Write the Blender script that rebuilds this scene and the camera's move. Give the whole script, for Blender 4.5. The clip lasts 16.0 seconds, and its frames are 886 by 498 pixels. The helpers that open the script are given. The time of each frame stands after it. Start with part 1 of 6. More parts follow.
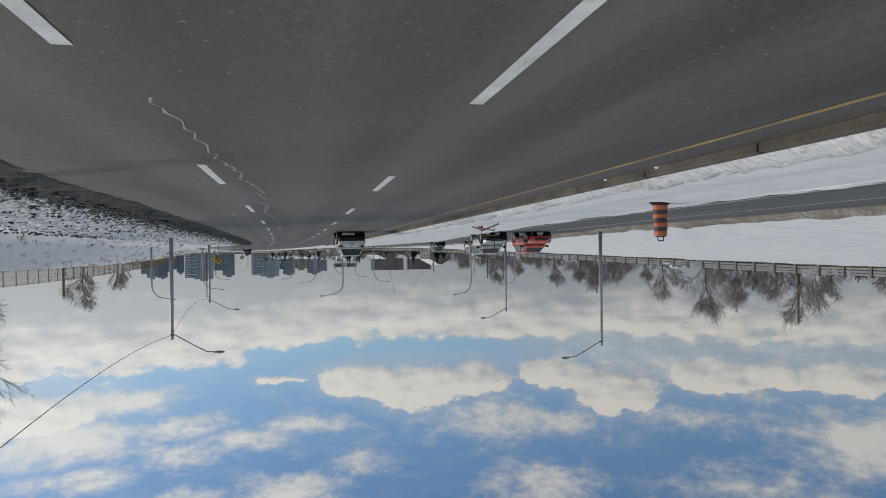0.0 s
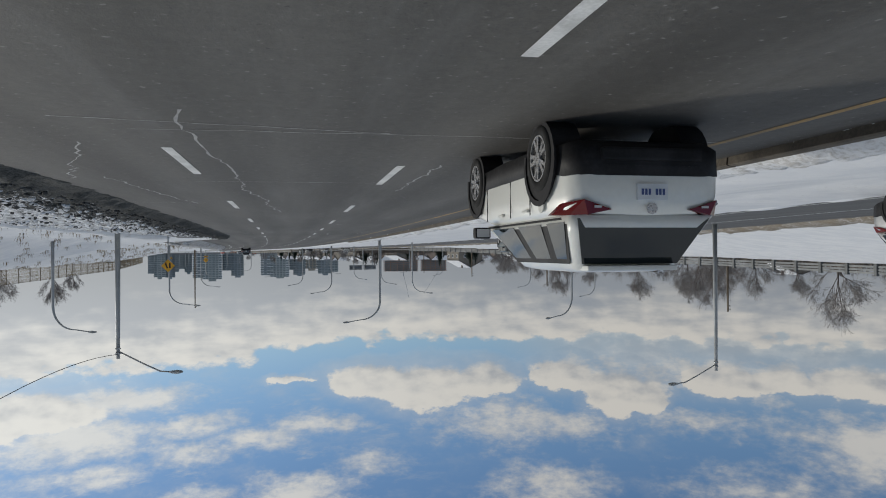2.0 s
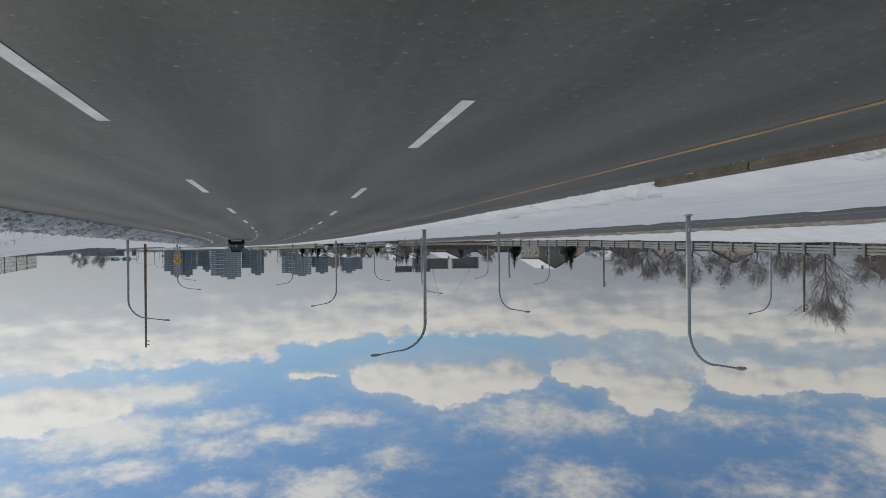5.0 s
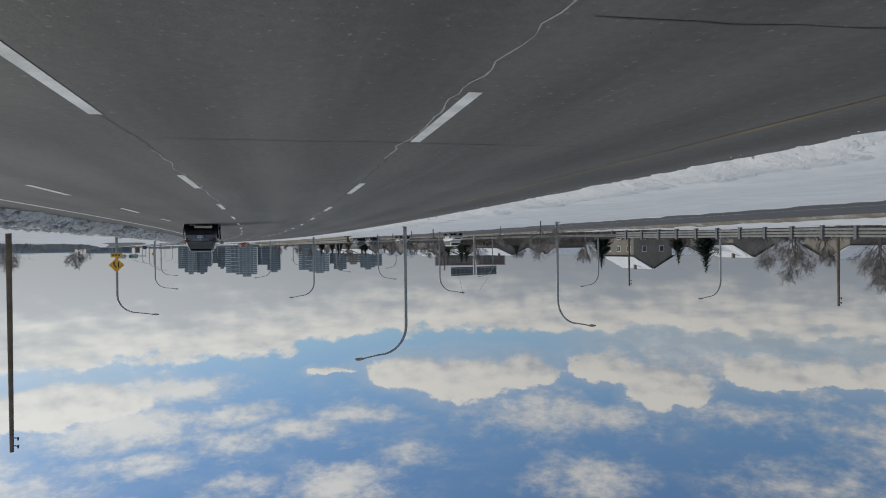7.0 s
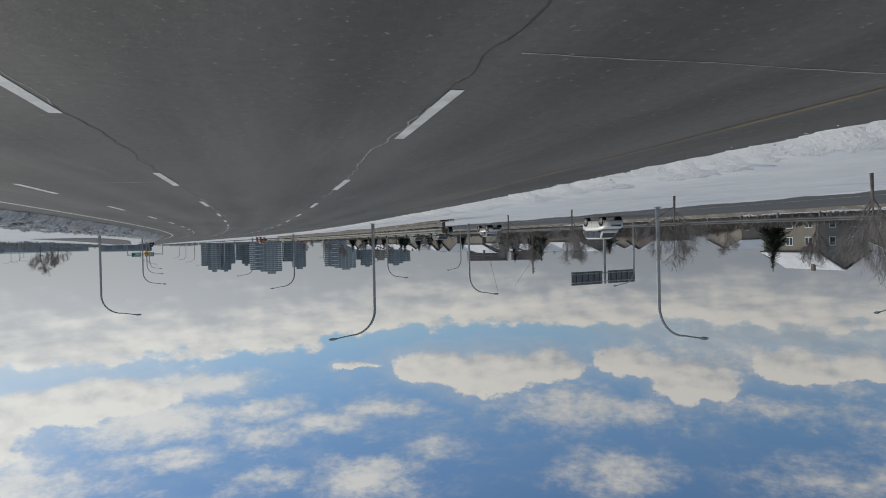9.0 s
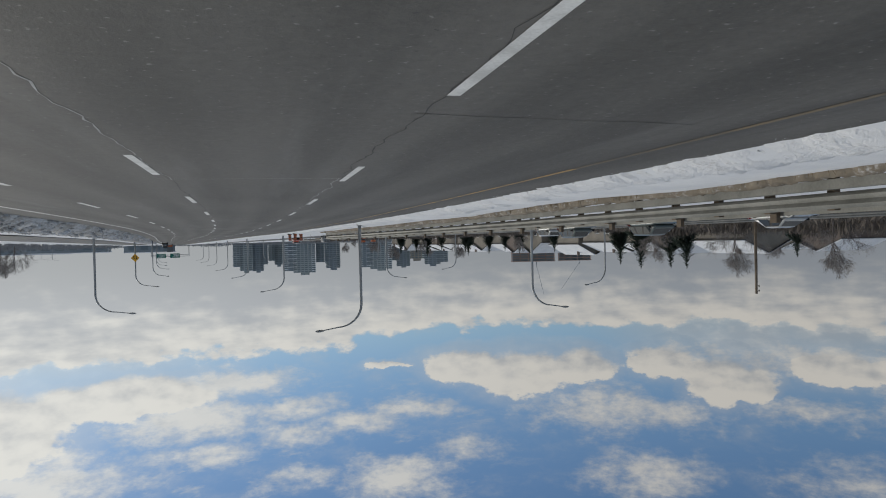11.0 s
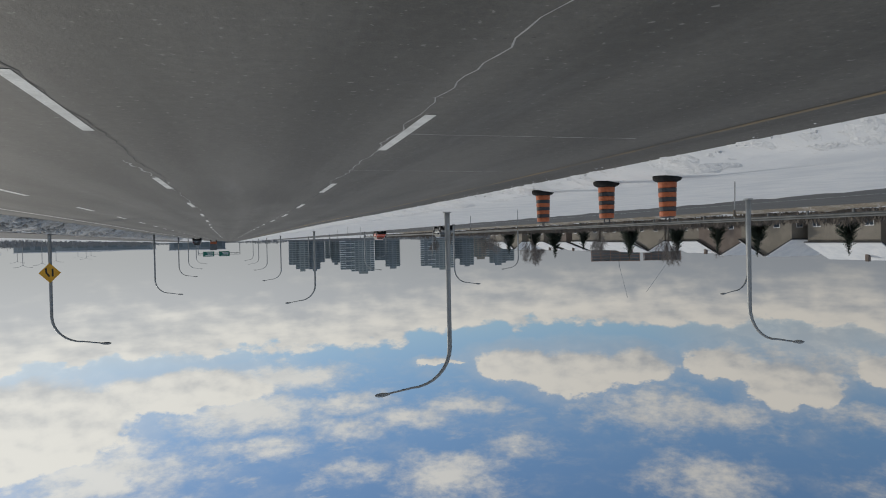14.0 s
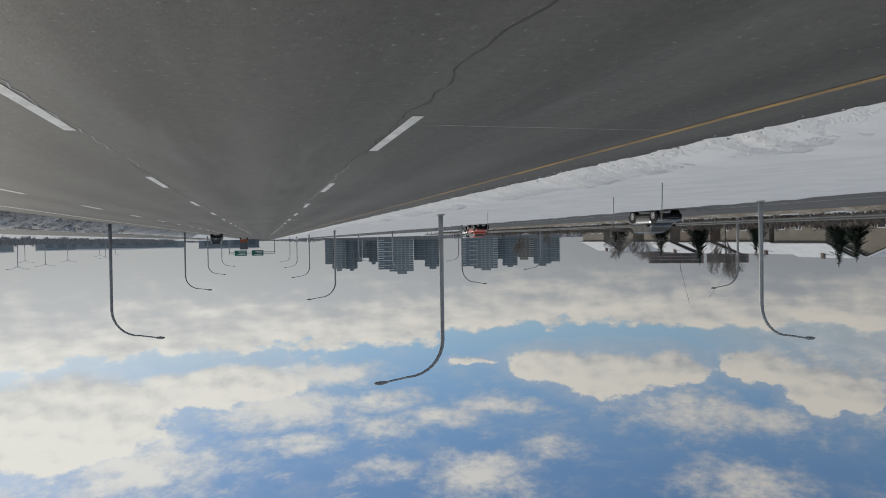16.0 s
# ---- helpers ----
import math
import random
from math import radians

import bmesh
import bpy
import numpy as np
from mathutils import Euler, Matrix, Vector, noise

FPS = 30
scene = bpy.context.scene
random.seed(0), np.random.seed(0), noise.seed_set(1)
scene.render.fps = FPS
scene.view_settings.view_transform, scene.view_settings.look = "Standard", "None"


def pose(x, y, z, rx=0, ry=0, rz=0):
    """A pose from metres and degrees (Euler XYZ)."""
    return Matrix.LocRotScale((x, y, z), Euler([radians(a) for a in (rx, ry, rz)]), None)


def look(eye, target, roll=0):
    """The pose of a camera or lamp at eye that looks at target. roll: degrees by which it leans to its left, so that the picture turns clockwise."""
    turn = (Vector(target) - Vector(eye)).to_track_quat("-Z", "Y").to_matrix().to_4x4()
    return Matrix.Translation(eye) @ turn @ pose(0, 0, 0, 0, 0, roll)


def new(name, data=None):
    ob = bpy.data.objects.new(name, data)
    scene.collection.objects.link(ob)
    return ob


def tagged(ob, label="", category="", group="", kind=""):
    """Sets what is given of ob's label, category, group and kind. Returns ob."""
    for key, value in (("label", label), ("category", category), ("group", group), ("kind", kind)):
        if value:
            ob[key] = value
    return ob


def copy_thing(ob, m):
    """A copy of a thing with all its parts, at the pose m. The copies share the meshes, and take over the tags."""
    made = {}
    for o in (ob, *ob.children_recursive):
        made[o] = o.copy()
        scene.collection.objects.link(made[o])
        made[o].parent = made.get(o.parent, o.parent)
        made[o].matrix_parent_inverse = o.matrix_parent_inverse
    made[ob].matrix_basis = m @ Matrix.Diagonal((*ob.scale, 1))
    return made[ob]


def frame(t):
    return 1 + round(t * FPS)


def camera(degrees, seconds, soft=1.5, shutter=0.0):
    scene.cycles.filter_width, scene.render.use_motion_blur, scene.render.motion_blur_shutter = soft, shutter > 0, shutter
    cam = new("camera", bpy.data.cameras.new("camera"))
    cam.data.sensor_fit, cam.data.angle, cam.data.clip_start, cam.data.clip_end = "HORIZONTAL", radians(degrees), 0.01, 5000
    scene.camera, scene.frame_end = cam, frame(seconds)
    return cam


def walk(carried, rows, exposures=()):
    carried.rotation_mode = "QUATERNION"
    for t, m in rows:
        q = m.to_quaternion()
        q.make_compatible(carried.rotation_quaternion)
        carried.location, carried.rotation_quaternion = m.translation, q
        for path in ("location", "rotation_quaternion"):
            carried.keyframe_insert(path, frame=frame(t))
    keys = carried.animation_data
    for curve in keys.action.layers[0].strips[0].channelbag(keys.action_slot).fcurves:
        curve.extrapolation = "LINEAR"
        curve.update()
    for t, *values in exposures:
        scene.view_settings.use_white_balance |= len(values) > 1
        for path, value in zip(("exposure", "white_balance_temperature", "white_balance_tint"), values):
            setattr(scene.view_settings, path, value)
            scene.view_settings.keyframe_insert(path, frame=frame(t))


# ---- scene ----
# ---- camera and walk ----
# seconds, x, y, heading of view, pitch, roll; the camera hangs upside down in its mount
ROWS = [
    (0.0, 0.00, 0.00, 11.06, -0.20, 0.78),
    (0.5, 0.02, 9.06, 10.88, -0.18, 0.82),
    (1.0, 0.10, 18.26, 10.70, -0.25, 0.66),
    (1.5, 0.23, 27.84, 10.46, -0.28, 0.50),
    (2.0, 0.43, 37.98, 10.22, -0.29, 0.41),
    (2.5, 0.70, 48.67, 9.98, -0.30, 0.43),
    (3.0, 1.04, 59.82, 9.69, -0.26, 0.30),
    (3.5, 1.47, 71.33, 9.43, -0.24, 0.33),
    (4.0, 1.98, 82.95, 9.16, -0.17, 0.51),
    (4.5, 2.57, 94.55, 8.82, -0.08, 0.49),
    (5.0, 3.25, 106.09, 8.48, -0.00, 0.49),
    (5.5, 4.00, 117.58, 8.15, 0.08, 0.51),
    (6.0, 4.83, 128.99, 7.83, 0.17, 0.55),
    (6.5, 5.72, 140.32, 7.50, 0.26, 0.61),
    (7.0, 6.70, 151.57, 7.13, 0.35, 0.69),
    (7.5, 7.77, 162.81, 6.74, 0.46, 0.82),
    (8.0, 8.96, 174.02, 6.30, 0.57, 0.95),
    (8.5, 10.29, 185.21, 5.79, 0.66, 1.05),
    (9.0, 11.80, 196.61, 5.16, 0.76, 1.20),
    (9.5, 13.54, 208.34, 4.55, 0.73, 1.16),
    (10.0, 15.49, 220.29, 3.93, 0.72, 1.17),
    (10.5, 17.63, 232.28, 3.28, 0.71, 1.23),
    (11.0, 19.95, 244.17, 2.60, 0.72, 1.34),
    (11.5, 22.42, 255.79, 1.91, 0.75, 1.49),
    (12.0, 25.01, 267.09, 1.20, 0.81, 1.56),
    (12.5, 27.72, 278.14, 0.44, 0.79, 1.42),
    (13.0, 30.58, 289.04, -0.26, 0.79, 1.34),
    (13.5, 33.58, 299.89, -1.00, 0.82, 1.32),
    (14.0, 36.73, 310.73, -1.70, 0.84, 1.19),
    (14.5, 40.00, 321.55, -2.43, 0.83, 1.10),
    (15.0, 43.37, 332.32, -3.11, 0.84, 0.93),
    (15.5, 46.84, 343.09, -3.74, 0.86, 0.86),
    (16.0, 50.45, 353.90, -4.41, 0.85, 0.87),
]
cam = camera(64.9, 16.0, 1.0)
walk(cam, [(t, pose(x, y, 1.35, 90 + p, 0, w) @ pose(0, 0, 0, 0, 0, 180 - r)) for t, x, y, w, p, r in ROWS],
     [(0, -0.15, 6120, 6), (7, -0.26, 6060, 6), (16, -0.28, 6270, 6)])

# ---- world, sun ----
SUN_AZ, SUN_EL = 52.0, 17.0        # degrees clockwise from +y, degrees up
sun_data = bpy.data.lights.new("sun", "SUN")
sun_data.energy, sun_data.angle, sun_data.color = 2.3, radians(7), (1.0, 0.9, 0.78)
sun = new("sun", sun_data)
_d = Vector((math.sin(radians(SUN_AZ)) * math.cos(radians(SUN_EL)), math.cos(radians(SUN_AZ)) * math.cos(radians(SUN_EL)), math.sin(radians(SUN_EL))))
sun.matrix_world = look(_d * 200, (0, 0, 0))

world = bpy.data.worlds.new("sky")
scene.world = world
world.use_nodes = True
wt = world.node_tree
wt.nodes.clear()


class Net:
    """Small helper to write node trees as sums."""

    def __init__(self, tree):
        self.t = tree

    def node(self, kind, **kw):
        n = self.t.nodes.new(kind)
        for k, v in kw.items():
            setattr(n, k, v)
        return n

    def put(self, sock, v):
        if isinstance(v, bpy.types.NodeSocket):
            self.t.links.new(v, sock)
        else:
            sock.default_value = v

    def m(self, op, a, b=0.0, c=None, clamp=False):
        n = self.node("ShaderNodeMath", operation=op, use_clamp=clamp)
        self.put(n.inputs[0], a)
        self.put(n.inputs[1], b)
        if c is not None:
            self.put(n.inputs[2], c)
        return n.outputs[0]

    def ramp(self, x, a, b, c=0.0, d=1.0, smooth=True):
        n = self.node("ShaderNodeMapRange", interpolation_type="SMOOTHSTEP" if smooth else "LINEAR")
        for i, v in enumerate((x, a, b, c, d)):
            self.put(n.inputs[i], v)
        return n.outputs[0]

    def mix(self, f, a, b):
        n = self.node("ShaderNodeMix", data_type="RGBA")
        self.put(n.inputs[0], f)
        self.put(n.inputs[6], a if isinstance(a, bpy.types.NodeSocket) else (*a, 1))
        self.put(n.inputs[7], b if isinstance(b, bpy.types.NodeSocket) else (*b, 1))
        return n.outputs[2]

    def xyz(self, x, y, z):
        n = self.node("ShaderNodeCombineXYZ")
        for i, v in enumerate((x, y, z)):
            self.put(n.inputs[i], v)
        return n.outputs[0]

    def noise(self, vec, scale, detail=4.0, rough=0.5, color=False):
        n = self.node("ShaderNodeTexNoise")
        self.put(n.inputs["Vector"], vec)
        n.inputs["Scale"].default_value, n.inputs["Detail"].default_value, n.inputs["Roughness"].default_value = scale, detail, rough
        return n.outputs["Color" if color else "Fac"]


w = Net(wt)
tc = w.node("ShaderNodeTexCoord")
sp = w.node("ShaderNodeSeparateXYZ")
wt.links.new(tc.outputs["Generated"], sp.inputs[0])
DEG = 57.29578
az = w.m("MULTIPLY", w.m("ARCTAN2", sp.outputs[0], sp.outputs[1]), DEG)
el = w.m("MULTIPLY", w.m("ARCSINE", sp.outputs[2]), DEG)
flat = w.xyz(az, w.m("MULTIPLY", el, 1.6), 0.0)
n1 = w.m("SUBTRACT", w.noise(flat, 0.16, 5, 0.55), 0.5)
n2 = w.m("SUBTRACT", w.noise(flat, 0.55, 5, 0.6), 0.5)
n3 = w.m("SUBTRACT", w.noise(w.xyz(w.m("ADD", az, 31.0), w.m("MULTIPLY", el, 2.2), 4.0), 0.32, 6, 0.62), 0.5)
n4 = w.m("SUBTRACT", w.noise(w.xyz(az, w.m("MULTIPLY", el, 1.9), 17.0), 1.5, 6, 0.62), 0.5)
# the same billows a little nearer to the sun: the difference shades them
bil = w.noise(w.xyz(az, w.m("MULTIPLY", el, 1.7), 2.0), 0.42, 5, 0.52)
bil_sun = w.noise(w.xyz(w.m("ADD", az, 0.55), w.m("MULTIPLY", w.m("ADD", el, 0.45), 1.7), 2.0), 0.42, 3, 0.45)
relief = w.m("SUBTRACT", bil, bil_sun)
warp = w.noise(w.xyz(az, w.m("MULTIPLY", el, 1.5), 9.0), 0.5, 4, 0.6, color=True)
wsp = w.node("ShaderNodeSeparateXYZ")
wt.links.new(warp, wsp.inputs[0])
azw = w.m("ADD", az, w.m("MULTIPLY", w.m("SUBTRACT", wsp.outputs[0], 0.5), 2.4))
elw = w.m("ADD", el, w.m("MULTIPLY", w.m("SUBTRACT", wsp.outputs[1], 0.5), 1.5))
# clouds: middle azimuth, middle height, half width, reach upwards, reach downwards, weight
HEAPS = [(-4.2, 10.1, 4.2, 1.6, 1.6, 1.0), (-8.8, 10.5, 5.0, 2.4, 2.2, 1.0), (-13.4, 10.2, 3.8, 1.6, 1.9, 1.0), (-20.2, 9.7, 3.4, 1.6, 1.9, 1.0), (-24.4, 10.9, 3.0, 2.3, 2.7, 1.0),
         (-26.6, 11.1, 2.0, 1.8, 2.4, 1.0), (-32.0, 9.6, 3.6, 1.7, 2.2, 1.0), (-35.8, 9.6, 3.2, 1.2, 1.6, 0.9), (-41.0, 9.2, 4.5, 1.5, 2.0, 0.9), (2.0, 9.9, 2.4, 0.34, 0.34, 0.8),
         (22.0, 10.8, 8.5, 2.2, 2.0, 0.9), (33.0, 12.0, 8.5, 4.5, 4.5, 1.1), (47.0, 14.0, 10.0, 9.0, 9.0, 1.2)]
WISPS = [(-15.0, 13.7, 5.5, 1.7, 2.2, 0.8), (-20.5, 14.0, 3.8, 1.1, 1.4, 0.65), (0.4, 13.5, 3.6, 0.9, 0.9, 0.8), (5.0, 14.4, 3.8, 1.0, 1.0, 0.85), (9.5, 15.0, 3.4, 1.2, 1.0, 0.85),
         (10.5, 13.0, 4.6, 1.0, 1.0, 0.85), (-18.6, 18.3, 4.6, 2.0, 1.6, 0.8), (1.4, 18.6, 5.0, 2.2, 1.7, 1.0), (-4.2, 16.6, 3.0, 0.8, 0.8, 0.55), (-42.0, 13.6, 6.0, 3.0, 2.6, 1.0)]
WISPS += [(-50.0, 16.0, 7.0, 4.0, 4.0, 1.0), (-30.0, 9.4, 14.0, 1.8, 2.0, 0.75), (15.0, 10.8, 6.0, 1.5, 1.3, 1.1), (18.0, 13.2, 7.0, 2.0, 1.9, 1.2), (17.5, 15.9, 4.6, 0.9, 0.9, 0.8),
          (28.0, 16.6, 7.5, 2.6, 2.6, 1.1), (9.5, 18.2, 3.4, 0.9, 0.8, 0.6), (-36.0, 17.5, 6.0, 1.5, 1.5, 0.5), (-30.0, 13.0, 5.0, 0.8, 0.8, 0.45), (38.0, 19.0, 9.0, 3.5, 3.0, 1.0)]


def gather(clouds):
    """The strongest cloud at each place, and how high within its cloud the place lies."""
    best = num = den = None
    for a, e, wa, up, down, k in clouds:
        da = w.m("MULTIPLY", w.m("SUBTRACT", azw, float(a)), 1.0 / wa)
        de = w.m("SUBTRACT", elw, float(e))
        de = w.m("MAXIMUM", w.m("MULTIPLY", de, 1.0 / up), w.m("MULTIPLY", de, -1.0 / down))
        q = w.m("MULTIPLY_ADD", w.m("SQRT", w.m("MULTIPLY_ADD", da, da, w.m("MULTIPLY", de, de))), -float(k), float(k))
        wgt = w.m("MAXIMUM", w.m("ADD", q, 0.1), 0.0)
        tall = w.m("MULTIPLY", wgt, w.m("MULTIPLY_ADD", da, 0.3, w.m("MULTIPLY", w.m("SUBTRACT", elw, float(e)), 1.0 / up)))
        best = q if best is None else w.m("MAXIMUM", best, q)
        num = tall if num is None else w.m("ADD", num, tall)
        den = wgt if den is None else w.m("ADD", den, wgt)
    return best, w.m("DIVIDE", num, w.m("ADD", den, 0.02))


heap, heap_up = gather(HEAPS)
wisp, _ = gather(WISPS)
heap = w.m("ADD", heap, w.m("ADD", w.m("MULTIPLY", w.m("SUBTRACT", bil, 0.5), 0.50), w.m("ADD", w.m("MULTIPLY", n4, 0.16), w.m("MULTIPLY", n2, 0.22))))
# crisp crowns over bases that fade away
heap_soft = w.ramp(heap_up, -0.7, 0.3, 0.75, 0.16)
heap_mask = w.m("MAXIMUM", w.ramp(heap, -0.02, heap_soft), w.m("MULTIPLY", w.ramp(heap, -0.6, 0.3), 0.40))
wisp = w.m("ADD", wisp, w.m("ADD", w.m("MULTIPLY", n3, 2.0), w.m("ADD", w.m("MULTIPLY", n2, 1.1), w.m("MULTIPLY", n4, 0.7))))
wisp_mask = w.m("MULTIPLY", w.ramp(wisp, -0.45, 0.95), 0.92)
# long combed streaks, falling towards the road's heading
slant = w.xyz(w.m("MULTIPLY", w.m("ADD", az, w.m("MULTIPLY", el, 1.6)), 0.30), w.m("SUBTRACT", w.m("MULTIPLY", el, 1.25), w.m("MULTIPLY", az, 0.22)), 33.0)
comb = w.m("SUBTRACT", w.noise(slant, 0.75, 6, 0.62), 0.5)
comb_mask = w.m("MULTIPLY", w.ramp(comb, 0.02, 0.24, 0.0, 0.6), w.m("MULTIPLY", w.ramp(el, 10.5, 12.5), w.ramp(az, -14.0, 2.0, 0.08, 1.0)))
wisp_mask = w.m("MAXIMUM", wisp_mask, comb_mask)
# low bank over the whole horizon, its top scalloped
bank_top = w.m("ADD", w.ramp(az, -3.0, 9.0, 7.1, 8.7), w.m("ADD", w.m("MULTIPLY", n1, 1.6), w.m("ADD", w.m("MULTIPLY", w.m("SUBTRACT", bil, 0.5), 3.4), w.m("ADD", w.m("MULTIPLY", n2, 0.8), w.m("MULTIPLY", n4, 0.5)))))
over = w.m("SUBTRACT", el, bank_top)
bank = w.ramp(over, -0.5, 0.25, 1.0, 0.0)
veil = w.m("MULTIPLY", w.ramp(w.m("ADD", n3, w.m("MULTIPLY", n1, 0.8)), -0.08, 0.42), 0.30)
# thin haze between the bank and the heaps, thicker away from the road's heading
murk = w.m("MULTIPLY", w.ramp(el, 6.5, 13.5, 0.8, 0.0), w.m("ADD", w.ramp(az, -24.0, -13.0, 1.0, 0.12), w.ramp(az, 8.0, 24.0, 0.0, 0.8)))
veil = w.m("MAXIMUM", veil, w.m("MULTIPLY", murk, w.ramp(n1, -0.25, 0.2, 0.7, 1.0)))
# cloud cover above the view, added to make the ground's light less blue
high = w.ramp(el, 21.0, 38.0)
unseen_deck = w.ramp(w.m("ADD", n1, n3), -0.3, 0.1, 0.72, 1.0)
mask = w.m("MAXIMUM", w.m("MAXIMUM", bank, w.m("MAXIMUM", heap_mask, wisp_mask)), w.m("MAXIMUM", veil, w.m("MULTIPLY", high, unseen_deck)))
# tops lit warm, bases grey
lit = w.ramp(w.m("ADD", w.m("MULTIPLY", heap_up, 0.55), w.m("ADD", w.m("MULTIPLY", relief, 1.6), w.m("ADD", w.m("MULTIPLY", n2, 0.45), w.m("MULTIPLY", n4, 0.12)))), -0.85, 0.35)
lit_w = w.ramp(w.m("ADD", wisp, w.m("MULTIPLY", relief, 1.2)), -0.3, 1.1, 0.30, 0.9)
lit = w.m("ADD", w.m("MULTIPLY", heap_mask, lit), w.m("MULTIPLY", w.m("SUBTRACT", 1.0, heap_mask), lit_w))
layer = w.m("SUBTRACT", w.noise(w.xyz(w.m("MULTIPLY", az, 0.35), w.m("MULTIPLY", el, 1.6), 21.0), 0.5, 4, 0.55), 0.5)
lit_bank = w.ramp(w.m("ADD", w.m("MULTIPLY", over, 0.24), w.m("ADD", w.m("MULTIPLY", layer, 2.0), w.m("ADD", w.m("MULTIPLY", relief, 2.0), w.m("MULTIPLY", n2, 0.35)))), -1.35, 0.30)
lit_all = w.m("ADD", w.m("MULTIPLY", bank, lit_bank), w.m("MULTIPLY", w.m("SUBTRACT", 1.0, bank), lit))
toward = w.ramp(az, -30.0, 42.0)
cloud_col = w.mix(lit_all, w.mix(toward, (0.325, 0.335, 0.36), (0.66, 0.65, 0.65)), w.mix(toward, (0.66, 0.60, 0.535), (1.02, 0.96, 0.88)))
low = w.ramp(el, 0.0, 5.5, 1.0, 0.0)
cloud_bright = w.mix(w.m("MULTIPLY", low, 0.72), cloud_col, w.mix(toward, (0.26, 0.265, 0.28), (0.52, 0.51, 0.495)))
cloud_bright = w.mix(w.m("MULTIPLY", high, 0.75), cloud_bright, w.mix(toward, (0.40, 0.405, 0.42), (0.62, 0.61, 0.61)))  # unseen clouds overhead, greyed to dim the light on snow and road
sky = w.node("ShaderNodeTexSky", sky_type="NISHITA", sun_disc=False, sun_elevation=radians(SUN_EL), sun_rotation=radians(SUN_AZ), dust_density=0.3, ozone_density=1.6)
sky_tint = w.node("ShaderNodeMix", data_type="RGBA", blend_type="MULTIPLY")
sky_tint.inputs[0].default_value = 1.0
wt.links.new(sky.outputs[0], sky_tint.inputs[6])
sky_tint.inputs[7].default_value = (0.86, 0.93, 1.08, 1)
b1 = w.node("ShaderNodeBackground")
wt.links.new(sky_tint.outputs[2], b1.inputs[0])
b1.inputs[1].default_value = 0.094
b2 = w.node("ShaderNodeBackground")
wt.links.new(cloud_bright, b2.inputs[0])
b2.inputs[1].default_value = 0.95
ms = w.node("ShaderNodeMixShader")
wt.links.new(mask, ms.inputs[0])
wt.links.new(b1.outputs[0], ms.inputs[1])
wt.links.new(b2.outputs[0], ms.inputs[2])
wo = w.node("ShaderNodeOutputWorld")
wt.links.new(ms.outputs[0], wo.inputs[0])


# ---- materials ----
def surface(name, a, b, rough=0.8, scale=3.0, fine=40.0, bump=0.2, metal=0.0, coat=0.0, coords="Object", rand=0.0):
    """Two colours mixed by coarse and fine noise, with a fine relief."""
    mt = bpy.data.materials.new(name)
    mt.use_nodes = True
    n = Net(mt.node_tree)
    bs = mt.node_tree.nodes["Principled BSDF"]
    co = n.node("ShaderNodeTexCoord").outputs[coords]
    f1, f2 = n.noise(co, scale, 4, 0.55), n.noise(co, fine, 3, 0.6)
    f = n.m("ADD", n.m("MULTIPLY", f1, 0.65), n.m("MULTIPLY", f2, 0.35))
    f = n.ramp(f, 0.34, 0.66)
    if rand:
        oi = n.node("ShaderNodeObjectInfo").outputs["Random"]
        f = n.m("ADD", f, n.m("MULTIPLY", n.m("SUBTRACT", oi, 0.5), rand), clamp=True)
    n.put(bs.inputs["Base Color"], n.mix(f, a, b))
    bs.inputs["Metallic"].default_value = metal
    n.put(bs.inputs["Roughness"], n.ramp(f2, 0.2, 0.8, max(rough - 0.08, 0.03), min(rough + 0.08, 1.0)))
    bs.inputs["Coat Weight"].default_value = coat
    bs.inputs["Coat Roughness"].default_value = 0.06
    if bump:
        bp = n.node("ShaderNodeBump")
        bp.inputs["Strength"].default_value, bp.inputs["Distance"].default_value = bump, 0.02
        mt.node_tree.links.new(f2, bp.inputs["Height"])
        mt.node_tree.links.new(bp.outputs[0], bs.inputs["Normal"])
    return mt


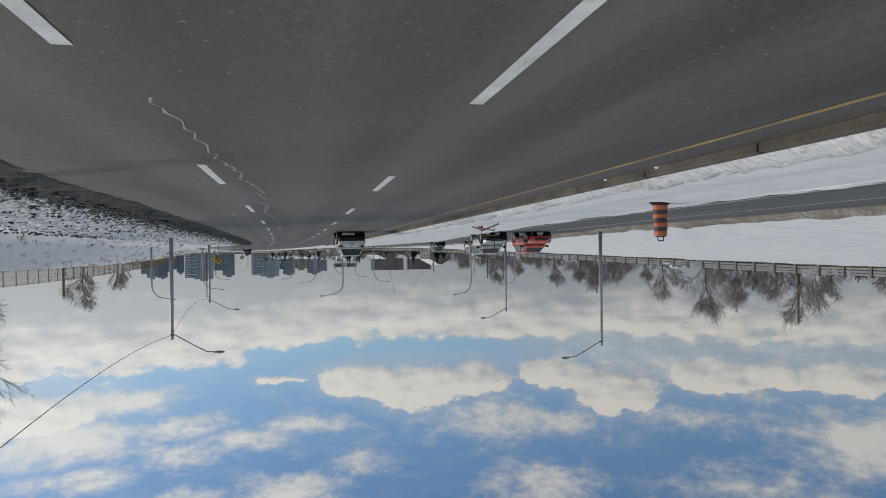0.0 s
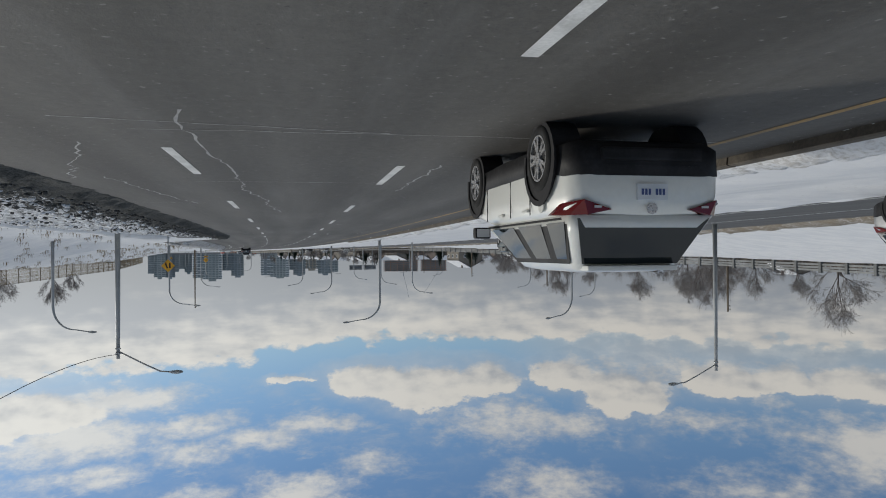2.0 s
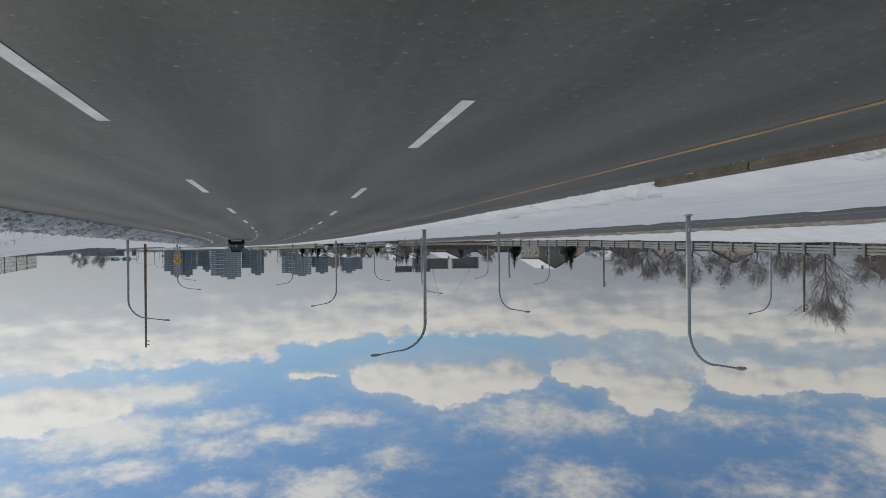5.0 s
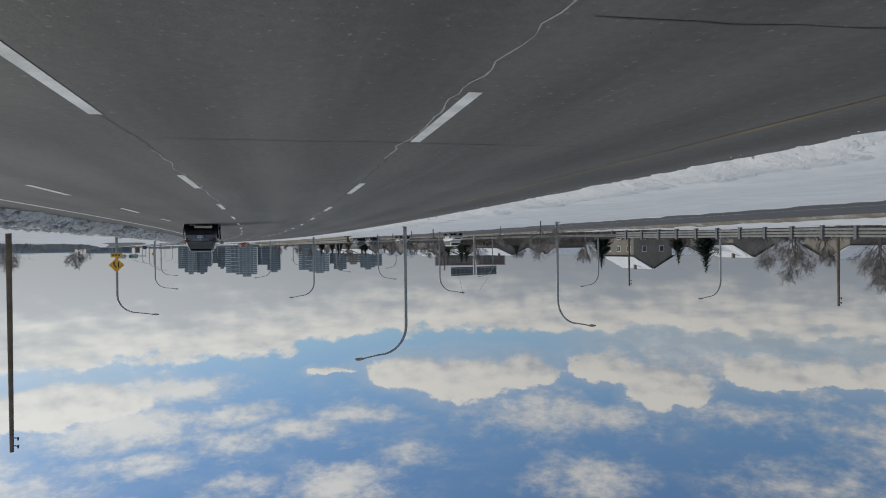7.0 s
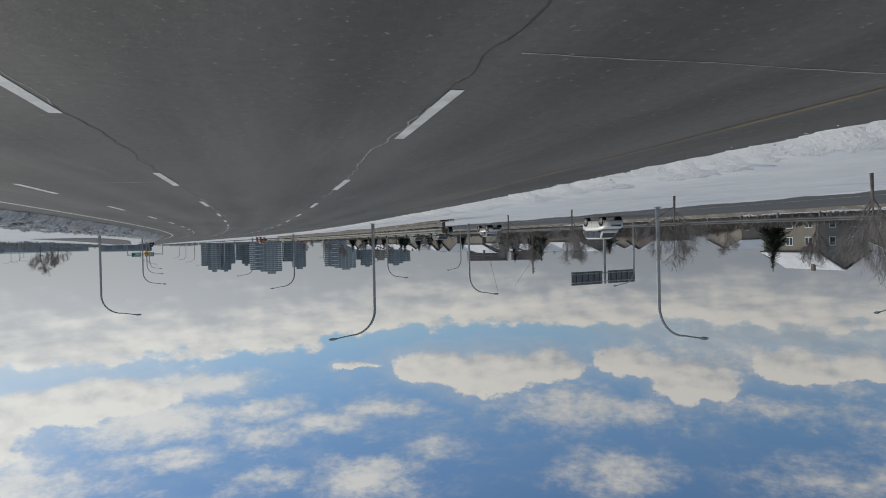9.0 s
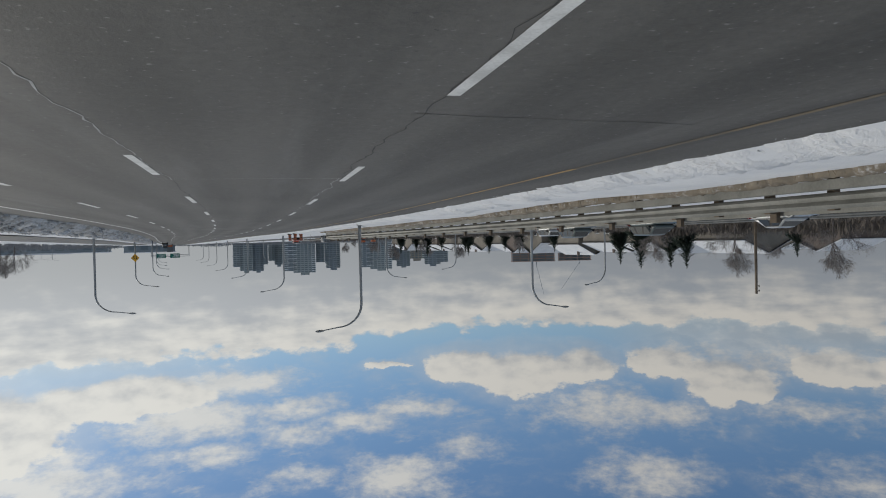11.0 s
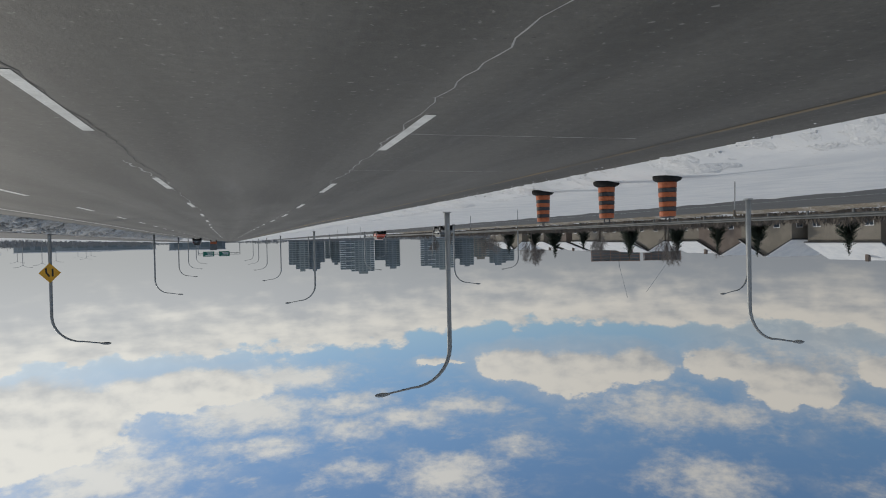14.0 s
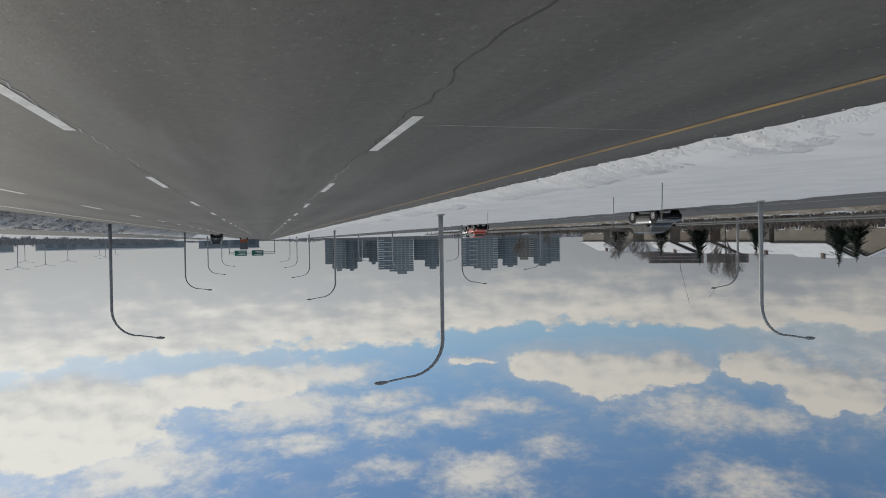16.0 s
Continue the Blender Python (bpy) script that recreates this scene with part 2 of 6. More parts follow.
def asphalt(name, a, b, lane_a, lane_w):
    """Worn paving: wheel tracks along the lanes, blotches, grain, transverse joints; uses the sheet's own metres."""
    mt = bpy.data.materials.new(name)
    mt.use_nodes = True
    n = Net(mt.node_tree)
    bs = mt.node_tree.nodes["Principled BSDF"]
    uv = n.node("ShaderNodeTexCoord").outputs["UV"]
    sx = n.node("ShaderNodeSeparateXYZ")
    mt.node_tree.links.new(uv, sx.inputs[0])
    s_, o_ = sx.outputs[0], sx.outputs[1]
    ph = n.m("DIVIDE", n.m("SUBTRACT", o_, lane_a), lane_w)
    track = n.m("COSINE", n.m("MULTIPLY", ph, 4 * math.pi))
    long_ = n.noise(n.xyz(n.m("MULTIPLY", s_, 0.05), n.m("MULTIPLY", o_, 1.3), 0.0), 1.0, 5, 0.6)
    blot = n.noise(n.xyz(n.m("MULTIPLY", s_, 0.25), o_, 0.0), 0.35, 5, 0.6)
    grain = n.noise(uv, 28.0, 4, 0.7)
    grit = n.noise(uv, 7.0, 5, 0.75)
    f = n.m("ADD", n.m("MULTIPLY", track, 0.07), n.m("ADD", n.m("MULTIPLY", long_, 0.28), n.m("ADD", n.m("MULTIPLY", blot, 0.62), n.m("ADD", n.m("MULTIPLY", grain, 0.55), n.m("MULTIPLY", grit, 0.42)))))
    f = n.ramp(f, 0.66, 1.30)
    col = n.mix(f, a, b)
    # salt stains, paler
    salt = n.ramp(n.noise(n.xyz(n.m("MULTIPLY", s_, 0.09), n.m("MULTIPLY", o_, 0.9), 7.0), 1.0, 6, 0.65), 0.5, 0.75, 0.0, 0.35)
    col = n.mix(salt, col, (0.18, 0.177, 0.172))
    speck = n.ramp(n.noise(uv, 14.0, 2, 0.5), 0.66, 0.74, 0.0, 0.6)
    col = n.mix(speck, col, (0.24, 0.235, 0.225))
    pit = n.ramp(n.noise(n.xyz(s_, o_, 3.0), 11.0, 3, 0.6), 0.34, 0.27, 0.0, 0.6)
    col = n.mix(pit, col, (0.035, 0.034, 0.033))
    n.put(bs.inputs["Base Color"], col)
    n.put(bs.inputs["Roughness"], n.ramp(grain, 0.2, 0.8, 0.6, 0.82))
    bs.inputs["Specular IOR Level"].default_value = 0.4
    bp = n.node("ShaderNodeBump")
    bp.inputs["Strength"].default_value, bp.inputs["Distance"].default_value = 0.35, 0.01
    mt.node_tree.links.new(grain, bp.inputs["Height"])
    mt.node_tree.links.new(bp.outputs[0], bs.inputs["Normal"])
    return mt


def snow_mat(name, dirty, relief=0.06):
    mt = bpy.data.materials.new(name)
    mt.use_nodes = True
    n = Net(mt.node_tree)
    bs = mt.node_tree.nodes["Principled BSDF"]
    co = n.node("ShaderNodeTexCoord").outputs["Object"]
    mid, fine = n.noise(co, 0.7, 5, 0.6), n.noise(co, 9.0, 5, 0.7)
    col = n.mix(n.ramp(mid, 0.3, 0.7), (0.66, 0.675, 0.70), (0.77, 0.775, 0.785))
    d = n.ramp(n.m("ADD", n.m("MULTIPLY", fine, 0.6), n.m("MULTIPLY", mid, 0.4)), 0.56 - dirty * 0.28, 0.70 - dirty * 0.1)
    col = n.mix(n.m("MULTIPLY", d, 0.25 + 0.7 * dirty), col, (0.20, 0.17, 0.13))
    n.put(bs.inputs["Base Color"], col)
    bs.inputs["Roughness"].default_value = 0.85
    bs.inputs["Specular IOR Level"].default_value = 0.2
    bp = n.node("ShaderNodeBump")
    bp.inputs["Strength"].default_value, bp.inputs["Distance"].default_value = 0.5 + relief * 2, relief
    n.put(bp.inputs["Height"], n.m("ADD", n.m("MULTIPLY", mid, 1.0), n.m("MULTIPLY", fine, 0.4)))
    mt.node_tree.links.new(bp.outputs[0], bs.inputs["Normal"])
    return mt


def verge_mat(name):
    """Dark road grit at the paving's edge that breaks up into speckled snow farther out; uses metres along and out."""
    mt = bpy.data.materials.new(name)
    mt.use_nodes = True
    n = Net(mt.node_tree)
    bs = mt.node_tree.nodes["Principled BSDF"]
    uv = n.node("ShaderNodeTexCoord").outputs["UV"]
    sx = n.node("ShaderNodeSeparateXYZ")
    mt.node_tree.links.new(uv, sx.inputs[0])
    out = sx.outputs[1]
    big, mid, fine = n.noise(uv, 0.5, 4, 0.6), n.noise(uv, 4.5, 5, 0.68), n.noise(uv, 17.0, 4, 0.7)
    reach = n.m("ADD", out, n.m("ADD", n.m("MULTIPLY", n.m("SUBTRACT", big, 0.5), 1.6), n.m("ADD", n.m("MULTIPLY", n.m("SUBTRACT", mid, 0.5), 4.6), n.m("MULTIPLY", n.m("SUBTRACT", fine, 0.5), 2.2))))
    f = n.ramp(reach, 1.45, 2.1)
    grit = n.mix(n.ramp(fine, 0.35, 0.65), (0.012, 0.014, 0.014), (0.066, 0.069, 0.067))
    slush = n.mix(n.ramp(mid, 0.4, 0.62), (0.40, 0.41, 0.42), (0.76, 0.775, 0.80))
    brown = n.mix(n.m("MULTIPLY", n.ramp(n.noise(uv, 1.6, 4, 0.6), 0.52, 0.66), n.ramp(out, 1.2, 3.5, 0.45, 0.12)), slush, (0.17, 0.13, 0.10))
    n.put(bs.inputs["Base Color"], n.mix(f, grit, brown))
    bs.inputs["Roughness"].default_value = 0.85
    bs.inputs["Specular IOR Level"].default_value = 0.25
    bp = n.node("ShaderNodeBump")
    bp.inputs["Strength"].default_value, bp.inputs["Distance"].default_value = 0.7, 0.05
    n.put(bp.inputs["Height"], n.m("ADD", mid, n.m("MULTIPLY", fine, 0.5)))
    mt.node_tree.links.new(bp.outputs[0], bs.inputs["Normal"])
    return mt


def glass_mat(name, tint, rough=0.03, coat=0.0):
    mt = bpy.data.materials.new(name)
    mt.use_nodes = True
    bs = mt.node_tree.nodes["Principled BSDF"]
    bs.inputs["Base Color"].default_value = (*tint, 1)
    bs.inputs["Roughness"].default_value = rough
    bs.inputs["Specular IOR Level"].default_value = 0.45
    bs.inputs["Coat Weight"].default_value, bs.inputs["Coat Roughness"].default_value = coat, 0.04
    return mt


M_ROAD = asphalt("worn_asphalt", (0.0495, 0.0465, 0.0415), (0.132, 0.126, 0.114), -1.7, 3.65)
M_ROAD2 = asphalt("grey_asphalt", (0.075, 0.075, 0.075), (0.13, 0.13, 0.128), -28.0, 3.65)
M_SNOW = snow_mat("snow", 0.0)
M_SNOWC = snow_mat("crusted_snow", 0.14, 0.16)
M_MOUND = snow_mat("brown_grassy_snow", 1.3, 0.12)
M_SNOWD = snow_mat("ploughed_snow", 0.28)
M_SLUSH = snow_mat("dirty_slush", 1.2, 0.12)
M_SNOWR = snow_mat("grey_ploughed_snow", 0.48, 0.14)
M_BANKR = snow_mat("dark_speckled_ploughed_snow", 0.72, 0.2)
M_VERGE = verge_mat("gritty_slush_verge")
M_GRIT = surface("dark_wet_grit", (0.018, 0.019, 0.019), (0.10, 0.10, 0.098), 0.85, 0.8, 9, 0.6)
M_WHITE = surface("white_road_paint", (0.50, 0.50, 0.48), (0.74, 0.74, 0.72), 0.7, 2.0, 30, 0.15)
M_YEL = surface("yellow_road_paint", (0.17, 0.13, 0.07), (0.48, 0.29, 0.085), 0.7, 0.8, 22, 0.15)
M_YELD = surface("worn_yellow_road_paint", (0.085, 0.078, 0.066), (0.21, 0.15, 0.075), 0.75, 0.6, 14, 0.15)
M_CRACK = surface("salt_filled_crack", (0.26, 0.26, 0.26), (0.42, 0.42, 0.41), 0.9, 3, 30)
M_TAR = surface("dark_joint", (0.03, 0.03, 0.03), (0.05, 0.05, 0.05), 0.8, 3, 30)
M_CONC = surface("kerb_concrete", (0.052, 0.044, 0.034), (0.13, 0.11, 0.085), 0.9, 1.2, 25, 0.3)
M_GALV = surface("galvanised_steel", (0.30, 0.31, 0.31), (0.42, 0.43, 0.43), 0.5, 1.5, 20, 0.05, 0.55)
M_POLE = surface("grey_pole_steel", (0.26, 0.27, 0.27), (0.38, 0.39, 0.39), 0.55, 1.2, 18, 0.05, 0.3)
M_RAIL = surface("weathered_guardrail", (0.13, 0.13, 0.115), (0.22, 0.217, 0.195), 0.65, 1.0, 18, 0.08, 0.25)
M_RAILD = surface("dull_grey_guardrail", (0.08, 0.085, 0.085), (0.14, 0.145, 0.145), 0.65, 1.0, 18, 0.08, 0.2)
M_RAILF = surface("grey_beam_steel", (0.12, 0.127, 0.128), (0.19, 0.198, 0.2), 0.6, 1.0, 18, 0.08, 0.2)
M_WOOD = surface("weathered_timber", (0.10, 0.075, 0.05), (0.19, 0.15, 0.11), 0.9, 1.5, 22, 0.3)
M_BARK = surface("bare_bark", (0.10, 0.082, 0.07), (0.19, 0.165, 0.15), 0.95, 2, 20, 0.3)
M_TWIG = surface("bare_twigs", (0.215, 0.196, 0.184), (0.315, 0.29, 0.275), 0.95, 1, 10, 0.0)
M_HEDGE = surface("brown_hedge_twigs", (0.085, 0.072, 0.06), (0.17, 0.145, 0.125), 0.95, 0.2, 6, 0.0)
# twig colour with the pale blue-grey of distance haze mixed in
M_HAZE = surface("hazed_far_twigs", (0.19, 0.195, 0.20), (0.27, 0.275, 0.285), 0.95, 1, 10, 0.0)
M_NEEDLE = surface("spruce_needles", (0.018, 0.032, 0.022), (0.05, 0.075, 0.05), 0.9, 3, 18, 0.0)
M_GRASS = surface("dry_grass", (0.17, 0.125, 0.07), (0.30, 0.235, 0.14), 0.95, 1.0, 20, 0.0)
M_DARK = surface("black_plastic", (0.012, 0.012, 0.013), (0.028, 0.028, 0.03), 0.6, 3, 30, 0.1)
M_TYRE = surface("tyre_rubber", (0.012, 0.012, 0.012), (0.03, 0.03, 0.03), 0.85, 6, 40, 0.2)
for q in (M_DARK, M_TYRE):
    q.node_tree.nodes["Principled BSDF"].inputs["Specular IOR Level"].default_value = 0.15
M_RIM = surface("alloy_rim", (0.42, 0.42, 0.43), (0.6, 0.6, 0.61), 0.3, 5, 40, 0.0, 0.8)
M_GLASS = glass_mat("car_glass", (0.014, 0.019, 0.021), 0.03, 0.4)
M_WIN = glass_mat("window_glass", (0.05, 0.065, 0.08), 0.08)
M_RED = glass_mat("tail_lamp_red", (0.13, 0.008, 0.008), 0.10)
M_LAMP = glass_mat("clear_lamp", (0.55, 0.55, 0.55), 0.08)
M_AMBER = glass_mat("amber_lamp", (0.7, 0.22, 0.02), 0.12)
M_PLATE = surface("plate_white", (0.62, 0.64, 0.66), (0.7, 0.72, 0.74), 0.5, 4, 30, 0.0)
M_BAR = surface("plate_blue_bars", (0.05, 0.08, 0.22), (0.07, 0.10, 0.26), 0.5, 4, 30, 0.0)
M_SIGNY = surface("yellow_sign_sheeting", (0.72, 0.36, 0.02), (0.82, 0.43, 0.03), 0.45, 2, 20, 0.0)
M_SIGNG = surface("green_sign_sheeting", (0.01, 0.13, 0.09), (0.015, 0.17, 0.12), 0.45, 2, 20, 0.0)
M_SIGNB = surface("sign_back_aluminium", (0.13, 0.14, 0.145), (0.20, 0.21, 0.215), 0.5, 2, 20, 0.0, 0.4)
M_BLACK = surface("black_sign_print", (0.015, 0.015, 0.015), (0.02, 0.02, 0.02), 0.5, 2, 20, 0.0)
M_ORANGE = surface("orange_drum", (0.42, 0.11, 0.04), (0.55, 0.16, 0.06), 0.5, 3, 25, 0.05)
M_CONE_B = surface("dark_band", (0.03, 0.03, 0.035), (0.07, 0.07, 0.075), 0.5, 3, 25, 0.05)
M_BRICK = surface("brown_brick", (0.13, 0.105, 0.09), (0.19, 0.155, 0.135), 0.9, 0.5, 8, 0.2, rand=0.8)
M_BEIGE = surface("beige_stucco", (0.19, 0.172, 0.145), (0.26, 0.235, 0.198), 0.9, 0.4, 8, 0.1, rand=0.8)
M_GABLE = surface("brown_timber_cladding", (0.20, 0.11, 0.06), (0.29, 0.165, 0.09), 0.9, 0.5, 8, 0.2)
M_SHINGLE = surface("dark_shingles", (0.04, 0.04, 0.045), (0.08, 0.08, 0.085), 0.9, 1, 12, 0.2)
M_TRIM = surface("white_trim", (0.7, 0.7, 0.69), (0.8, 0.8, 0.79), 0.6, 1, 12, 0.0)
# grey and blue tower walls and windows: distance haze is painted into their colours
M_TOW1 = surface("tower_grey_concrete", (0.28, 0.312, 0.31), (0.37, 0.405, 0.40), 0.85, 0.05, 0.8, 0.0)
M_TOW2 = surface("tower_hazed_cladding", (0.20, 0.235, 0.255), (0.28, 0.315, 0.335), 0.6, 0.05, 0.8, 0.0)
M_TOW3 = surface("tower_tan_brick", (0.31, 0.285, 0.245), (0.38, 0.35, 0.30), 0.85, 0.05, 0.8, 0.0)
M_TOWW = surface("tower_pale_slabs", (0.58, 0.61, 0.615), (0.68, 0.71, 0.715), 0.8, 0.05, 0.8, 0.0)
M_TOWG = glass_mat("tower_windows", (0.15, 0.185, 0.205), 0.3)
M_PINK = surface("raw_concrete_frame", (0.30, 0.215, 0.18), (0.40, 0.30, 0.26), 0.9, 0.1, 1.0, 0.0)


def paint(name, c, k=0.85):
    return surface(name, tuple(v * k for v in c), c, 0.35, 1.5, 14, 0.0, 0.0, 0.7)


P_WHITE = paint("pearl_white_paint", (0.74, 0.74, 0.69), 0.92)
P_SILVER = surface("silver_paint", (0.40, 0.40, 0.39), (0.5, 0.5, 0.49), 0.35, 1.5, 14, 0.0, 0.5, 0.7)
P_RED = paint("red_paint", (0.62, 0.075, 0.03), 0.9)
P_DARK = surface("dark_grey_dusty_paint", (0.045, 0.053, 0.06), (0.14, 0.152, 0.165), 0.4, 1.2, 12, 0.0, 0.1, 0.6)
P_GREEN = paint("dark_green_grey_paint", (0.055, 0.075, 0.07), 0.8)
P_BLUE = paint("blue_paint", (0.05, 0.12, 0.28), 0.8)


# ---- the road's line: distance along it, heading in degrees (left positive) ----
BEND = [
    (-150.0, 1.50),
    (-20.0, 0.40),
    (0.0, -0.00),
    (18.3, -0.61),
    (38.0, -1.29),
    (59.8, -1.95),
    (83.0, -2.72),
    (106.2, -3.55),
    (129.1, -4.33),
    (151.8, -5.19),
    (174.3, -6.38),
    (197.1, -7.99),
    (221.1, -9.70),
    (245.4, -11.51),
    (268.8, -13.35),
    (291.5, -15.09),
    (314.0, -16.54),
    (336.6, -17.61),
    (359.3, -18.76),
    (399.3, -18.85),
    (469.3, -18.8),
    (1200.0, -18.8),
]
_st = np.arange(-150.0, 1200.5, 0.5)
_hd = np.radians(np.interp(_st, [b[0] for b in BEND], [b[1] for b in BEND]))
_k = np.ones(25) / 25
_hd = np.convolve(np.pad(_hd, 12, mode="edge"), _k, mode="valid")
_px = np.concatenate([[0], np.cumsum(-np.sin((_hd[1:] + _hd[:-1]) / 2) * 0.5)])
_py = np.concatenate([[0], np.cumsum(np.cos((_hd[1:] + _hd[:-1]) / 2) * 0.5)])
_px -= np.interp(0, _st, _px)
_py -= np.interp(0, _st, _py)


def way(s):
    return float(np.interp(s, _st, _hd))


def at(s, o, z=0.0):
    """A place s metres along the road, o metres to the right of the driver's line."""
    h = way(s)
    return Vector((float(np.interp(s, _st, _px)) + o * math.cos(h), float(np.interp(s, _st, _py)) + o * math.sin(h), z))


def stand(s, o, z=0.0, turn=0.0):
    """A pose there whose y axis runs along the road."""
    p = at(s, o, z)
    return pose(p.x, p.y, p.z, 0, 0, math.degrees(way(s)) + turn)


def lerp(s, knots):
    return float(np.interp(s, [k[0] for k in knots], [k[1] for k in knots]))


# edges, metres right of the driver's line
LEFT_EDGE = [(-150, -5.75), (28, -5.75), (60, -6.3), (92, -6.9), (120, -7.2), (200, -7.2), (280, -7.6), (326, -6.95), (370, -6.1), (900, -6.0)]
RIGHT_EDGE = [(-150, 4.2), (70, 4.25), (92, 4.4), (100, 5.0), (103, 8.3), (150, 8.6), (300, 8.8), (340, 9.5), (400, 10.1), (900, 10.5)]
RAMP_L = [(-150, 30.0), (10, 20.0), (40, 15.6), (60, 12.4), (72, 9.4), (85, 6.6), (100, 5.1), (104, 8.9)]
RAMP_R = [(-150, 34.0), (10, 24.2), (40, 19.8), (60, 16.5), (68, 14.8), (74, 13.0), (80, 11.2), (88, 9.6), (98, 8.9), (104, 9.0)]
RAMP_Z = [(-150, -1.2), (30, -0.9), (60, -0.6), (85, -0.2), (103, 0.0), (900, 0.0)]
OPP_NEAR = [(-150, -11.0), (0, -11.0), (30, -11.6), (58, -14.5), (80, -18.5), (104, -22.8), (150, -24.6), (200, -23.8), (260, -23.5), (340, -24.3), (900, -24.3)]
OPP_FAR = [(-150, -18.6), (40, -19.2), (60, -23), (80, -29), (104, -34), (150, -37), (200, -38), (900, -38.5)]
OPP_Z = [(-150, 0.0), (50, 0.0), (120, -0.35), (900, -0.4)]
RAIL_O = [(-150, -52), (60, -50), (140, -48), (200, -44), (260, -41.5), (900, -41.5)]
RAIL_Z = [(-150, 3.6), (60, 3.1), (140, 1.5), (200, 0.1), (250, -0.35), (900, -0.4)]
BANK_Z = [(-150, 2.4), (100, 2.6), (160, 2.2), (215, 0.6), (300, 0.3), (900, 0.2)]


def ed(name, s):
    return lerp(s, name)


# ---- mesh helpers ----
def part(name, bm, material, parent=None, label="", smooth=False):
    me = bpy.data.meshes.new(name)
    bm.normal_update()
    bm.to_mesh(me)
    bm.free()
    me.materials.append(material)
    if smooth:
        for f in me.polygons:
            f.use_smooth = True
    ob = new(name, me)
    if parent is not None:
        ob.parent = parent
    if label:
        tagged(ob, label)
    return ob


def sheet(name, verts, faces, material, parent=None, uvs=None, smooth=False):
    me = bpy.data.meshes.new(name)
    me.from_pydata(verts, [], faces)
    me.materials.append(material)
    if uvs is not None:
        lay = me.uv_layers.new(name="UVMap")
        for lp in me.loops:
            lay.data[lp.index].uv = uvs[lp.vertex_index]
    if smooth:
        for f in me.polygons:
            f.use_smooth = True
    me.validate()
    me.update()
    ob = new(name, me)
    if parent is not None:
        ob.parent = parent
    return ob


def thing(name, m, label, category, group="", kind=""):
    e = new(name)
    e.empty_display_size = 0.2
    e.matrix_basis = m
    return tagged(e, label, category, group, kind)


def box(bm, lo, hi, bevel=0.0, m=None):
    vs = [bm.verts.new(Vector((x, y, z))) for z in (lo[2], hi[2]) for y in (lo[1], hi[1]) for x in (lo[0], hi[0])]
    fs = [(0, 2, 3, 1), (4, 5, 7, 6), (0, 1, 5, 4), (2, 6, 7, 3), (0, 4, 6, 2), (1, 3, 7, 5)]
    faces = [bm.faces.new([vs[i] for i in f]) for f in fs]
    if bevel:
        es = list({e for f in faces for e in f.edges})
        r = bmesh.ops.bevel(bm, geom=es, offset=bevel, segments=2, affect="EDGES", profile=0.6)
        vs = list({v for v in r["verts"]} | {v for v in vs if v.is_valid})
    if m is not None:
        for v in vs:
            if v.is_valid:
                v.co = m @ v.co
    return bm


def tube(bm, pts, radii, n=8, cap=True):
    pts = [Vector(p) for p in pts]
    rings = []
    side = None
    for i, p in enumerate(pts):
        d = (pts[min(i + 1, len(pts) - 1)] - pts[max(i - 1, 0)]).normalized()
        if side is None:
            side = d.orthogonal().normalized()
        side = (side - d * side.dot(d)).normalized()
        up = d.cross(side)
        r = radii[i] if hasattr(radii, "__len__") else radii
        rings.append([bm.verts.new(p + (side * math.cos(2 * math.pi * k / n) + up * math.sin(2 * math.pi * k / n)) * r) for k in range(n)])
    for a, b in zip(rings[:-1], rings[1:]):
        for k in range(n):
            bm.faces.new((a[k], a[(k + 1) % n], b[(k + 1) % n], b[k]))
    if cap:
        bm.faces.new(rings[0][::-1])
        bm.faces.new(rings[-1])
    return bm


def rings_loft(bm, rings, cap=True):
    vr = [[bm.verts.new(Vector(p)) for p in r] for r in rings]
    n = len(vr[0])
    for a, b in zip(vr[:-1], vr[1:]):
        for k in range(n):
            bm.faces.new((a[k], a[(k + 1) % n], b[(k + 1) % n], b[k]))
    if cap:
        bm.faces.new(vr[0][::-1])
        bm.faces.new(vr[-1])
    return bm


def quad_plate(bm, pts, thick, normal):
    """A flat plate with thickness on four corner points."""
    nv = Vector(normal).normalized() * thick
    a = [bm.verts.new(Vector(p)) for p in pts]
    b = [bm.verts.new(Vector(p) + nv) for p in pts]
    bm.faces.new(b)
    bm.faces.new(a[::-1])
    for i in range(len(a)):
        j = (i + 1) % len(a)
        bm.faces.new((a[i], a[j], b[j], b[i]))
    return bm


def nz(x, y, k=1.0, seed=0.0):
    return noise.noise(Vector((x * k, y * k, seed)))


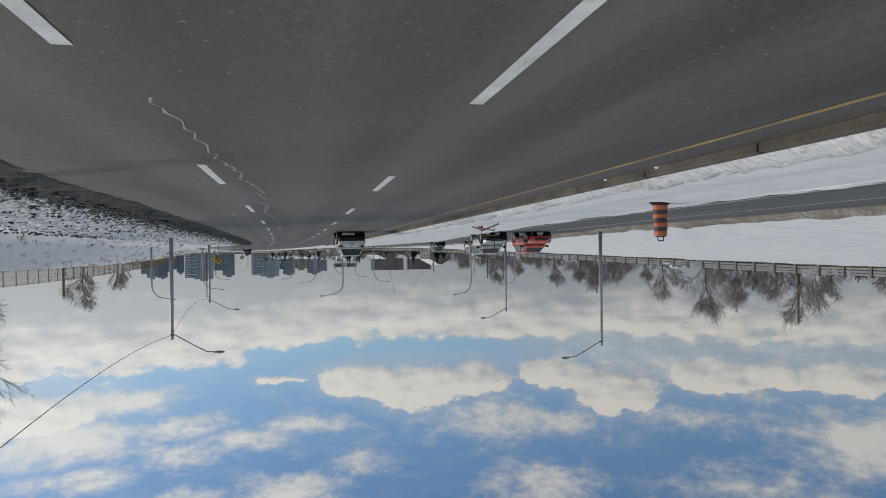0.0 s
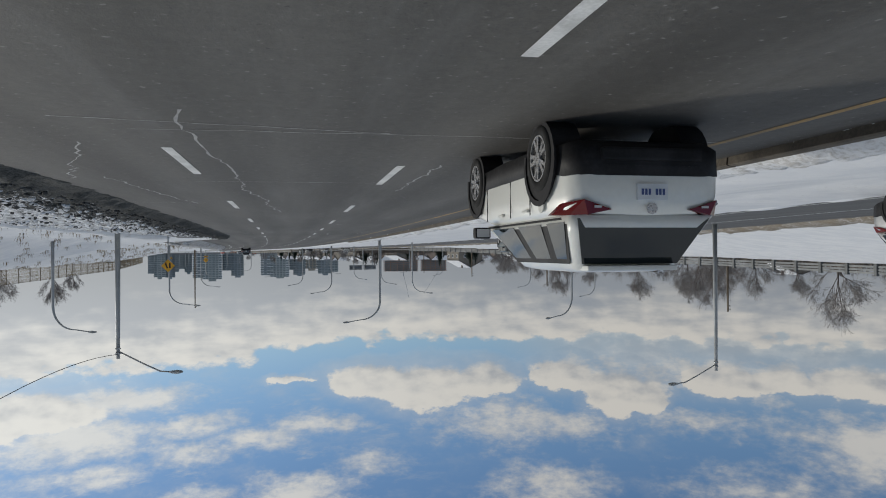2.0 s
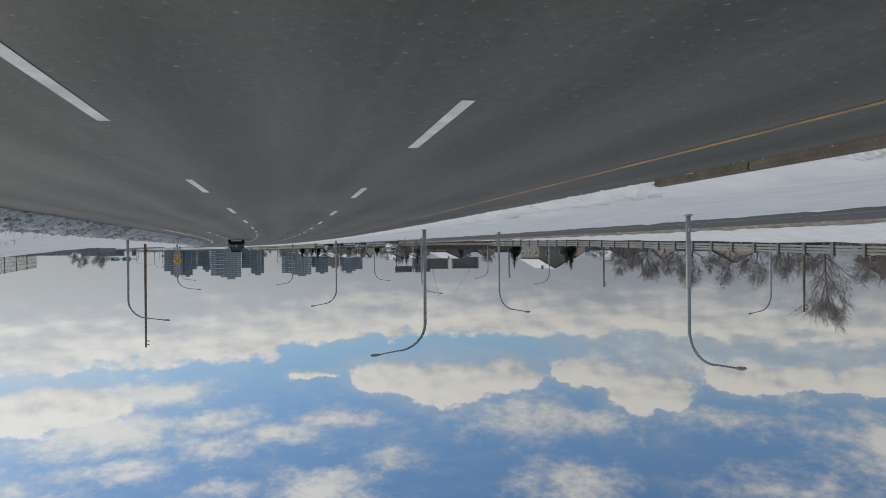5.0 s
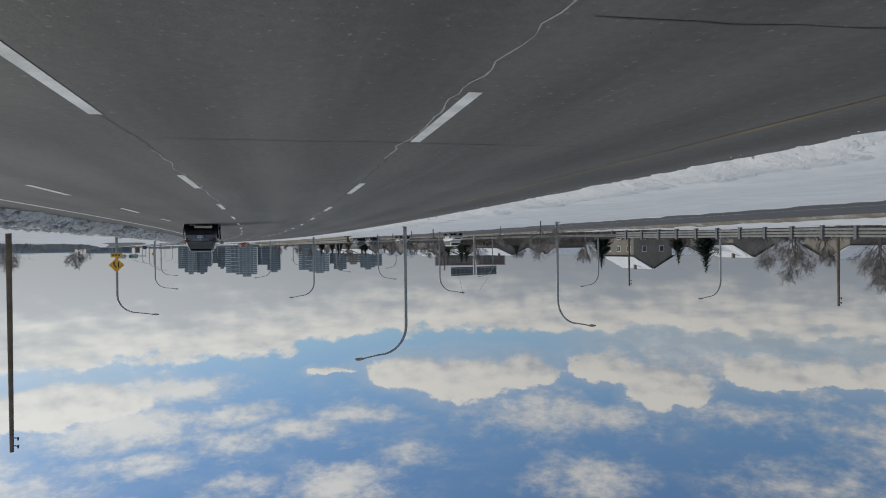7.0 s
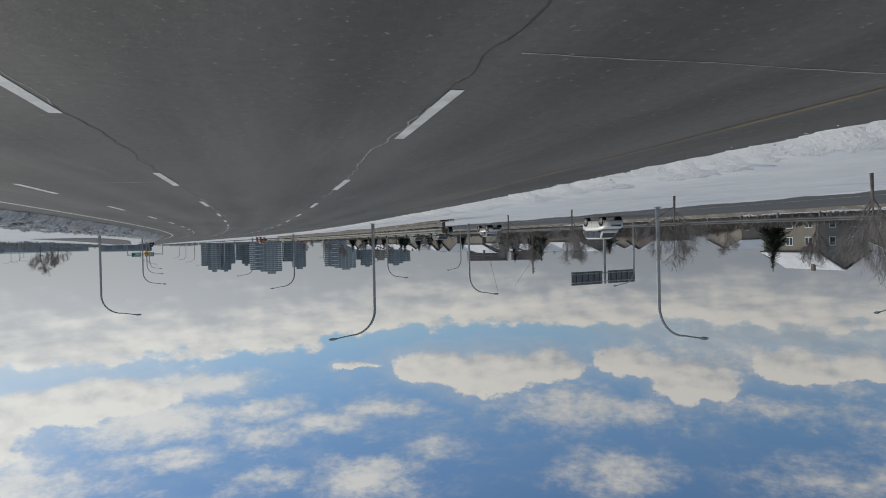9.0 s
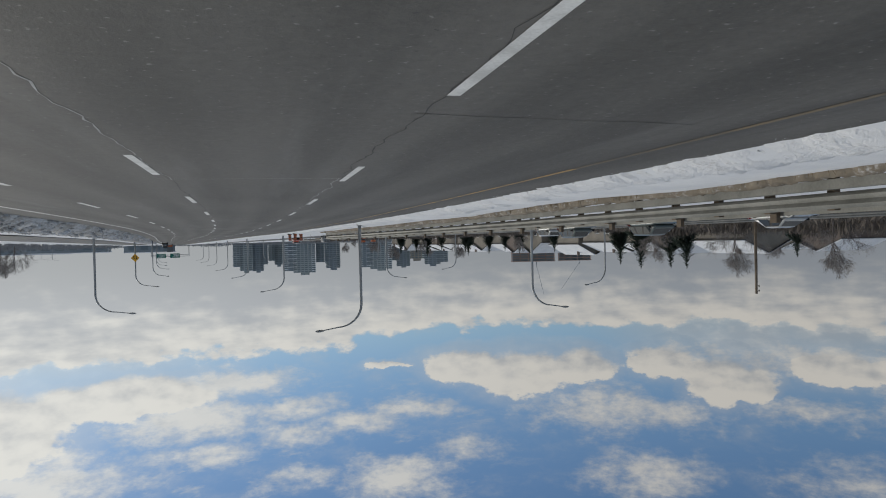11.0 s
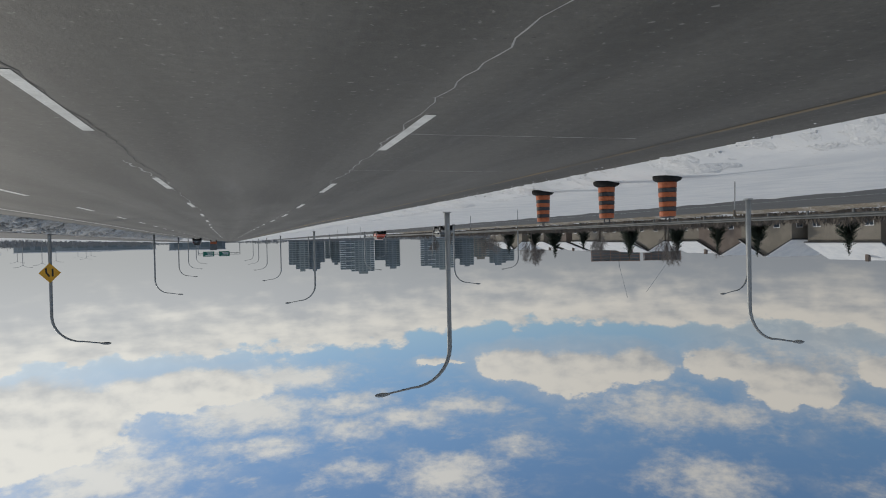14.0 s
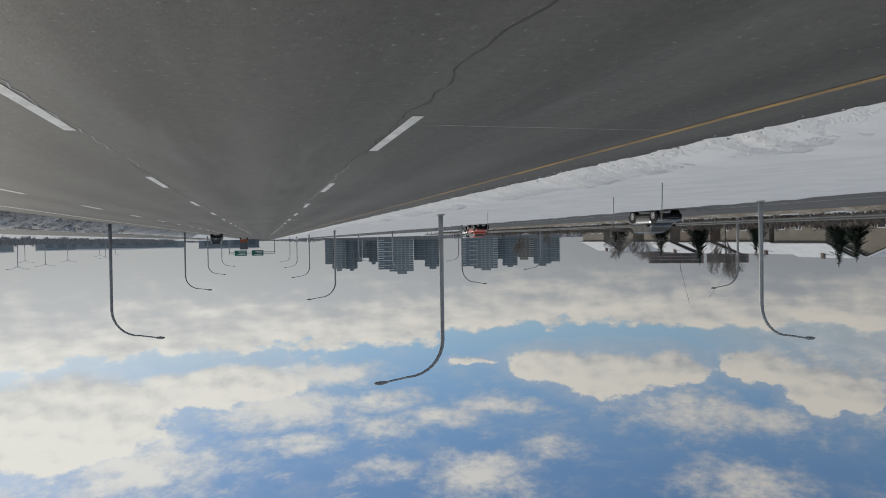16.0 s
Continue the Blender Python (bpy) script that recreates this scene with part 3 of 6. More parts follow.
# ---- ground: one sheet to the horizon ----
def ground_row(s):
    le, re, on, of = ed(LEFT_EDGE, s), ed(RIGHT_EDGE, s), ed(OPP_NEAR, s), ed(OPP_FAR, s)
    oz, ro, rz, bz = lerp(s, OPP_Z), lerp(s, RAIL_O), lerp(s, RAIL_Z), lerp(s, BANK_Z)
    kn = [(-260, -2.0), (-150, -1.6), (ro - 22, min(rz, -0.2) if rz < 0.3 else rz - 0.6), (ro - 5, rz), (ro + 0.6, rz), (of - 1.2, oz + 0.12), (of, oz - 0.03),
          (on, oz - 0.03), (on + 0.7, oz + 0.12), ((on + le) / 2 - 1, 0.02 + oz * 0.4), (le - 1.6, 0.22), (le - 0.5, 0.14), (le, -0.03),
          (re, -0.03)]
    if s < 102:
        rl, rr = max(lerp(s, RAMP_L), re + 0.1), lerp(s, RAMP_R)
        g = min(1.0, (rl - re) / 5.0)
        qz = lerp(s, RAMP_Z)
        kn += [(re + (rl - re) * 0.2, 0.02 + 0.16 * g), (re + (rl - re) * 0.6, 0.02 + 0.26 * g), (rl - 0.02, qz), (rl, qz - 0.02), (rr, qz - 0.02), (rr + 0.8, qz + 0.14)]
        z0 = rr + 7.0
    else:
        kn += [(re + 0.5, 0.08), (re + 0.8, 0.12), (re + 1.6, 0.2), (re + 2.2, 0.24), (re + 3.0, 0.26), (re + 3.5, 0.28)]
        z0 = max(13.0, re + 4)
    kn += [(z0, 0.30), (max(24.0, z0 + 5), bz), (max(32.0, z0 + 10), bz + 0.1), (80.0, bz * 0.6), (260.0, -1.0)]
    return kn


def ground_z(s, o):
    kn = ground_row(s)
    return float(np.interp(o, [k[0] for k in kn], [k[1] for k in kn]))


def build_ground():
    verts, faces = [], []
    ss = list(np.arange(-120, -20, 8.0)) + list(np.arange(-20, 470, 2.0)) + list(np.arange(470, 901, 15.0))
    n = None
    for s in ss:
        kn = ground_row(s)
        row = []
        for j, ((a, za), (b, zb)) in enumerate(zip(kn[:-1], kn[1:])):
            cuts = 1 if j in (3, 5, 6, 7, 8, 10, 11, 12, 13, 15, 16, 17, 18) else 4
            for c in range(cuts):
                f = c / cuts
                row.append((a + (b - a) * f, za + (zb - za) * f))
        row.append(kn[-1])
        n = len(row)
        le, re = ed(LEFT_EDGE, s), ed(RIGHT_EDGE, s)
        on, of = ed(OPP_NEAR, s), ed(OPP_FAR, s)
        for o, z in row:
            road = (le - 0.05 <= o <= re + 0.05) or (of - 0.05 <= o <= on + 0.05)
            p = at(s, o)
            if not road:
                rl, rr = lerp(s, RAMP_L), lerp(s, RAMP_R)
                if s < 103 and rl - 0.1 < o < rr + 0.1:
                    verts.append((p.x, p.y, z))
                    continue
                if s > 275 and 13.0 < o < 27.0:
                    verts.append((p.x, p.y, min(z, 0.31)))
                    continue
                k = max(0.0, min(1.0, min(abs(o - rl), abs(o - rr), abs(o - le), abs(o - re), abs(o - on), abs(o - of)) / 4.0 - 0.15))
                z += k * (0.10 * nz(p.x, p.y, 0.35) + 0.16 * nz(p.x, p.y, 0.09, 3.0))
            verts.append((p.x, p.y, z))
    for i in range(len(ss) - 1):
        for k in range(n - 1):
            a = i * n + k
            faces.append((a, a + 1, a + n + 1, a + n))
    # the far plain
    b0 = len(verts)
    m = 48
    for r, z in ((20.0, -2.3), (1500.0, -2.6), (4600.0, -4.0)):
        for k in range(m):
            verts.append((60 + r * math.cos(2 * math.pi * k / m), 350 + r * math.sin(2 * math.pi * k / m), z))
    for j in range(2):
        for k in range(m):
            faces.append((b0 + j * m + k, b0 + j * m + (k + 1) % m, b0 + (j + 1) * m + (k + 1) % m, b0 + (j + 1) * m + k))
    faces.append(tuple(b0 + k for k in range(m)))
    g = sheet("ground", verts, faces, M_SNOW, smooth=True)
    return tagged(g, "snow-covered verge, median and fields in winter", "ground", kind="structure")


ground = build_ground()


def strip(name, s0, s1, ds, left, right, z, material, cuts=6, parent=None):
    """A sheet of paving between two edges; UVs in metres along and across."""
    verts, uvs, faces = [], [], []
    ss = np.arange(s0, s1 + ds / 2, ds)
    for s in ss:
        a, b = left(s), right(s)
        for c in range(cuts + 1):
            o = a + (b - a) * c / cuts
            p = at(s, o, z(s))
            verts.append(tuple(p))
            uvs.append((s, o))
    n = cuts + 1
    for i in range(len(ss) - 1):
        for k in range(cuts):
            a = i * n + k
            faces.append((a, a + 1, a + n + 1, a + n))
    return sheet(name, verts, faces, material, parent, uvs)


road = tagged(strip("road", -120, 900, 2.0, lambda s: ed(LEFT_EDGE, s) - 0.3, lambda s: ed(RIGHT_EDGE, s) + 0.4, lambda s: 0.0, M_ROAD, 8),
              "worn grey-brown highway asphalt with salt stains and wheel tracks", "road", kind="structure")
road_opposite = tagged(strip("road_opposite", -120, 900, 2.0, lambda s: ed(OPP_FAR, s) - 0.3, lambda s: ed(OPP_NEAR, s) + 0.3, lambda s: lerp(s, OPP_Z), M_ROAD2, 6),
                       "grey asphalt carriageway for oncoming traffic beyond the median", "road", kind="structure")


road_ramp = tagged(strip("road_ramp", -30, 103.5, 2.0, lambda s: lerp(s, RAMP_L) - 0.15, lambda s: lerp(s, RAMP_R) + 0.4, lambda s: lerp(s, RAMP_Z) + 0.002, M_ROAD2, 3),
                   "grey asphalt slip road joining behind a gore of slush", "road", kind="structure")
road_side = tagged(strip("road_side", 285, 640, 3.0, lambda s: lerp(s, [(285, 15.4), (330, 14.6), (640, 14.8)]), lambda s: lerp(s, [(285, 22.0), (330, 22.5), (640, 23.0)]), lambda s: 0.35, M_ROAD2, 3),
                   "dark wet side road behind the outer snow bank", "road", kind="structure")


# ---- painted lines: each dash a piece of the road ----
def line_piece(name, s0, s1, off, wd, material, parent, z=0.005, ds=1.5, wobble=0.0):
    ss = np.linspace(s0, s1, max(2, int((s1 - s0) / ds) + 1))
    verts, faces = [], []
    for s in ss:
        o = off(s) if callable(off) else off
        o += wobble * nz(s, 0, 0.4, 9.0)
        zz = z(s) if callable(z) else z
        for d in (-wd / 2, wd / 2):
            verts.append(tuple(at(s, o + d, zz)))
    for i in range(len(ss) - 1):
        faces.append((2 * i, 2 * i + 1, 2 * i + 3, 2 * i + 2))
    return sheet(name, verts, faces, material, parent)


DASH0 = 3.2
LINE_L = [(-150, -1.55), (100, -1.55), (160, -1.65), (215, -1.65), (270, -1.85), (350, -1.9), (372, -1.6), (900, -1.6)]
LINE_R = [(-150, 1.5), (25, 1.5), (90, 1.9), (160, 1.85), (200, 2.1), (270, 1.75), (300, 1.7), (345, 1.95), (380, 2.3), (900, 2.2)]
LINE_RR = [(-150, 5.2), (150, 5.2), (190, 5.2), (280, 4.9), (350, 5.8), (380, 6.1), (900, 6.0)]
for k in range(-3, 56):
    s = DASH0 + 9.09 * k
    line_piece("lane_dash", s, s + 3.0, lambda q: lerp(q, LINE_L), 0.13, M_WHITE, road)
    line_piece("lane_dash", s - 1.4, s + 1.6, lambda q: lerp(q, LINE_R), 0.13, M_WHITE, road)
    if s > 150:
        line_piece("lane_dash", s + 1.0, s + 4.0, lambda q: lerp(q, LINE_RR), 0.13, M_WHITE, road)
line_piece("edge_line", 152, 640, lambda q: lerp(q, RIGHT_EDGE) - 1.3, 0.12, M_WHITE, road, ds=3)
for y0, y1, ym in ((-60, 136, M_YEL), (136, 258, M_YELD), (258, 312, M_YEL), (312, 352, M_YELD), (352, 640, M_YEL)):
    line_piece("yellow_edge_line", y0, y1, lambda q: lerp(q, [(-60, -5.0), (25, -5.05), (95, -5.4), (190, -5.6), (262, -6.1), (290, -6.35), (340, -5.75), (366, -5.2), (640, -5.15)]), 0.11, ym, road, ds=2)
for oo in (3.7, 7.3):
    line_piece("edge_line", -60, 640, lambda q, oo=oo: lerp(q, OPP_NEAR) - 1.0 - (0 if oo < 5 else 3.6), 0.12, M_WHITE, road_opposite, z=lambda q: lerp(q, OPP_Z) + 0.006, ds=3)

# cracks that follow the joints between lanes, and transverse ones
rng = random.Random(5)


def crack(s0, o0, s1, o1, wd, material, jag=0.16, parent=road):
    n = max(4, int(math.hypot(s1 - s0, o1 - o0) / 0.22))
    verts, faces = [], []
    jo = js = 0.0
    for i in range(n + 1):
        f = i / n
        jo = jo * 0.75 + rng.uniform(-jag, jag)
        js = js * 0.75 + rng.uniform(-jag, jag) * 0.5
        s, o = s0 + (s1 - s0) * f + (js if abs(o1 - o0) > 1 else 0), o0 + (o1 - o0) * f + (jo if abs(s1 - s0) > 1 else 0)
        h = wd * rng.uniform(0.2, 1.0) / 2
        for d in (-h, h):
            q = (s + d, o) if abs(o1 - o0) > abs(s1 - s0) else (s, o + d)
            verts.append(tuple(at(q[0], q[1], 0.0035)))
    for i in range(n):
        faces.append((2 * i, 2 * i + 1, 2 * i + 3, 2 * i + 2))
    return sheet("crack", verts, faces, material, parent)


for s in range(-6, 420, 14):
    if s > 140:
        crack(s, lerp(s, LINE_L) + 0.1, s + 14.5, lerp(s + 14, LINE_L) + 0.1, 0.026, M_CRACK if s % 4 == 0 else M_TAR, 0.05)
        crack(s, lerp(s, LINE_R) - 0.1, s + 14.5, lerp(s + 14, LINE_R) - 0.1, 0.026, M_CRACK if s % 4 else M_TAR, 0.04)
SALT_CRACKS = [(6.3, 1.3, 16.0, 0.9), (15.9, 1.1, 17.7, 0.9), (18.2, 1.1, 24.8, 1.0), (24.8, 1.0, 41.0, 0.9), (44.8, 1.1, 52.4, 1.1), (52.4, 1.1, 61.3, 0.5), (48.5, -2.2, 53.0, -2.1), (23.8, 2.2, 26.4, 2.1),
               (50.9, 3.3, 57.4, 2.6), (84.9, 2.5, 87.2, 2.6), (80.4, -1.3, 83.1, -1.2), (84.1, -2.4, 90.0, -2.6), (79.6, -4.6, 86.0, -4.5), (96, 2.6, 104, 3.4), (326.0, 1.9, 330.0, 1.8)]
for s0, o0, s1, o1 in SALT_CRACKS:
    crack(s0, o0, s1, o1, 0.045, M_CRACK, 0.07)
crack(46.9, 2.5, 51.2, 3.9, 0.04, M_CRACK, 0.1)
for s0, o0, s1, o1 in ((17.4, 2.5, 18.3, -1.2), (45.3, 2.4, 45.8, -1.0), (83.6, 2.8, 83.5, 1.0)):
    crack(s0, o0, s1, o1, 0.035, M_CRACK, 0.04)
s = -4.0
while s < 430:
    s += rng.uniform(4.5, 8.0)
    a = rng.choice((-5.2, -5.2, -1.7, 1.9))
    b = a + rng.choice((3.4, 7.0, 3.6))
    crack(s, a, s + rng.uniform(-0.3, 0.3), min(b, 5.4), 0.03, rng.choice((M_TAR, M_TAR, M_CRACK)), 0.05)

# ---- kerb along the median, and ploughed snow banks ----
for i, s in enumerate(np.arange(-40, 118, 3.0)):
    bm = bmesh.new()
    for q0, q1 in ((s + 0.02, s + 2.98),):
        ring = []
        for q in (q0, (q0 + q1) / 2, q1):
            ring.append([at(q, ed(LEFT_EDGE, q) + o, z) for o, z in ((0.0, -0.05), (0.02, 0.11), (-0.02, 0.13), (-0.14, 0.135), (-0.17, -0.05))])
        rings_loft(bm, ring)
    part("kerb_stone", bm, M_CONC, ground)


def snow_bank(name, s0, s1, edge, side, width, height, material, label, ds=0.25, z=0.0, ragged=0.3, seed=0.0, follow=False):
    """A ragged ridge of ploughed snow beside an edge; side +1 lies to the right of it."""
    prof = [(0.0, -0.02), (0.12, 0.35), (0.3, 0.75), (0.5, 1.0), (0.72, 0.8), (1.0, -0.1)]
    verts, faces = [], []
    ss = np.arange(s0, s1 + ds / 2, ds)
    rj = random.Random(int(seed * 10) + 3)
    for s in ss:
        e = edge(s)
        rag = ragged * (nz(s, seed, 0.9, 1.0) + 0.6 * nz(s, seed, 3.1, 2.0) + 0.45 * nz(s, seed, 7.7, 4.0) + 0.7 * nz(s, seed, 0.2, 5.0))
        wid = width(s) if callable(width) else width
        for j, (u, v) in enumerate(prof):
            k = 1 - u
            o = e + side * (u * wid + rag * k + rj.uniform(-0.07, 0.07) * k * k)
            hh = height * min(1.0, (s - s0 + 0.2) / 5.0, (s1 - s + 0.2) / 5.0) * v * (0.75 + 0.55 * nz(s, o, 0.5, 7.0 + seed)) + 0.05 * nz(s * 3, o * 3, 1.0, 3.0) + rj.uniform(0, 0.05) * (1 if 0.05 < u < 0.9 else 0)
            zz = z(s) if callable(z) else z
            if follow:
                zz = ground_z(s, o) + 0.06
            verts.append(tuple(at(s, o, zz + (hh if v > 0 else v - (0.14 if follow else 0.0)))))
    n = len(prof)
    for i in range(len(ss) - 1):
        for k in range(n - 1):
            a = i * n + k
            faces.append((a, a + 1, a + n + 1, a + n) if side > 0 else (a, a + n, a + n + 1, a + 1))
    return tagged(sheet(name, verts, faces, material, smooth=True), label, "snow", kind="stuff")


snow_bank("snow_bank", -30, 118, lambda s: ed(LEFT_EDGE, s) - 0.10, -1, 1.0, 0.25, M_SNOWR, "low soiled snow bank behind the median kerb", ds=0.14, seed=1, ragged=0.2)
snow_bank("snow_bank", 116, 480, lambda s: ed(LEFT_EDGE, s) - 0.02, -1, 1.7, 0.22, M_SNOWC, "white ploughed snow bank along the median shoulder", ds=0.14, seed=2, ragged=0.15)
snow_bank("snow_bank", 103, 480, lambda s: ed(RIGHT_EDGE, s), 1, 2.3, 0.55, M_BANKR, "lumpy ploughed snow bank beside the outer lane", ds=0.2, seed=3, ragged=0.3)


def verge(s0, s1, ds, label):
    """Lumpy grit and broken snow between the road's edge and the slip road."""
    cols = 30
    verts, uvs, faces = [], [], []
    ss = np.arange(s0, s1 + ds / 2, ds)
    for s in ss:
        a = ed(RIGHT_EDGE, s) - 0.12
        b = max(a + 0.4, min(a + 6.5, lerp(s, RAMP_L) + 0.1))
        rag = 0.16 * nz(s, 3.0, 0.8) + 0.10 * nz(s, 5.0, 2.6) + 0.05 * nz(s, 7.0, 6.0)
        for c in range(cols + 1):
            f = c / cols
            u = (b - a) * f ** 1.35
            o = a + u + rag * (1 - f) ** 2
            lump = max(0.0, nz(s, o, 2.3, 1.0)) * 0.16 + max(0.0, nz(s, o, 5.5, 2.0)) * 0.10 + 0.05 * nz(s, o, 0.7, 3.0) + 0.03 * nz(s, o, 11.0, 4.0)
            fade = min(1.0, u / 0.5) * min(1.0, (1 - f) / 0.12 + 0.02)
            z = ground_z(s, o) if u > 0.5 else max(ground_z(s, o), -0.01)
            z += (0.05 + lump) * fade - (0.05 if c in (0, cols) else 0.0)
            verts.append(tuple(at(s, o, z)))
            uvs.append((s, u))
    n = cols + 1
    for i in range(len(ss) - 1):
        for k in range(cols):
            q = i * n + k
            faces.append((q, q + 1, q + n + 1, q + n))
    return tagged(sheet("slush", verts, faces, M_VERGE, None, uvs, smooth=True), label, "snow", kind="stuff")


verge(-8, 99, 0.16, "dark gritty slush and broken snow beside the road edge")
snow_bank("grass_mound", 238, 316, lambda s: lerp(s, [(236, -10.6), (262, -11.0), (290, -10.5), (303, -9.5), (316, -8.6)]), -1, 0.6, 0.13, M_MOUND, "brown grassy mound with old snow under the guardrail", ds=0.16, seed=8, ragged=0.2, follow=True)
snow_bank("snow_bank", -20, 97, lambda s: lerp(s, RAMP_R), 1, 1.4, 0.25, M_SNOWD, "ploughed snow bank beside the slip road", seed=7, follow=True)
snow_bank("snow_bank", -30, 480, lambda s: ed(OPP_FAR, s) + 0.1, -1, 1.8, 0.3, M_SLUSH, "brown soiled snow edge beyond the oncoming lanes", ds=0.8, z=lambda s: lerp(s, OPP_Z), seed=5)
snow_bank("snow_bank", -30, 480, lambda s: ed(OPP_NEAR, s) - 0.1, 1, 1.0, 0.12, M_SNOWD, "thin snow edge before the oncoming lanes", ds=0.8, z=lambda s: lerp(s, OPP_Z), seed=6)


# ---- street lamps ----
def lamp_head(bm, tip, d, length=0.62):
    """A drop-shaped luminaire hanging at the arm's tip; d: the arm's direction."""
    d = Vector(d).normalized()
    side = Vector((0, 0, 1)).cross(d).normalized()
    up = d.cross(side)
    rings = []
    for f, wd, h in ((0.0, 0.05, 0.05), (0.2, 0.09, 0.08), (0.5, 0.15, 0.11), (0.8, 0.14, 0.09), (1.0, 0.06, 0.04)):
        c = Vector(tip) + d * (f * length - 0.08)
        rings.append([c + side * wd * math.cos(a) + up * h * (math.sin(a) if math.sin(a) > 0 else 0.7 * math.sin(a)) for a in [2 * math.pi * k / 10 for k in range(10)]])
    rings_loft(bm, rings)
    return bm


def curved_lamp(m, label, group, height=7.85, reach=2.75, side=1, plinth=True):
    """A tapered steel pole that bends over into a long curved arm; side +1 reaches to the right of the road."""
    e = thing("street_lamp", m, label, "street lamp", group)
    bm = bmesh.new()
    rise = 1.9
    pts = [(0, 0, 0), (0, 0, 2.4), (0, 0, height - rise)]
    for k in range(1, 9):
        a = math.pi / 2 * k / 8
        pts.append((side * (reach * 0.62) * (1 - math.cos(a)), 0, height - rise + (rise - 0.25) * math.sin(a)))
    pts.append((side * reach, 0, height - 0.08))
    n = len(pts)
    tube(bm, pts, [0.115 - 0.075 * min(1, i / (n - 1)) ** 0.8 for i in range(n)], 10)
    part("pole", bm, M_POLE, e, smooth=True)
    bm = bmesh.new()
    lamp_head(bm, (side * reach, 0, height - 0.08), (side, 0, 0.06))
    part("lamp_head", bm, M_POLE, e, "grey cobra-head luminaire", smooth=True)
    if plinth:
        bm = bmesh.new()
        tube(bm, [(0, 0, -0.6), (0, 0, -0.01)], [0.24, 0.24], 12)
        part("footing", bm, M_CONC, e)
        bm = bmesh.new()
        tube(bm, [(0, 0, -0.005), (0, 0, 0.03), (0, 0, 0.1)], [0.23, 0.22, 0.13], 12)
        part("base_flange", bm, M_GALV, e)
        for a in (45, 135, 225, 315):
            bm = bmesh.new()
            x, y = 0.18 * math.cos(radians(a)), 0.18 * math.sin(radians(a))
            tube(bm, [(x, y, 0.03), (x, y, 0.1)], 0.022, 6)
            part("anchor_bolt", bm, M_GALV, e)
        bm = bmesh.new()
        box(bm, (-0.05, -0.125, 0.55), (0.05, -0.10, 0.8), 0.008)
        part("hand_hole_cover", bm, M_GALV, e)
    return e


def arm_lamp(m, label, group, height, head_z, reach, side):
    """A straight pole with a rising side arm near its top."""
    e = thing("street_lamp", m, label, "street lamp", group)
    bm = bmesh.new()
    tube(bm, [(0, 0, -0.4), (0, 0, height * 0.5), (0, 0, height)], [0.13, 0.11, 0.085], 10)
    part("pole", bm, M_POLE, e, smooth=True)
    bm = bmesh.new()
    z0 = height - 0.35
    tube(bm, [(0, 0, z0), (side * reach * 0.5, 0, z0 + (head_z - z0) * 0.62), (side * reach * 0.8, 0, head_z - 0.04), (side * reach, 0, head_z)], 0.035, 8)
    part("arm", bm, M_POLE, e, smooth=True)
    bm = bmesh.new()
    lamp_head(bm, (side * reach, 0, head_z), (side, 0, 0.02))
    part("lamp_head", bm, M_POLE, e, smooth=True)
    bm = bmesh.new()
    for z in (z0 - 0.12, z0 + 0.1):
        tube(bm, [(0, 0, z - 0.03), (0, 0, z + 0.03)], 0.125, 10)
    part("bracket", bm, M_GALV, e)
    return e


def lamp_row(rows, label, group, height, reach, side, plinth=True):
    """A row of like lamps: metres along, metres out, height of the head over the road."""
    first_lamp = None
    for s, o, top in rows:
        z = ground_z(s, o) - 0.04
        k = (top - z) / height
        m = stand(s, o, z) @ Matrix.Diagonal((1, 1, k, 1))
        if first_lamp is None:
            first_lamp = curved_lamp(m, label, group, height, reach, side, plinth)
        else:
            c = copy_thing(first_lamp, m)
            c.scale = (1, 1, k)


lamp_row([(99.0, -7.8, 7.42), (146.2, -7.95, 7.5), (194.6, -7.93, 8.4), (245.2, -7.85, 8.1), (293.9, -7.95, 7.5), (342.3, -8.1, 7.8), (391.0, -8.05, 8.0), (440.0, -7.9, 8.1), (490, -8.1, 8.1), (540, -8.1, 8.1), (590, -8.1, 8.1)],
         "tall grey steel street lamp with curved arm in snowy median", "street lamps along the median", 7.85, 2.72, 1)
lamp_row([(122.1, 12.65, 7.25), (170, 12.5, 7.3), (217.0, 12.35, 7.15), (266.8, 12.8, 7.7), (314.6, 11.9, 7.4), (362.2, 11.45, 7.55), (410.3, 10.0, 7.9), (456, 10.0, 7.7), (505, 10.8, 7.9), (555, 11.0, 8.0)],
         "grey steel street lamp with curved arm behind a snow bank", "street lamps beside the outer lane", 7.4, 2.78, -1)
curved_lamp(stand(92.2, 16.4, ground_z(92.2, 16.4) - 0.03), "grey steel street lamp with curved arm beyond the slip road", "street lamps beside the outer lane", 6.6, 2.3, -1)
lamp_row([(135.2, -18.2, 7.2), (167, -19.6, 7.3), (198.8, -20.2, 7.55), (230.0, -20.45, 7.1), (261.5, -20.8, 6.9), (294.1, -21.3, 6.8), (341.1, -22.3, 6.65), (387.9, -23.1, 6.55), (438.3, -22.6, 6.8), (485, -22.8, 6.8), (532, -22.8, 6.8)],
         "grey street lamp reaching over the oncoming lanes", "street lamps of the oncoming lanes", 7.0, 2.5, -1)
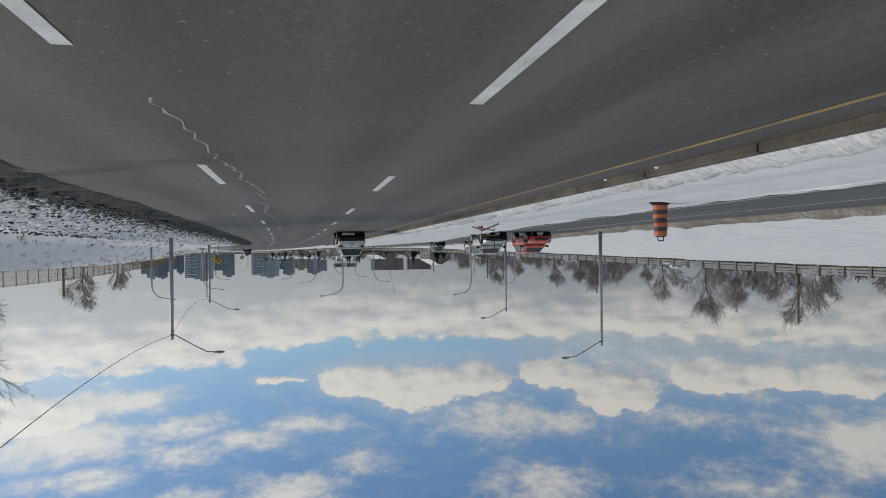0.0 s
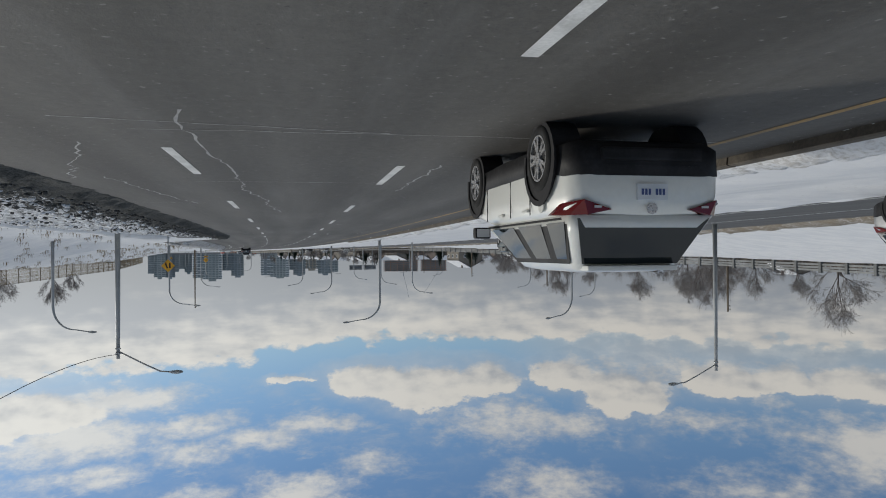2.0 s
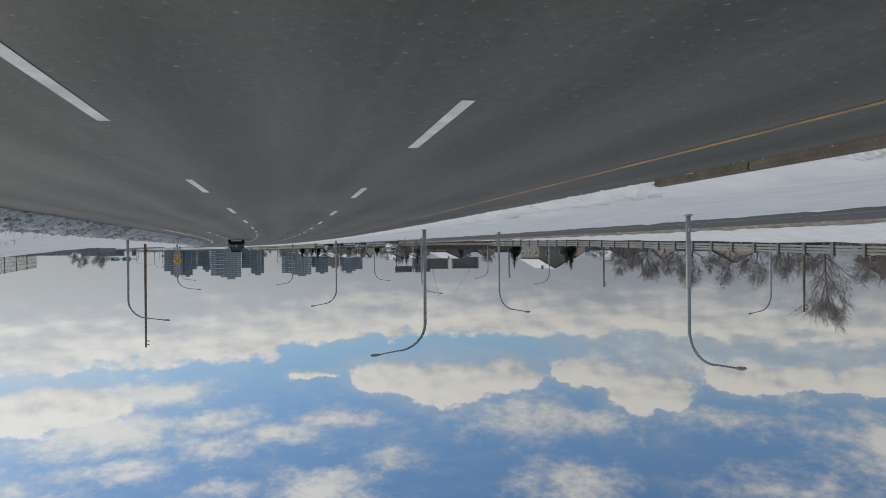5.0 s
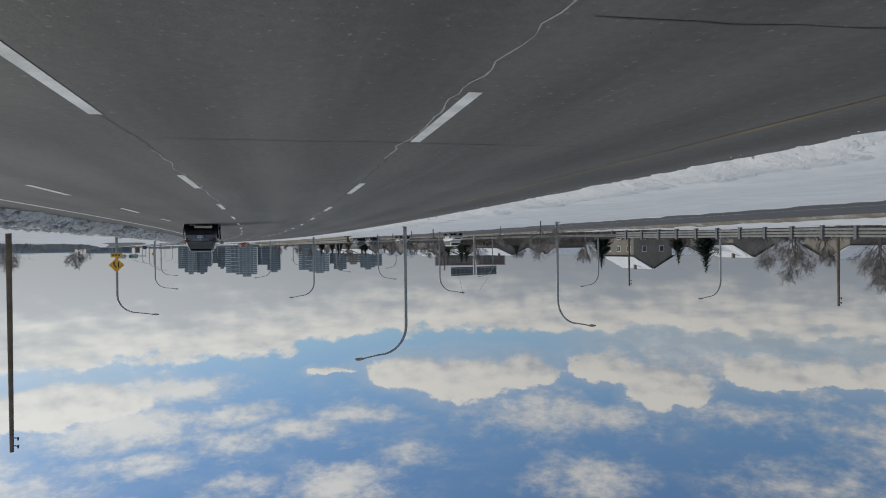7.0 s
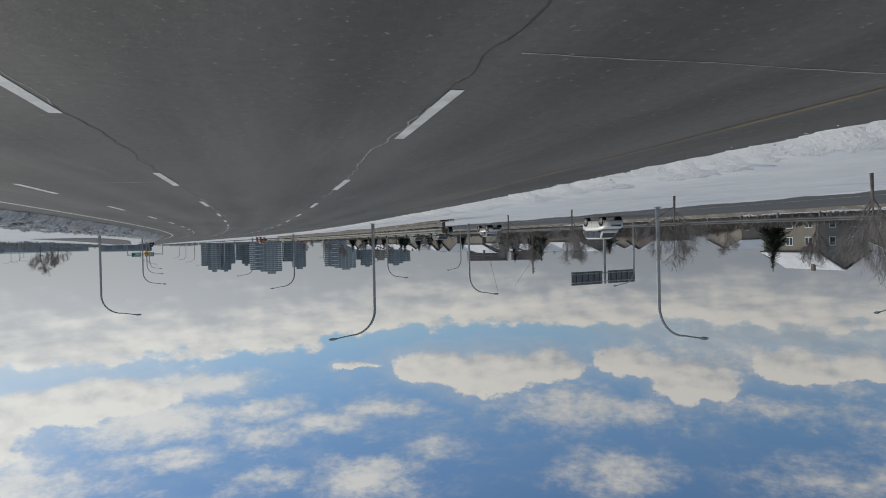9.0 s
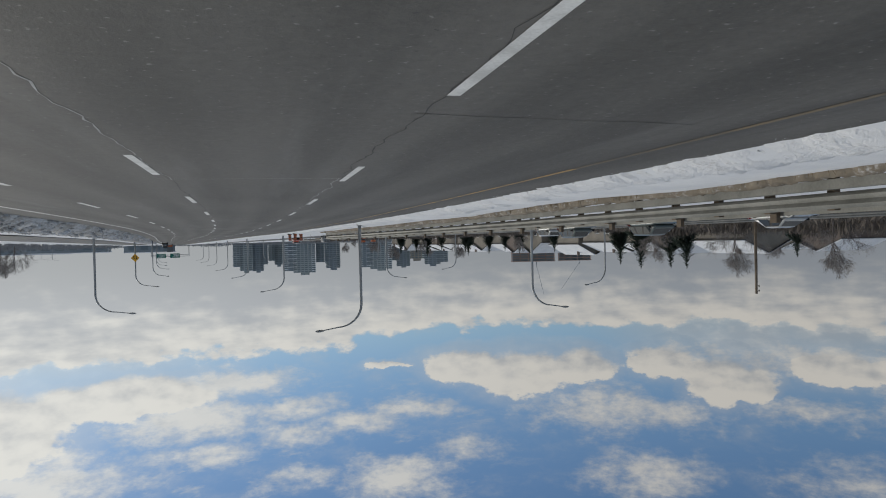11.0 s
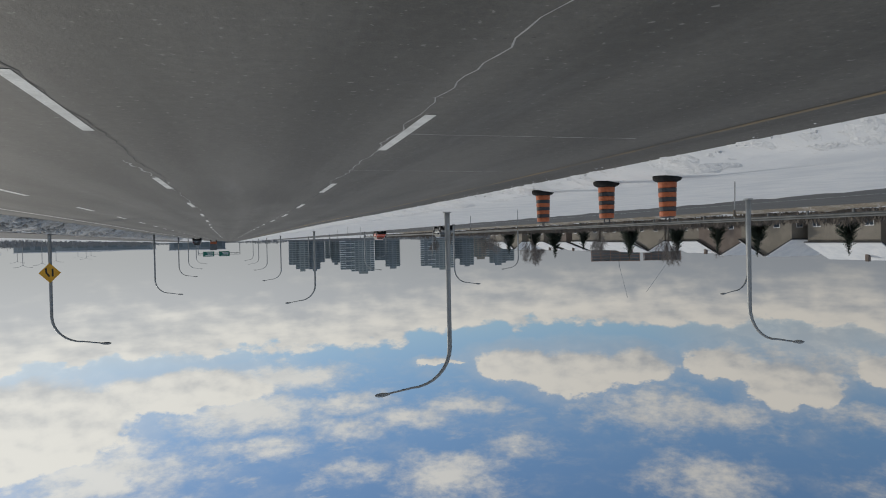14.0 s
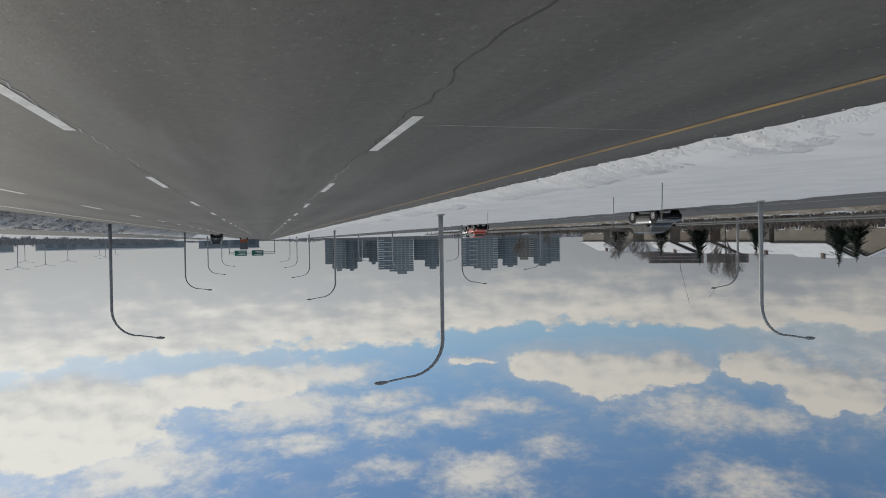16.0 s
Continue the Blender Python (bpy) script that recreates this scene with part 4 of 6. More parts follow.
lamp_row([(103.6, -28.1, 8.1), (143.0, -50.9, 8.75), (169.2, -50.9, 8.5), (216.5, -48.4, 7.6), (237.0, -45.8, 7.35), (268, -44.0, 7.2), (318.2, -43.1, 7.1), (364.9, -42.8, 6.7), (415.0, -42.5, 6.3), (462, -42.3, 6.4), (510, -42.3, 6.4)],
         "distant grey street lamp beyond the oncoming lanes", "street lamps behind the far guardrail", 7.4, 2.35, 1, False)
arm_lamp(stand(44.3, 7.4, 0.1), "straight grey steel pole with a rising lamp arm and cable clamps", "straight-arm street lamps", 6.3, 7.15, 2.45, -1)
arm_lamp(stand(72.7, 8.0, 0.05), "straight grey steel pole with a rising lamp arm", "straight-arm street lamps", 6.1, 6.8, 2.3, -1)
arm_lamp(stand(44.0, -20.2, 0.3), "straight grey pole with lamp arm beyond the oncoming lanes", "straight-arm street lamps", 7.6, 8.3, 2.4, 1)
arm_lamp(stand(72.4, -22.8, 0.3), "straight grey pole with lamp arm beyond the oncoming lanes", "straight-arm street lamps", 7.7, 8.3, 2.4, 1)
arm_lamp(stand(15.0, 7.2, ground_z(15, 7.2)), "straight grey steel pole with a rising lamp arm", "straight-arm street lamps", 6.3, 7.1, 2.4, -1)


def utility_pole(m, height, label):
    e = thing("utility_pole", m, label, "utility pole", "utility poles")
    bm = bmesh.new()
    tube(bm, [(0, 0, -0.5), (0, 0, height * 0.5), (0, 0, height)], [0.16, 0.14, 0.11], 10)
    part("pole", bm, M_WOOD, e, smooth=True)
    for z in (height - 0.35, height - 0.8):
        bm = bmesh.new()
        tube(bm, [(-0.12, 0, z), (-0.32, 0, z + 0.04)], 0.03, 6)
        tube(bm, [(-0.32, 0, z - 0.02), (-0.32, 0, z + 0.16)], [0.06, 0.045], 8)
        part("insulator", bm, M_CONC, e)
    return e


def stake(s, o, h):
    """A thin steel stake standing in the snow."""
    e = thing("marker_stake", stand(s, o, ground_z(s, o) - 0.1), "thin grey steel marker stake in median snow", "stake", "marker stakes in the median")
    bm = bmesh.new()
    tube(bm, [(0, 0, -0.2), (0.01, 0, h * 0.5), (0.03, 0, h)], [0.015, 0.014, 0.011], 6)
    part("rod", bm, M_POLE, e)
    bm = bmesh.new()
    box(bm, (0.0, -0.01, h - 0.2), (0.05, 0.01, h - 0.04), 0.003)
    part("tag", bm, M_WOOD, e)


for s, o, h in ((327.9, -10.9, 1.0), (344.4, -12.2, 1.1), (351.5, -12.3, 1.0), (373.6, -8.9, 0.9), (380.2, -11.2, 1.2), (392.3, -10.8, 1.1)):
    stake(s, o, h)
pst = thing("timber_post", stand(93.9, 26.7, ground_z(93.9, 26.7)), "plain weathered timber post on the snowy bank", "post")
bm = bmesh.new()
box(bm, (-0.12, -0.12, -0.5), (0.12, 0.12, 3.6), 0.02)
part("shaft", bm, M_WOOD, pst)
utility_pole(stand(196.2, 14.6, 0.2), 12.6, "tall straight utility pole with insulators at its top")
for s, o in ((70, -58), (118, -57), (168, -54), (205, -52), (236, -50), (300, -48)):
    utility_pole(stand(s, o, ground_z(s, o)), 7.6, "plain wooden pole behind the far guardrail")


def cable(a, b, sag, r=0.012):
    e = thing("overhead_cable", Matrix.Identity(4), "thin dark overhead cable between poles", "cable", "overhead cables")
    bm = bmesh.new()
    pts = []
    for k in range(17):
        f = k / 16
        p = Vector(a).lerp(Vector(b), f)
        p.z -= sag * 4 * f * (1 - f)
        pts.append(p)
    tube(bm, pts, r, 5)
    part("wire", bm, M_DARK, e)


cable(at(44.3, 7.4, 6.15), at(15.0, 7.2, 6.2), 0.5)
cable(at(44.3, 7.4, 6.15), at(72.7, 8.0, 5.95), 0.9)


# ---- guardrails ----
def wave_rail(bm, ss, off, z0, flip=1):
    """A W-profile steel beam along the road."""
    prof = [(0.0, 0.0), (0.045, 0.04), (0.075, 0.08), (0.045, 0.13), (0.015, 0.17), (0.045, 0.21), (0.075, 0.26), (0.045, 0.30), (0.0, 0.34), (-0.01, 0.34), (-0.01, 0.0)]
    rings_loft(bm, [[at(s, off(s) + flip * x, z0(s) + z) for x, z in prof] for s in ss])
    return bm


def median_guardrail():
    e = thing("guardrail", Matrix.Identity(4), "weathered double steel guardrail with timber blocks in the median", "guardrail")
    off = lambda s: lerp(s, [(236, -11.5), (262, -11.9), (290, -11.4), (303, -10.4), (315.5, -9.3)])
    base = lambda s: ground_z(s, off(s)) - 0.02
    for sgn, name in ((1, "near_beam"), (-1, "rear_beam")):
        for s0 in np.arange(240, 312, 7.6):
            s1 = min(s0 + 7.75, 315.5)
            bm = bmesh.new()
            wave_rail(bm, np.linspace(s0, s1, 5), lambda s: off(s) + sgn * 0.20, lambda s: base(s) + (0.47 if sgn > 0 else 0.55), sgn)
            part("beam", bm, M_RAIL, e)
            if sgn > 0:
                bm = bmesh.new()
                rings_loft(bm, [[at(s, off(s) + x, base(s) + z) for x, z in ((0.14, 0.18), (0.22, 0.19), (0.23, 0.40), (0.14, 0.41))] for s in np.linspace(s0, s1, 4)])
                part("rub_rail", bm, M_RAIL, e, "low weathered steel rub rail")
    for s in np.arange(240.4, 315.4, 1.9):
        bm = bmesh.new()
        box(bm, (-0.08, -0.10, -0.6), (0.08, 0.10, 0.84), 0.01)
        p = part("post", bm, M_WOOD, e)
        p.matrix_basis = stand(s, off(s), base(s))
        if int((s - 240) / 1.9) % 2 == 0:
            bm = bmesh.new()
            box(bm, (-0.2, -0.11, 0.58), (-0.085, 0.11, 1.05), 0.01)
            box(bm, (0.085, -0.11, 0.52), (0.2, 0.11, 0.80), 0.01)
            p = part("spacer_block", bm, M_WOOD, e)
            p.matrix_basis = stand(s, off(s), base(s))
    bm = bmesh.new()
    tube(bm, [(0, 0, -0.4), (0.02, 0, 1.75)], 0.03, 6)
    p = part("end_stake", bm, M_POLE, e, "thin grey marker stake at the rail's end")
    p.matrix_basis = stand(315.7, off(315) + 0.24, base(315))
    return e


median_guardrail()


def far_guardrail():
    e = thing("guardrail", Matrix.Identity(4), "grey three-rail guardrail with square posts on top of the snowy slope", "guardrail")
    for s0 in np.arange(-20, 228, 8.0):
        for z in (0.32, 0.60, 0.86):
            bm = bmesh.new()
            rings_loft(bm, [[at(s, lerp(s, RAIL_O) + x, lerp(s, RAIL_Z) + z + dz) for x, dz in ((-0.06, -0.09), (0.06, -0.09), (0.06, 0.09), (-0.06, 0.09))] for s in (s0, s0 + 4, s0 + 8.0)])
            part("rail", bm, M_RAILF, e)
    posts(e, np.arange(-20, 229, 3.0), 1.12, 0.15)
    f = thing("guardrail", Matrix.Identity(4), "thin weathered steel guardrail beyond the oncoming lanes", "guardrail")
    for s0 in np.arange(228, 540, 8.0):
        bm = bmesh.new()
        wave_rail(bm, (s0, s0 + 4, s0 + 8.0), lambda s: lerp(s, RAIL_O), lambda s: lerp(s, RAIL_Z) + 0.42, 1)
        part("beam", bm, M_RAILD, f)
    posts(f, np.arange(229, 540, 4.0), 0.74, 0.07)


def posts(e, ss, h, r):
    bm = bmesh.new()
    box(bm, (-r, -r, -0.4), (r, r, h), 0.012)
    me = None
    for s in ss:
        if me is None:
            p = part("post", bm, M_RAILD, e)
            me = p.data
        else:
            p = new("post", me)
            p.parent = e
        p.matrix_basis = stand(s, lerp(s, RAIL_O) + (0.02 if r > 0.1 else -r * 0.9), lerp(s, RAIL_Z))


far_guardrail()


def chain_fence():
    """Posts, rails and a loose weave along the top of the outer bank."""
    e = thing("fence", Matrix.Identity(4), "brown chain-link fence on posts along the snowy bank", "fence")
    off = lambda s: lerp(s, [(30, 27), (190, 24)])
    zz = lambda s: ground_z(s, off(s)) - 0.05
    for s in np.arange(34, 186, 3.2):
        bm = bmesh.new()
        tube(bm, [(0, 0, -0.3), (0, 0, 1.62)], 0.04, 6)
        p = part("post", bm, M_WOOD, e)
        p.matrix_basis = stand(s, off(s), zz(s))
        for z in (1.55, 0.12):
            bm = bmesh.new()
            tube(bm, [at(s, off(s), zz(s) + z), at(s + 3.2, off(s + 3.2), zz(s + 3.2) + z)], 0.022, 5)
            part("rail", bm, M_WOOD, e)
        bm = bmesh.new()
        for k in range(16):
            a, b = k / 16 * 3.2, (k + 1) / 16 * 3.2
            for u, v, z0, z1 in ((a, b, 0.12, 0.83), (b, a, 0.12, 0.83), (a, b, 0.83, 1.55), (b, a, 0.83, 1.55)):
                tube(bm, [at(s + u, off(s + u), zz(s + u) + z0), at(s + v, off(s + v), zz(s + v) + z1)], 0.009, 3, False)
        part("wire_mesh", bm, M_GRASS, e)
    return e


chain_fence()


# ---- signs ----
def diamond_sign(s, o, z, label, tab=True, r=0.62):
    """A yellow warning diamond strapped to a lamp pole, facing oncoming drivers, with a small tab below it."""
    e = thing("warning_sign", stand(s, o, z), label, "road sign", "yellow warning signs")
    bm = bmesh.new()
    quad_plate(bm, [(0, -0.16, -r), (r, -0.16, 0), (0, -0.16, r), (-r, -0.16, 0)], 0.012, (0, -1, 0))
    part("panel", bm, M_SIGNY, e, "yellow diamond panel")
    for x0, x1, z0, z1, wd in ((-0.16, -0.16, -0.26, 0.22, 0.05), (0.2, 0.2, -0.3, -0.05, 0.05), (0.2, 0.02, -0.05, 0.22, 0.05)):
        bm = bmesh.new()
        d = Vector((x1 - x0, 0, z1 - z0)).normalized()
        c = Vector((d.z, 0, -d.x)) * wd
        a, b = Vector((x0 * r / 0.62, -0.174, z0 * r / 0.62)), Vector((x1 * r / 0.62, -0.174, z1 * r / 0.62))
        quad_plate(bm, [a - c, a + c, b + c, b - c], 0.004, (0, -1, 0))
        part("symbol_bar", bm, M_BLACK, e)
    if tab:
        bm = bmesh.new()
        box(bm, (-0.45, -0.17, -1.02), (0.45, -0.155, -0.68), 0.0)
        part("tab_panel", bm, M_SIGNY, e, "small yellow tab panel below")
        for x in (-0.28, -0.05, 0.16):
            bm = bmesh.new()
            box(bm, (x, -0.178, -0.91), (x + 0.16, -0.1735, -0.80))
            part("writing_bar", bm, M_BLACK, e)
    for z_ in (-0.3, 0.3):
        bm = bmesh.new()
        box(bm, (-0.14, -0.155, z_ - 0.03), (0.14, 0.12, z_ + 0.03), 0.008)
        part("bracket", bm, M_GALV, e)
    return e


diamond_sign(217.0, 12.35, 2.75, "yellow lane-ends warning diamond strapped to a lamp pole")
diamond_sign(362.2, 11.45, 2.95, "yellow lane-ends warning diamond strapped to a lamp pole", False)
sg = diamond_sign(89.5, 8.33, 2.13, "yellow lane warning diamond on a thin steel post in the snow", False, 0.45)
bm = bmesh.new()
tube(bm, [(0, -0.12, -2.9), (0, -0.12, 0.45)], 0.035, 6)
part("post", bm, M_POLE, sg)


def overhead_signs():
    """Two panels on a mast beside the oncoming lanes, seen from behind."""
    e = thing("overhead_sign", stand(270, -41.6, -0.4, -12), "two large dark sign panels seen from behind on a mast", "road sign")
    bm = bmesh.new()
    tube(bm, [(0.2, 0.1, 0), (0.2, 0.1, 7.4)], 0.16, 10)
    part("mast", bm, M_POLE, e)
    bm = bmesh.new()
    for z in (6.1, 7.1):
        tube(bm, [(-4.6, 0, z), (5.4, 0, z)], 0.06, 6)
    part("crossbeam", bm, M_POLE, e)
    for x0, x1 in ((-4.8, -0.3), (0.6, 5.4)):
        bm = bmesh.new()
        box(bm, (x0, 0.1, 5.85), (x1, 0.16, 7.4), 0.01)
        p = part("panel", bm, M_SIGNB, e, "dark unpainted aluminium sign back")
        for x in np.arange(x0 + 0.4, x1, 0.9):
            bm = bmesh.new()
            box(bm, (x, -0.02, 5.9), (x + 0.06, 0.098, 7.35))
            part("stiffener", bm, M_SIGNB, p)
    return e


overhead_signs()


def signal_mast(s, o):
    """A mast arm far off with three hanging yellow signal heads."""
    e = thing("traffic_signal", stand(s, o, -2.0), "far mast arm with three yellow signal heads", "traffic signal")
    bm = bmesh.new()
    tube(bm, [(6.5, 0, -0.5), (6.5, 0, 6.4)], [0.14, 0.1], 8)
    part("mast", bm, M_POLE, e)
    bm = bmesh.new()
    tube(bm, [(6.5, 0, 6.1), (-6.5, 0, 6.6)], [0.08, 0.05], 6)
    part("arm", bm, M_POLE, e)
    for x in (-6.2, -2.0, 2.4):
        bm = bmesh.new()
        box(bm, (x - 0.35, -0.25, 5.3), (x + 0.35, 0.25, 6.9), 0.08)
        h = part("signal_head", bm, M_SIGNY, e)
        for z in (5.6, 6.1, 6.6):
            bm = bmesh.new()
            tube(bm, [(x, -0.25, z), (x, -0.3, z)], 0.15, 10)
            part("lens", bm, M_BLACK, h)


signal_mast(575.0, -119.5)


def gantry(s):
    """A frame over the road with two green panels."""
    e = thing("sign_gantry", stand(s, 4.2, 0), "steel gantry over the highway with two green signs", "sign gantry")
    for x in (-9.7, 13.7):
        bm = bmesh.new()
        tube(bm, [(x, 0, -0.3), (x, 0, 8.0)], 0.22, 10)
        part("leg", bm, M_POLE, e)
    for z in (6.9, 7.9):
        bm = bmesh.new()
        tube(bm, [(-9.7, 0, z), (13.7, 0, z)], 0.12, 8)
        part("beam", bm, M_POLE, e)
    for k in range(11):
        bm = bmesh.new()
        tube(bm, [(-8.5 + 2 * k, 0, 6.9), (-7.5 + 2 * k, 0, 7.9)], 0.05, 5)
        tube(bm, [(-7.5 + 2 * k, 0, 7.9), (-6.5 + 2 * k, 0, 6.9)], 0.05, 5)
        part("brace", bm, M_POLE, e)
    for x0, x1 in ((-3.8, 2.2), (4.8, 11.0)):
        bm = bmesh.new()
        box(bm, (x0, -0.4, 6.0), (x1, -0.3, 8.9), 0.02)
        p = part("panel", bm, M_SIGNG, e, "green highway sign panel")
        for z, l in ((8.1, 0.7), (7.3, 0.5), (6.6, 0.6)):
            bm = bmesh.new()
            box(bm, (x0 + 0.6, -0.415, z), (x0 + 0.6 + (x1 - x0) * l, -0.404, z + 0.32))
            part("writing_bar", bm, M_TRIM, p)
    return e


gantry(745.0)


# ---- construction drums ----
def drum(m):
    e = thing("traffic_drum", m, "orange and dark banded plastic traffic drum on snow", "traffic drum", "traffic drums")
    zs = [(0.02, 0.205), (0.15, 0.2), (0.25, 0.197), (0.36, 0.194), (0.46, 0.19), (0.57, 0.186), (0.67, 0.182), (0.79, 0.176)]
    bm = bmesh.new()
    tube(bm, [(0, 0, -0.08), (0, 0, 0.0), (0, 0, 0.035), (0, 0, 0.07)], [0.32, 0.32, 0.29, 0.215], 18)
    part("rubber_base", bm, M_TYRE, e)
    for i, ((z0, r0), (z1, r1)) in enumerate(zip(zs[:-1], zs[1:])):
        bm = bmesh.new()
        tube(bm, [(0, 0, z0 + 0.05), (0, 0, z0 + 0.06), (0, 0, z1 + 0.04), (0, 0, z1 + 0.05)], [r0 - 0.012, r0, r1 + 0.002, r1 - 0.012], 20)
        part("band", bm, M_ORANGE if i % 2 == 0 else M_CONE_B, e)
    bm = bmesh.new()
    tube(bm, [(0, 0, 0.84), (0, 0, 0.87)], [0.165, 0.13], 18)
    part("lid", bm, M_CONE_B, e)
    bm = bmesh.new()
    tube(bm, [(-0.09, 0, 0.86), (-0.08, 0, 0.96), (0.08, 0, 0.96), (0.09, 0, 0.86)], 0.018, 6)
    part("handle", bm, M_CONE_B, e)
    return e


d0 = drum(stand(18.1, -9.95, ground_z(18.1, -9.95) - 0.02) @ Matrix.Diagonal((1, 1, 1.14, 1)))
for s, o in ((326.4, -8.10), (328.1, -7.67), (331.1, -7.46)):
    c = copy_thing(d0, stand(s, o, ground_z(s, o) + 0.05, 40 * s))
    c.scale = (0.9, 0.9, 0.9)
for s, o in ((309.6, -11.5), (308.4, -12.2)):
    c = copy_thing(d0, stand(s, o, ground_z(s, o)) @ Matrix.Diagonal((1.25, 1.25, 1.5, 1)))
    c.scale = (1.25, 1.25, 1.5)
    tagged(c, "large orange and dark banded traffic barrel behind the guardrail", "traffic drum", "traffic drums")


def stand_frame(s, o):
    """A tall sign frame without its board, on timber legs that lie in the snow."""
    e = thing("sign_stand", stand(s, o, ground_z(s, o)), "empty metal sign frame on weathered timber legs in snow", "sign stand")
    for x in (-0.42, 0.42):
        bm = bmesh.new()
        tube(bm, [(x * 0.65, 0, 0.1), (x * 0.65, 0, 1.15)], 0.016, 6)
        part("upright", bm, M_DARK, e)
    for z in (0.5, 1.12):
        bm = bmesh.new()
        box(bm, (-0.34, -0.025, z), (0.34, 0.025, z + 0.04), 0.005)
        part("crossbar", bm, M_WOOD, e)
    for a, b in (((-0.2, -0.1, 0.3), (-0.1, 1.9, 0.12)), ((0.2, 0.1, 0.3), (0.3, 1.4, 0.1)), ((-0.3, -0.6, 0.05), (0.2, 0.2, 0.3))):
        bm = bmesh.new()
        tube(bm, [a, b], 0.035, 4)
        part("leg", bm, M_WOOD, e)
    bm = bmesh.new()
    box(bm, (-0.02, 0.75, 0.1), (0.2, 1.0, 0.2), 0.03)
    part("sand_bag", bm, M_ORANGE, e, "small orange sandbag")
    return e


stand_frame(28.2, -7.7)


# ---- vehicles ----
def rounded_ring(hx, y0, y1, z, r, n=4):
    """A rounded rectangle at height z from y0 to y1, half as wide as hx on each side."""
    pts = []
    for cx, cy, a0 in ((hx - r, y1 - r, 0), (-hx + r, y1 - r, 90), (-hx + r, y0 + r, 180), (hx - r, y0 + r, 270)):
        for k in range(n + 1):
            a = radians(a0 + 90 * k / n)
            pts.append((cx + r * math.cos(a), cy + r * math.sin(a), z))
    return pts


def wheel(parent, x, y, r, wd, out):
    """Tyre with rounded shoulders; a rim with spokes under it."""
    hub = Matrix.Translation((x, y, r))
    bm = bmesh.new()
    prof = [(-wd / 2, r * 0.70), (-wd / 2, r * 0.9), (-wd * 0.38, r), (wd * 0.38, r), (wd / 2, r * 0.9), (wd / 2, r * 0.70)]
    n = 28
    rings = [[(px, pr * math.cos(2 * math.pi * k / n), pr * math.sin(2 * math.pi * k / n)) for px, pr in prof] for k in range(n)]
    rings_loft(bm, rings + [rings[0]], False)
    bmesh.ops.remove_doubles(bm, verts=bm.verts, dist=1e-5)
    t = part("wheel", bm, M_TYRE, parent, "black tyre on an alloy rim", smooth=True)
    t.matrix_basis = hub
    bm = bmesh.new()
    xo = out * wd * 0.36
    ro, ri = r * 0.71, r * 0.64
    for k in range(24):
        a, b = 2 * math.pi * k / 24, 2 * math.pi * (k + 1) / 24
        quad_plate(bm, [(xo, ri * math.cos(a), ri * math.sin(a)), (xo, ro * math.cos(a), ro * math.sin(a)), (xo, ro * math.cos(b), ro * math.sin(b)), (xo, ri * math.cos(b), ri * math.sin(b))], 0.03, (out, 0, 0))
    for k in range(5):
        for d in (-0.16, 0.16):
            a = 2 * math.pi * k / 5 + d
            c0, c1 = Vector((xo, 0.05 * math.cos(a), 0.05 * math.sin(a))), Vector((xo, ri * 1.02 * math.cos(a + d * 0.3), ri * 1.02 * math.sin(a + d * 0.3)))
            sd = Vector((0, -math.sin(a), math.cos(a))) * 0.022
            quad_plate(bm, [c0 - sd, c1 - sd, c1 + sd, c0 + sd], 0.025, (out, 0, 0))
    tube(bm, [(xo, 0, 0), (xo + out * 0.035, 0, 0)], 0.07, 12)
    part("rim", bm, M_RIM, t)
    bm = bmesh.new()
    tube(bm, [(xo - out * 0.06, 0, 0), (xo - out * 0.03, 0, 0)], ri, 20)
    part("brake_disc", bm, M_DARK, t)
    return t


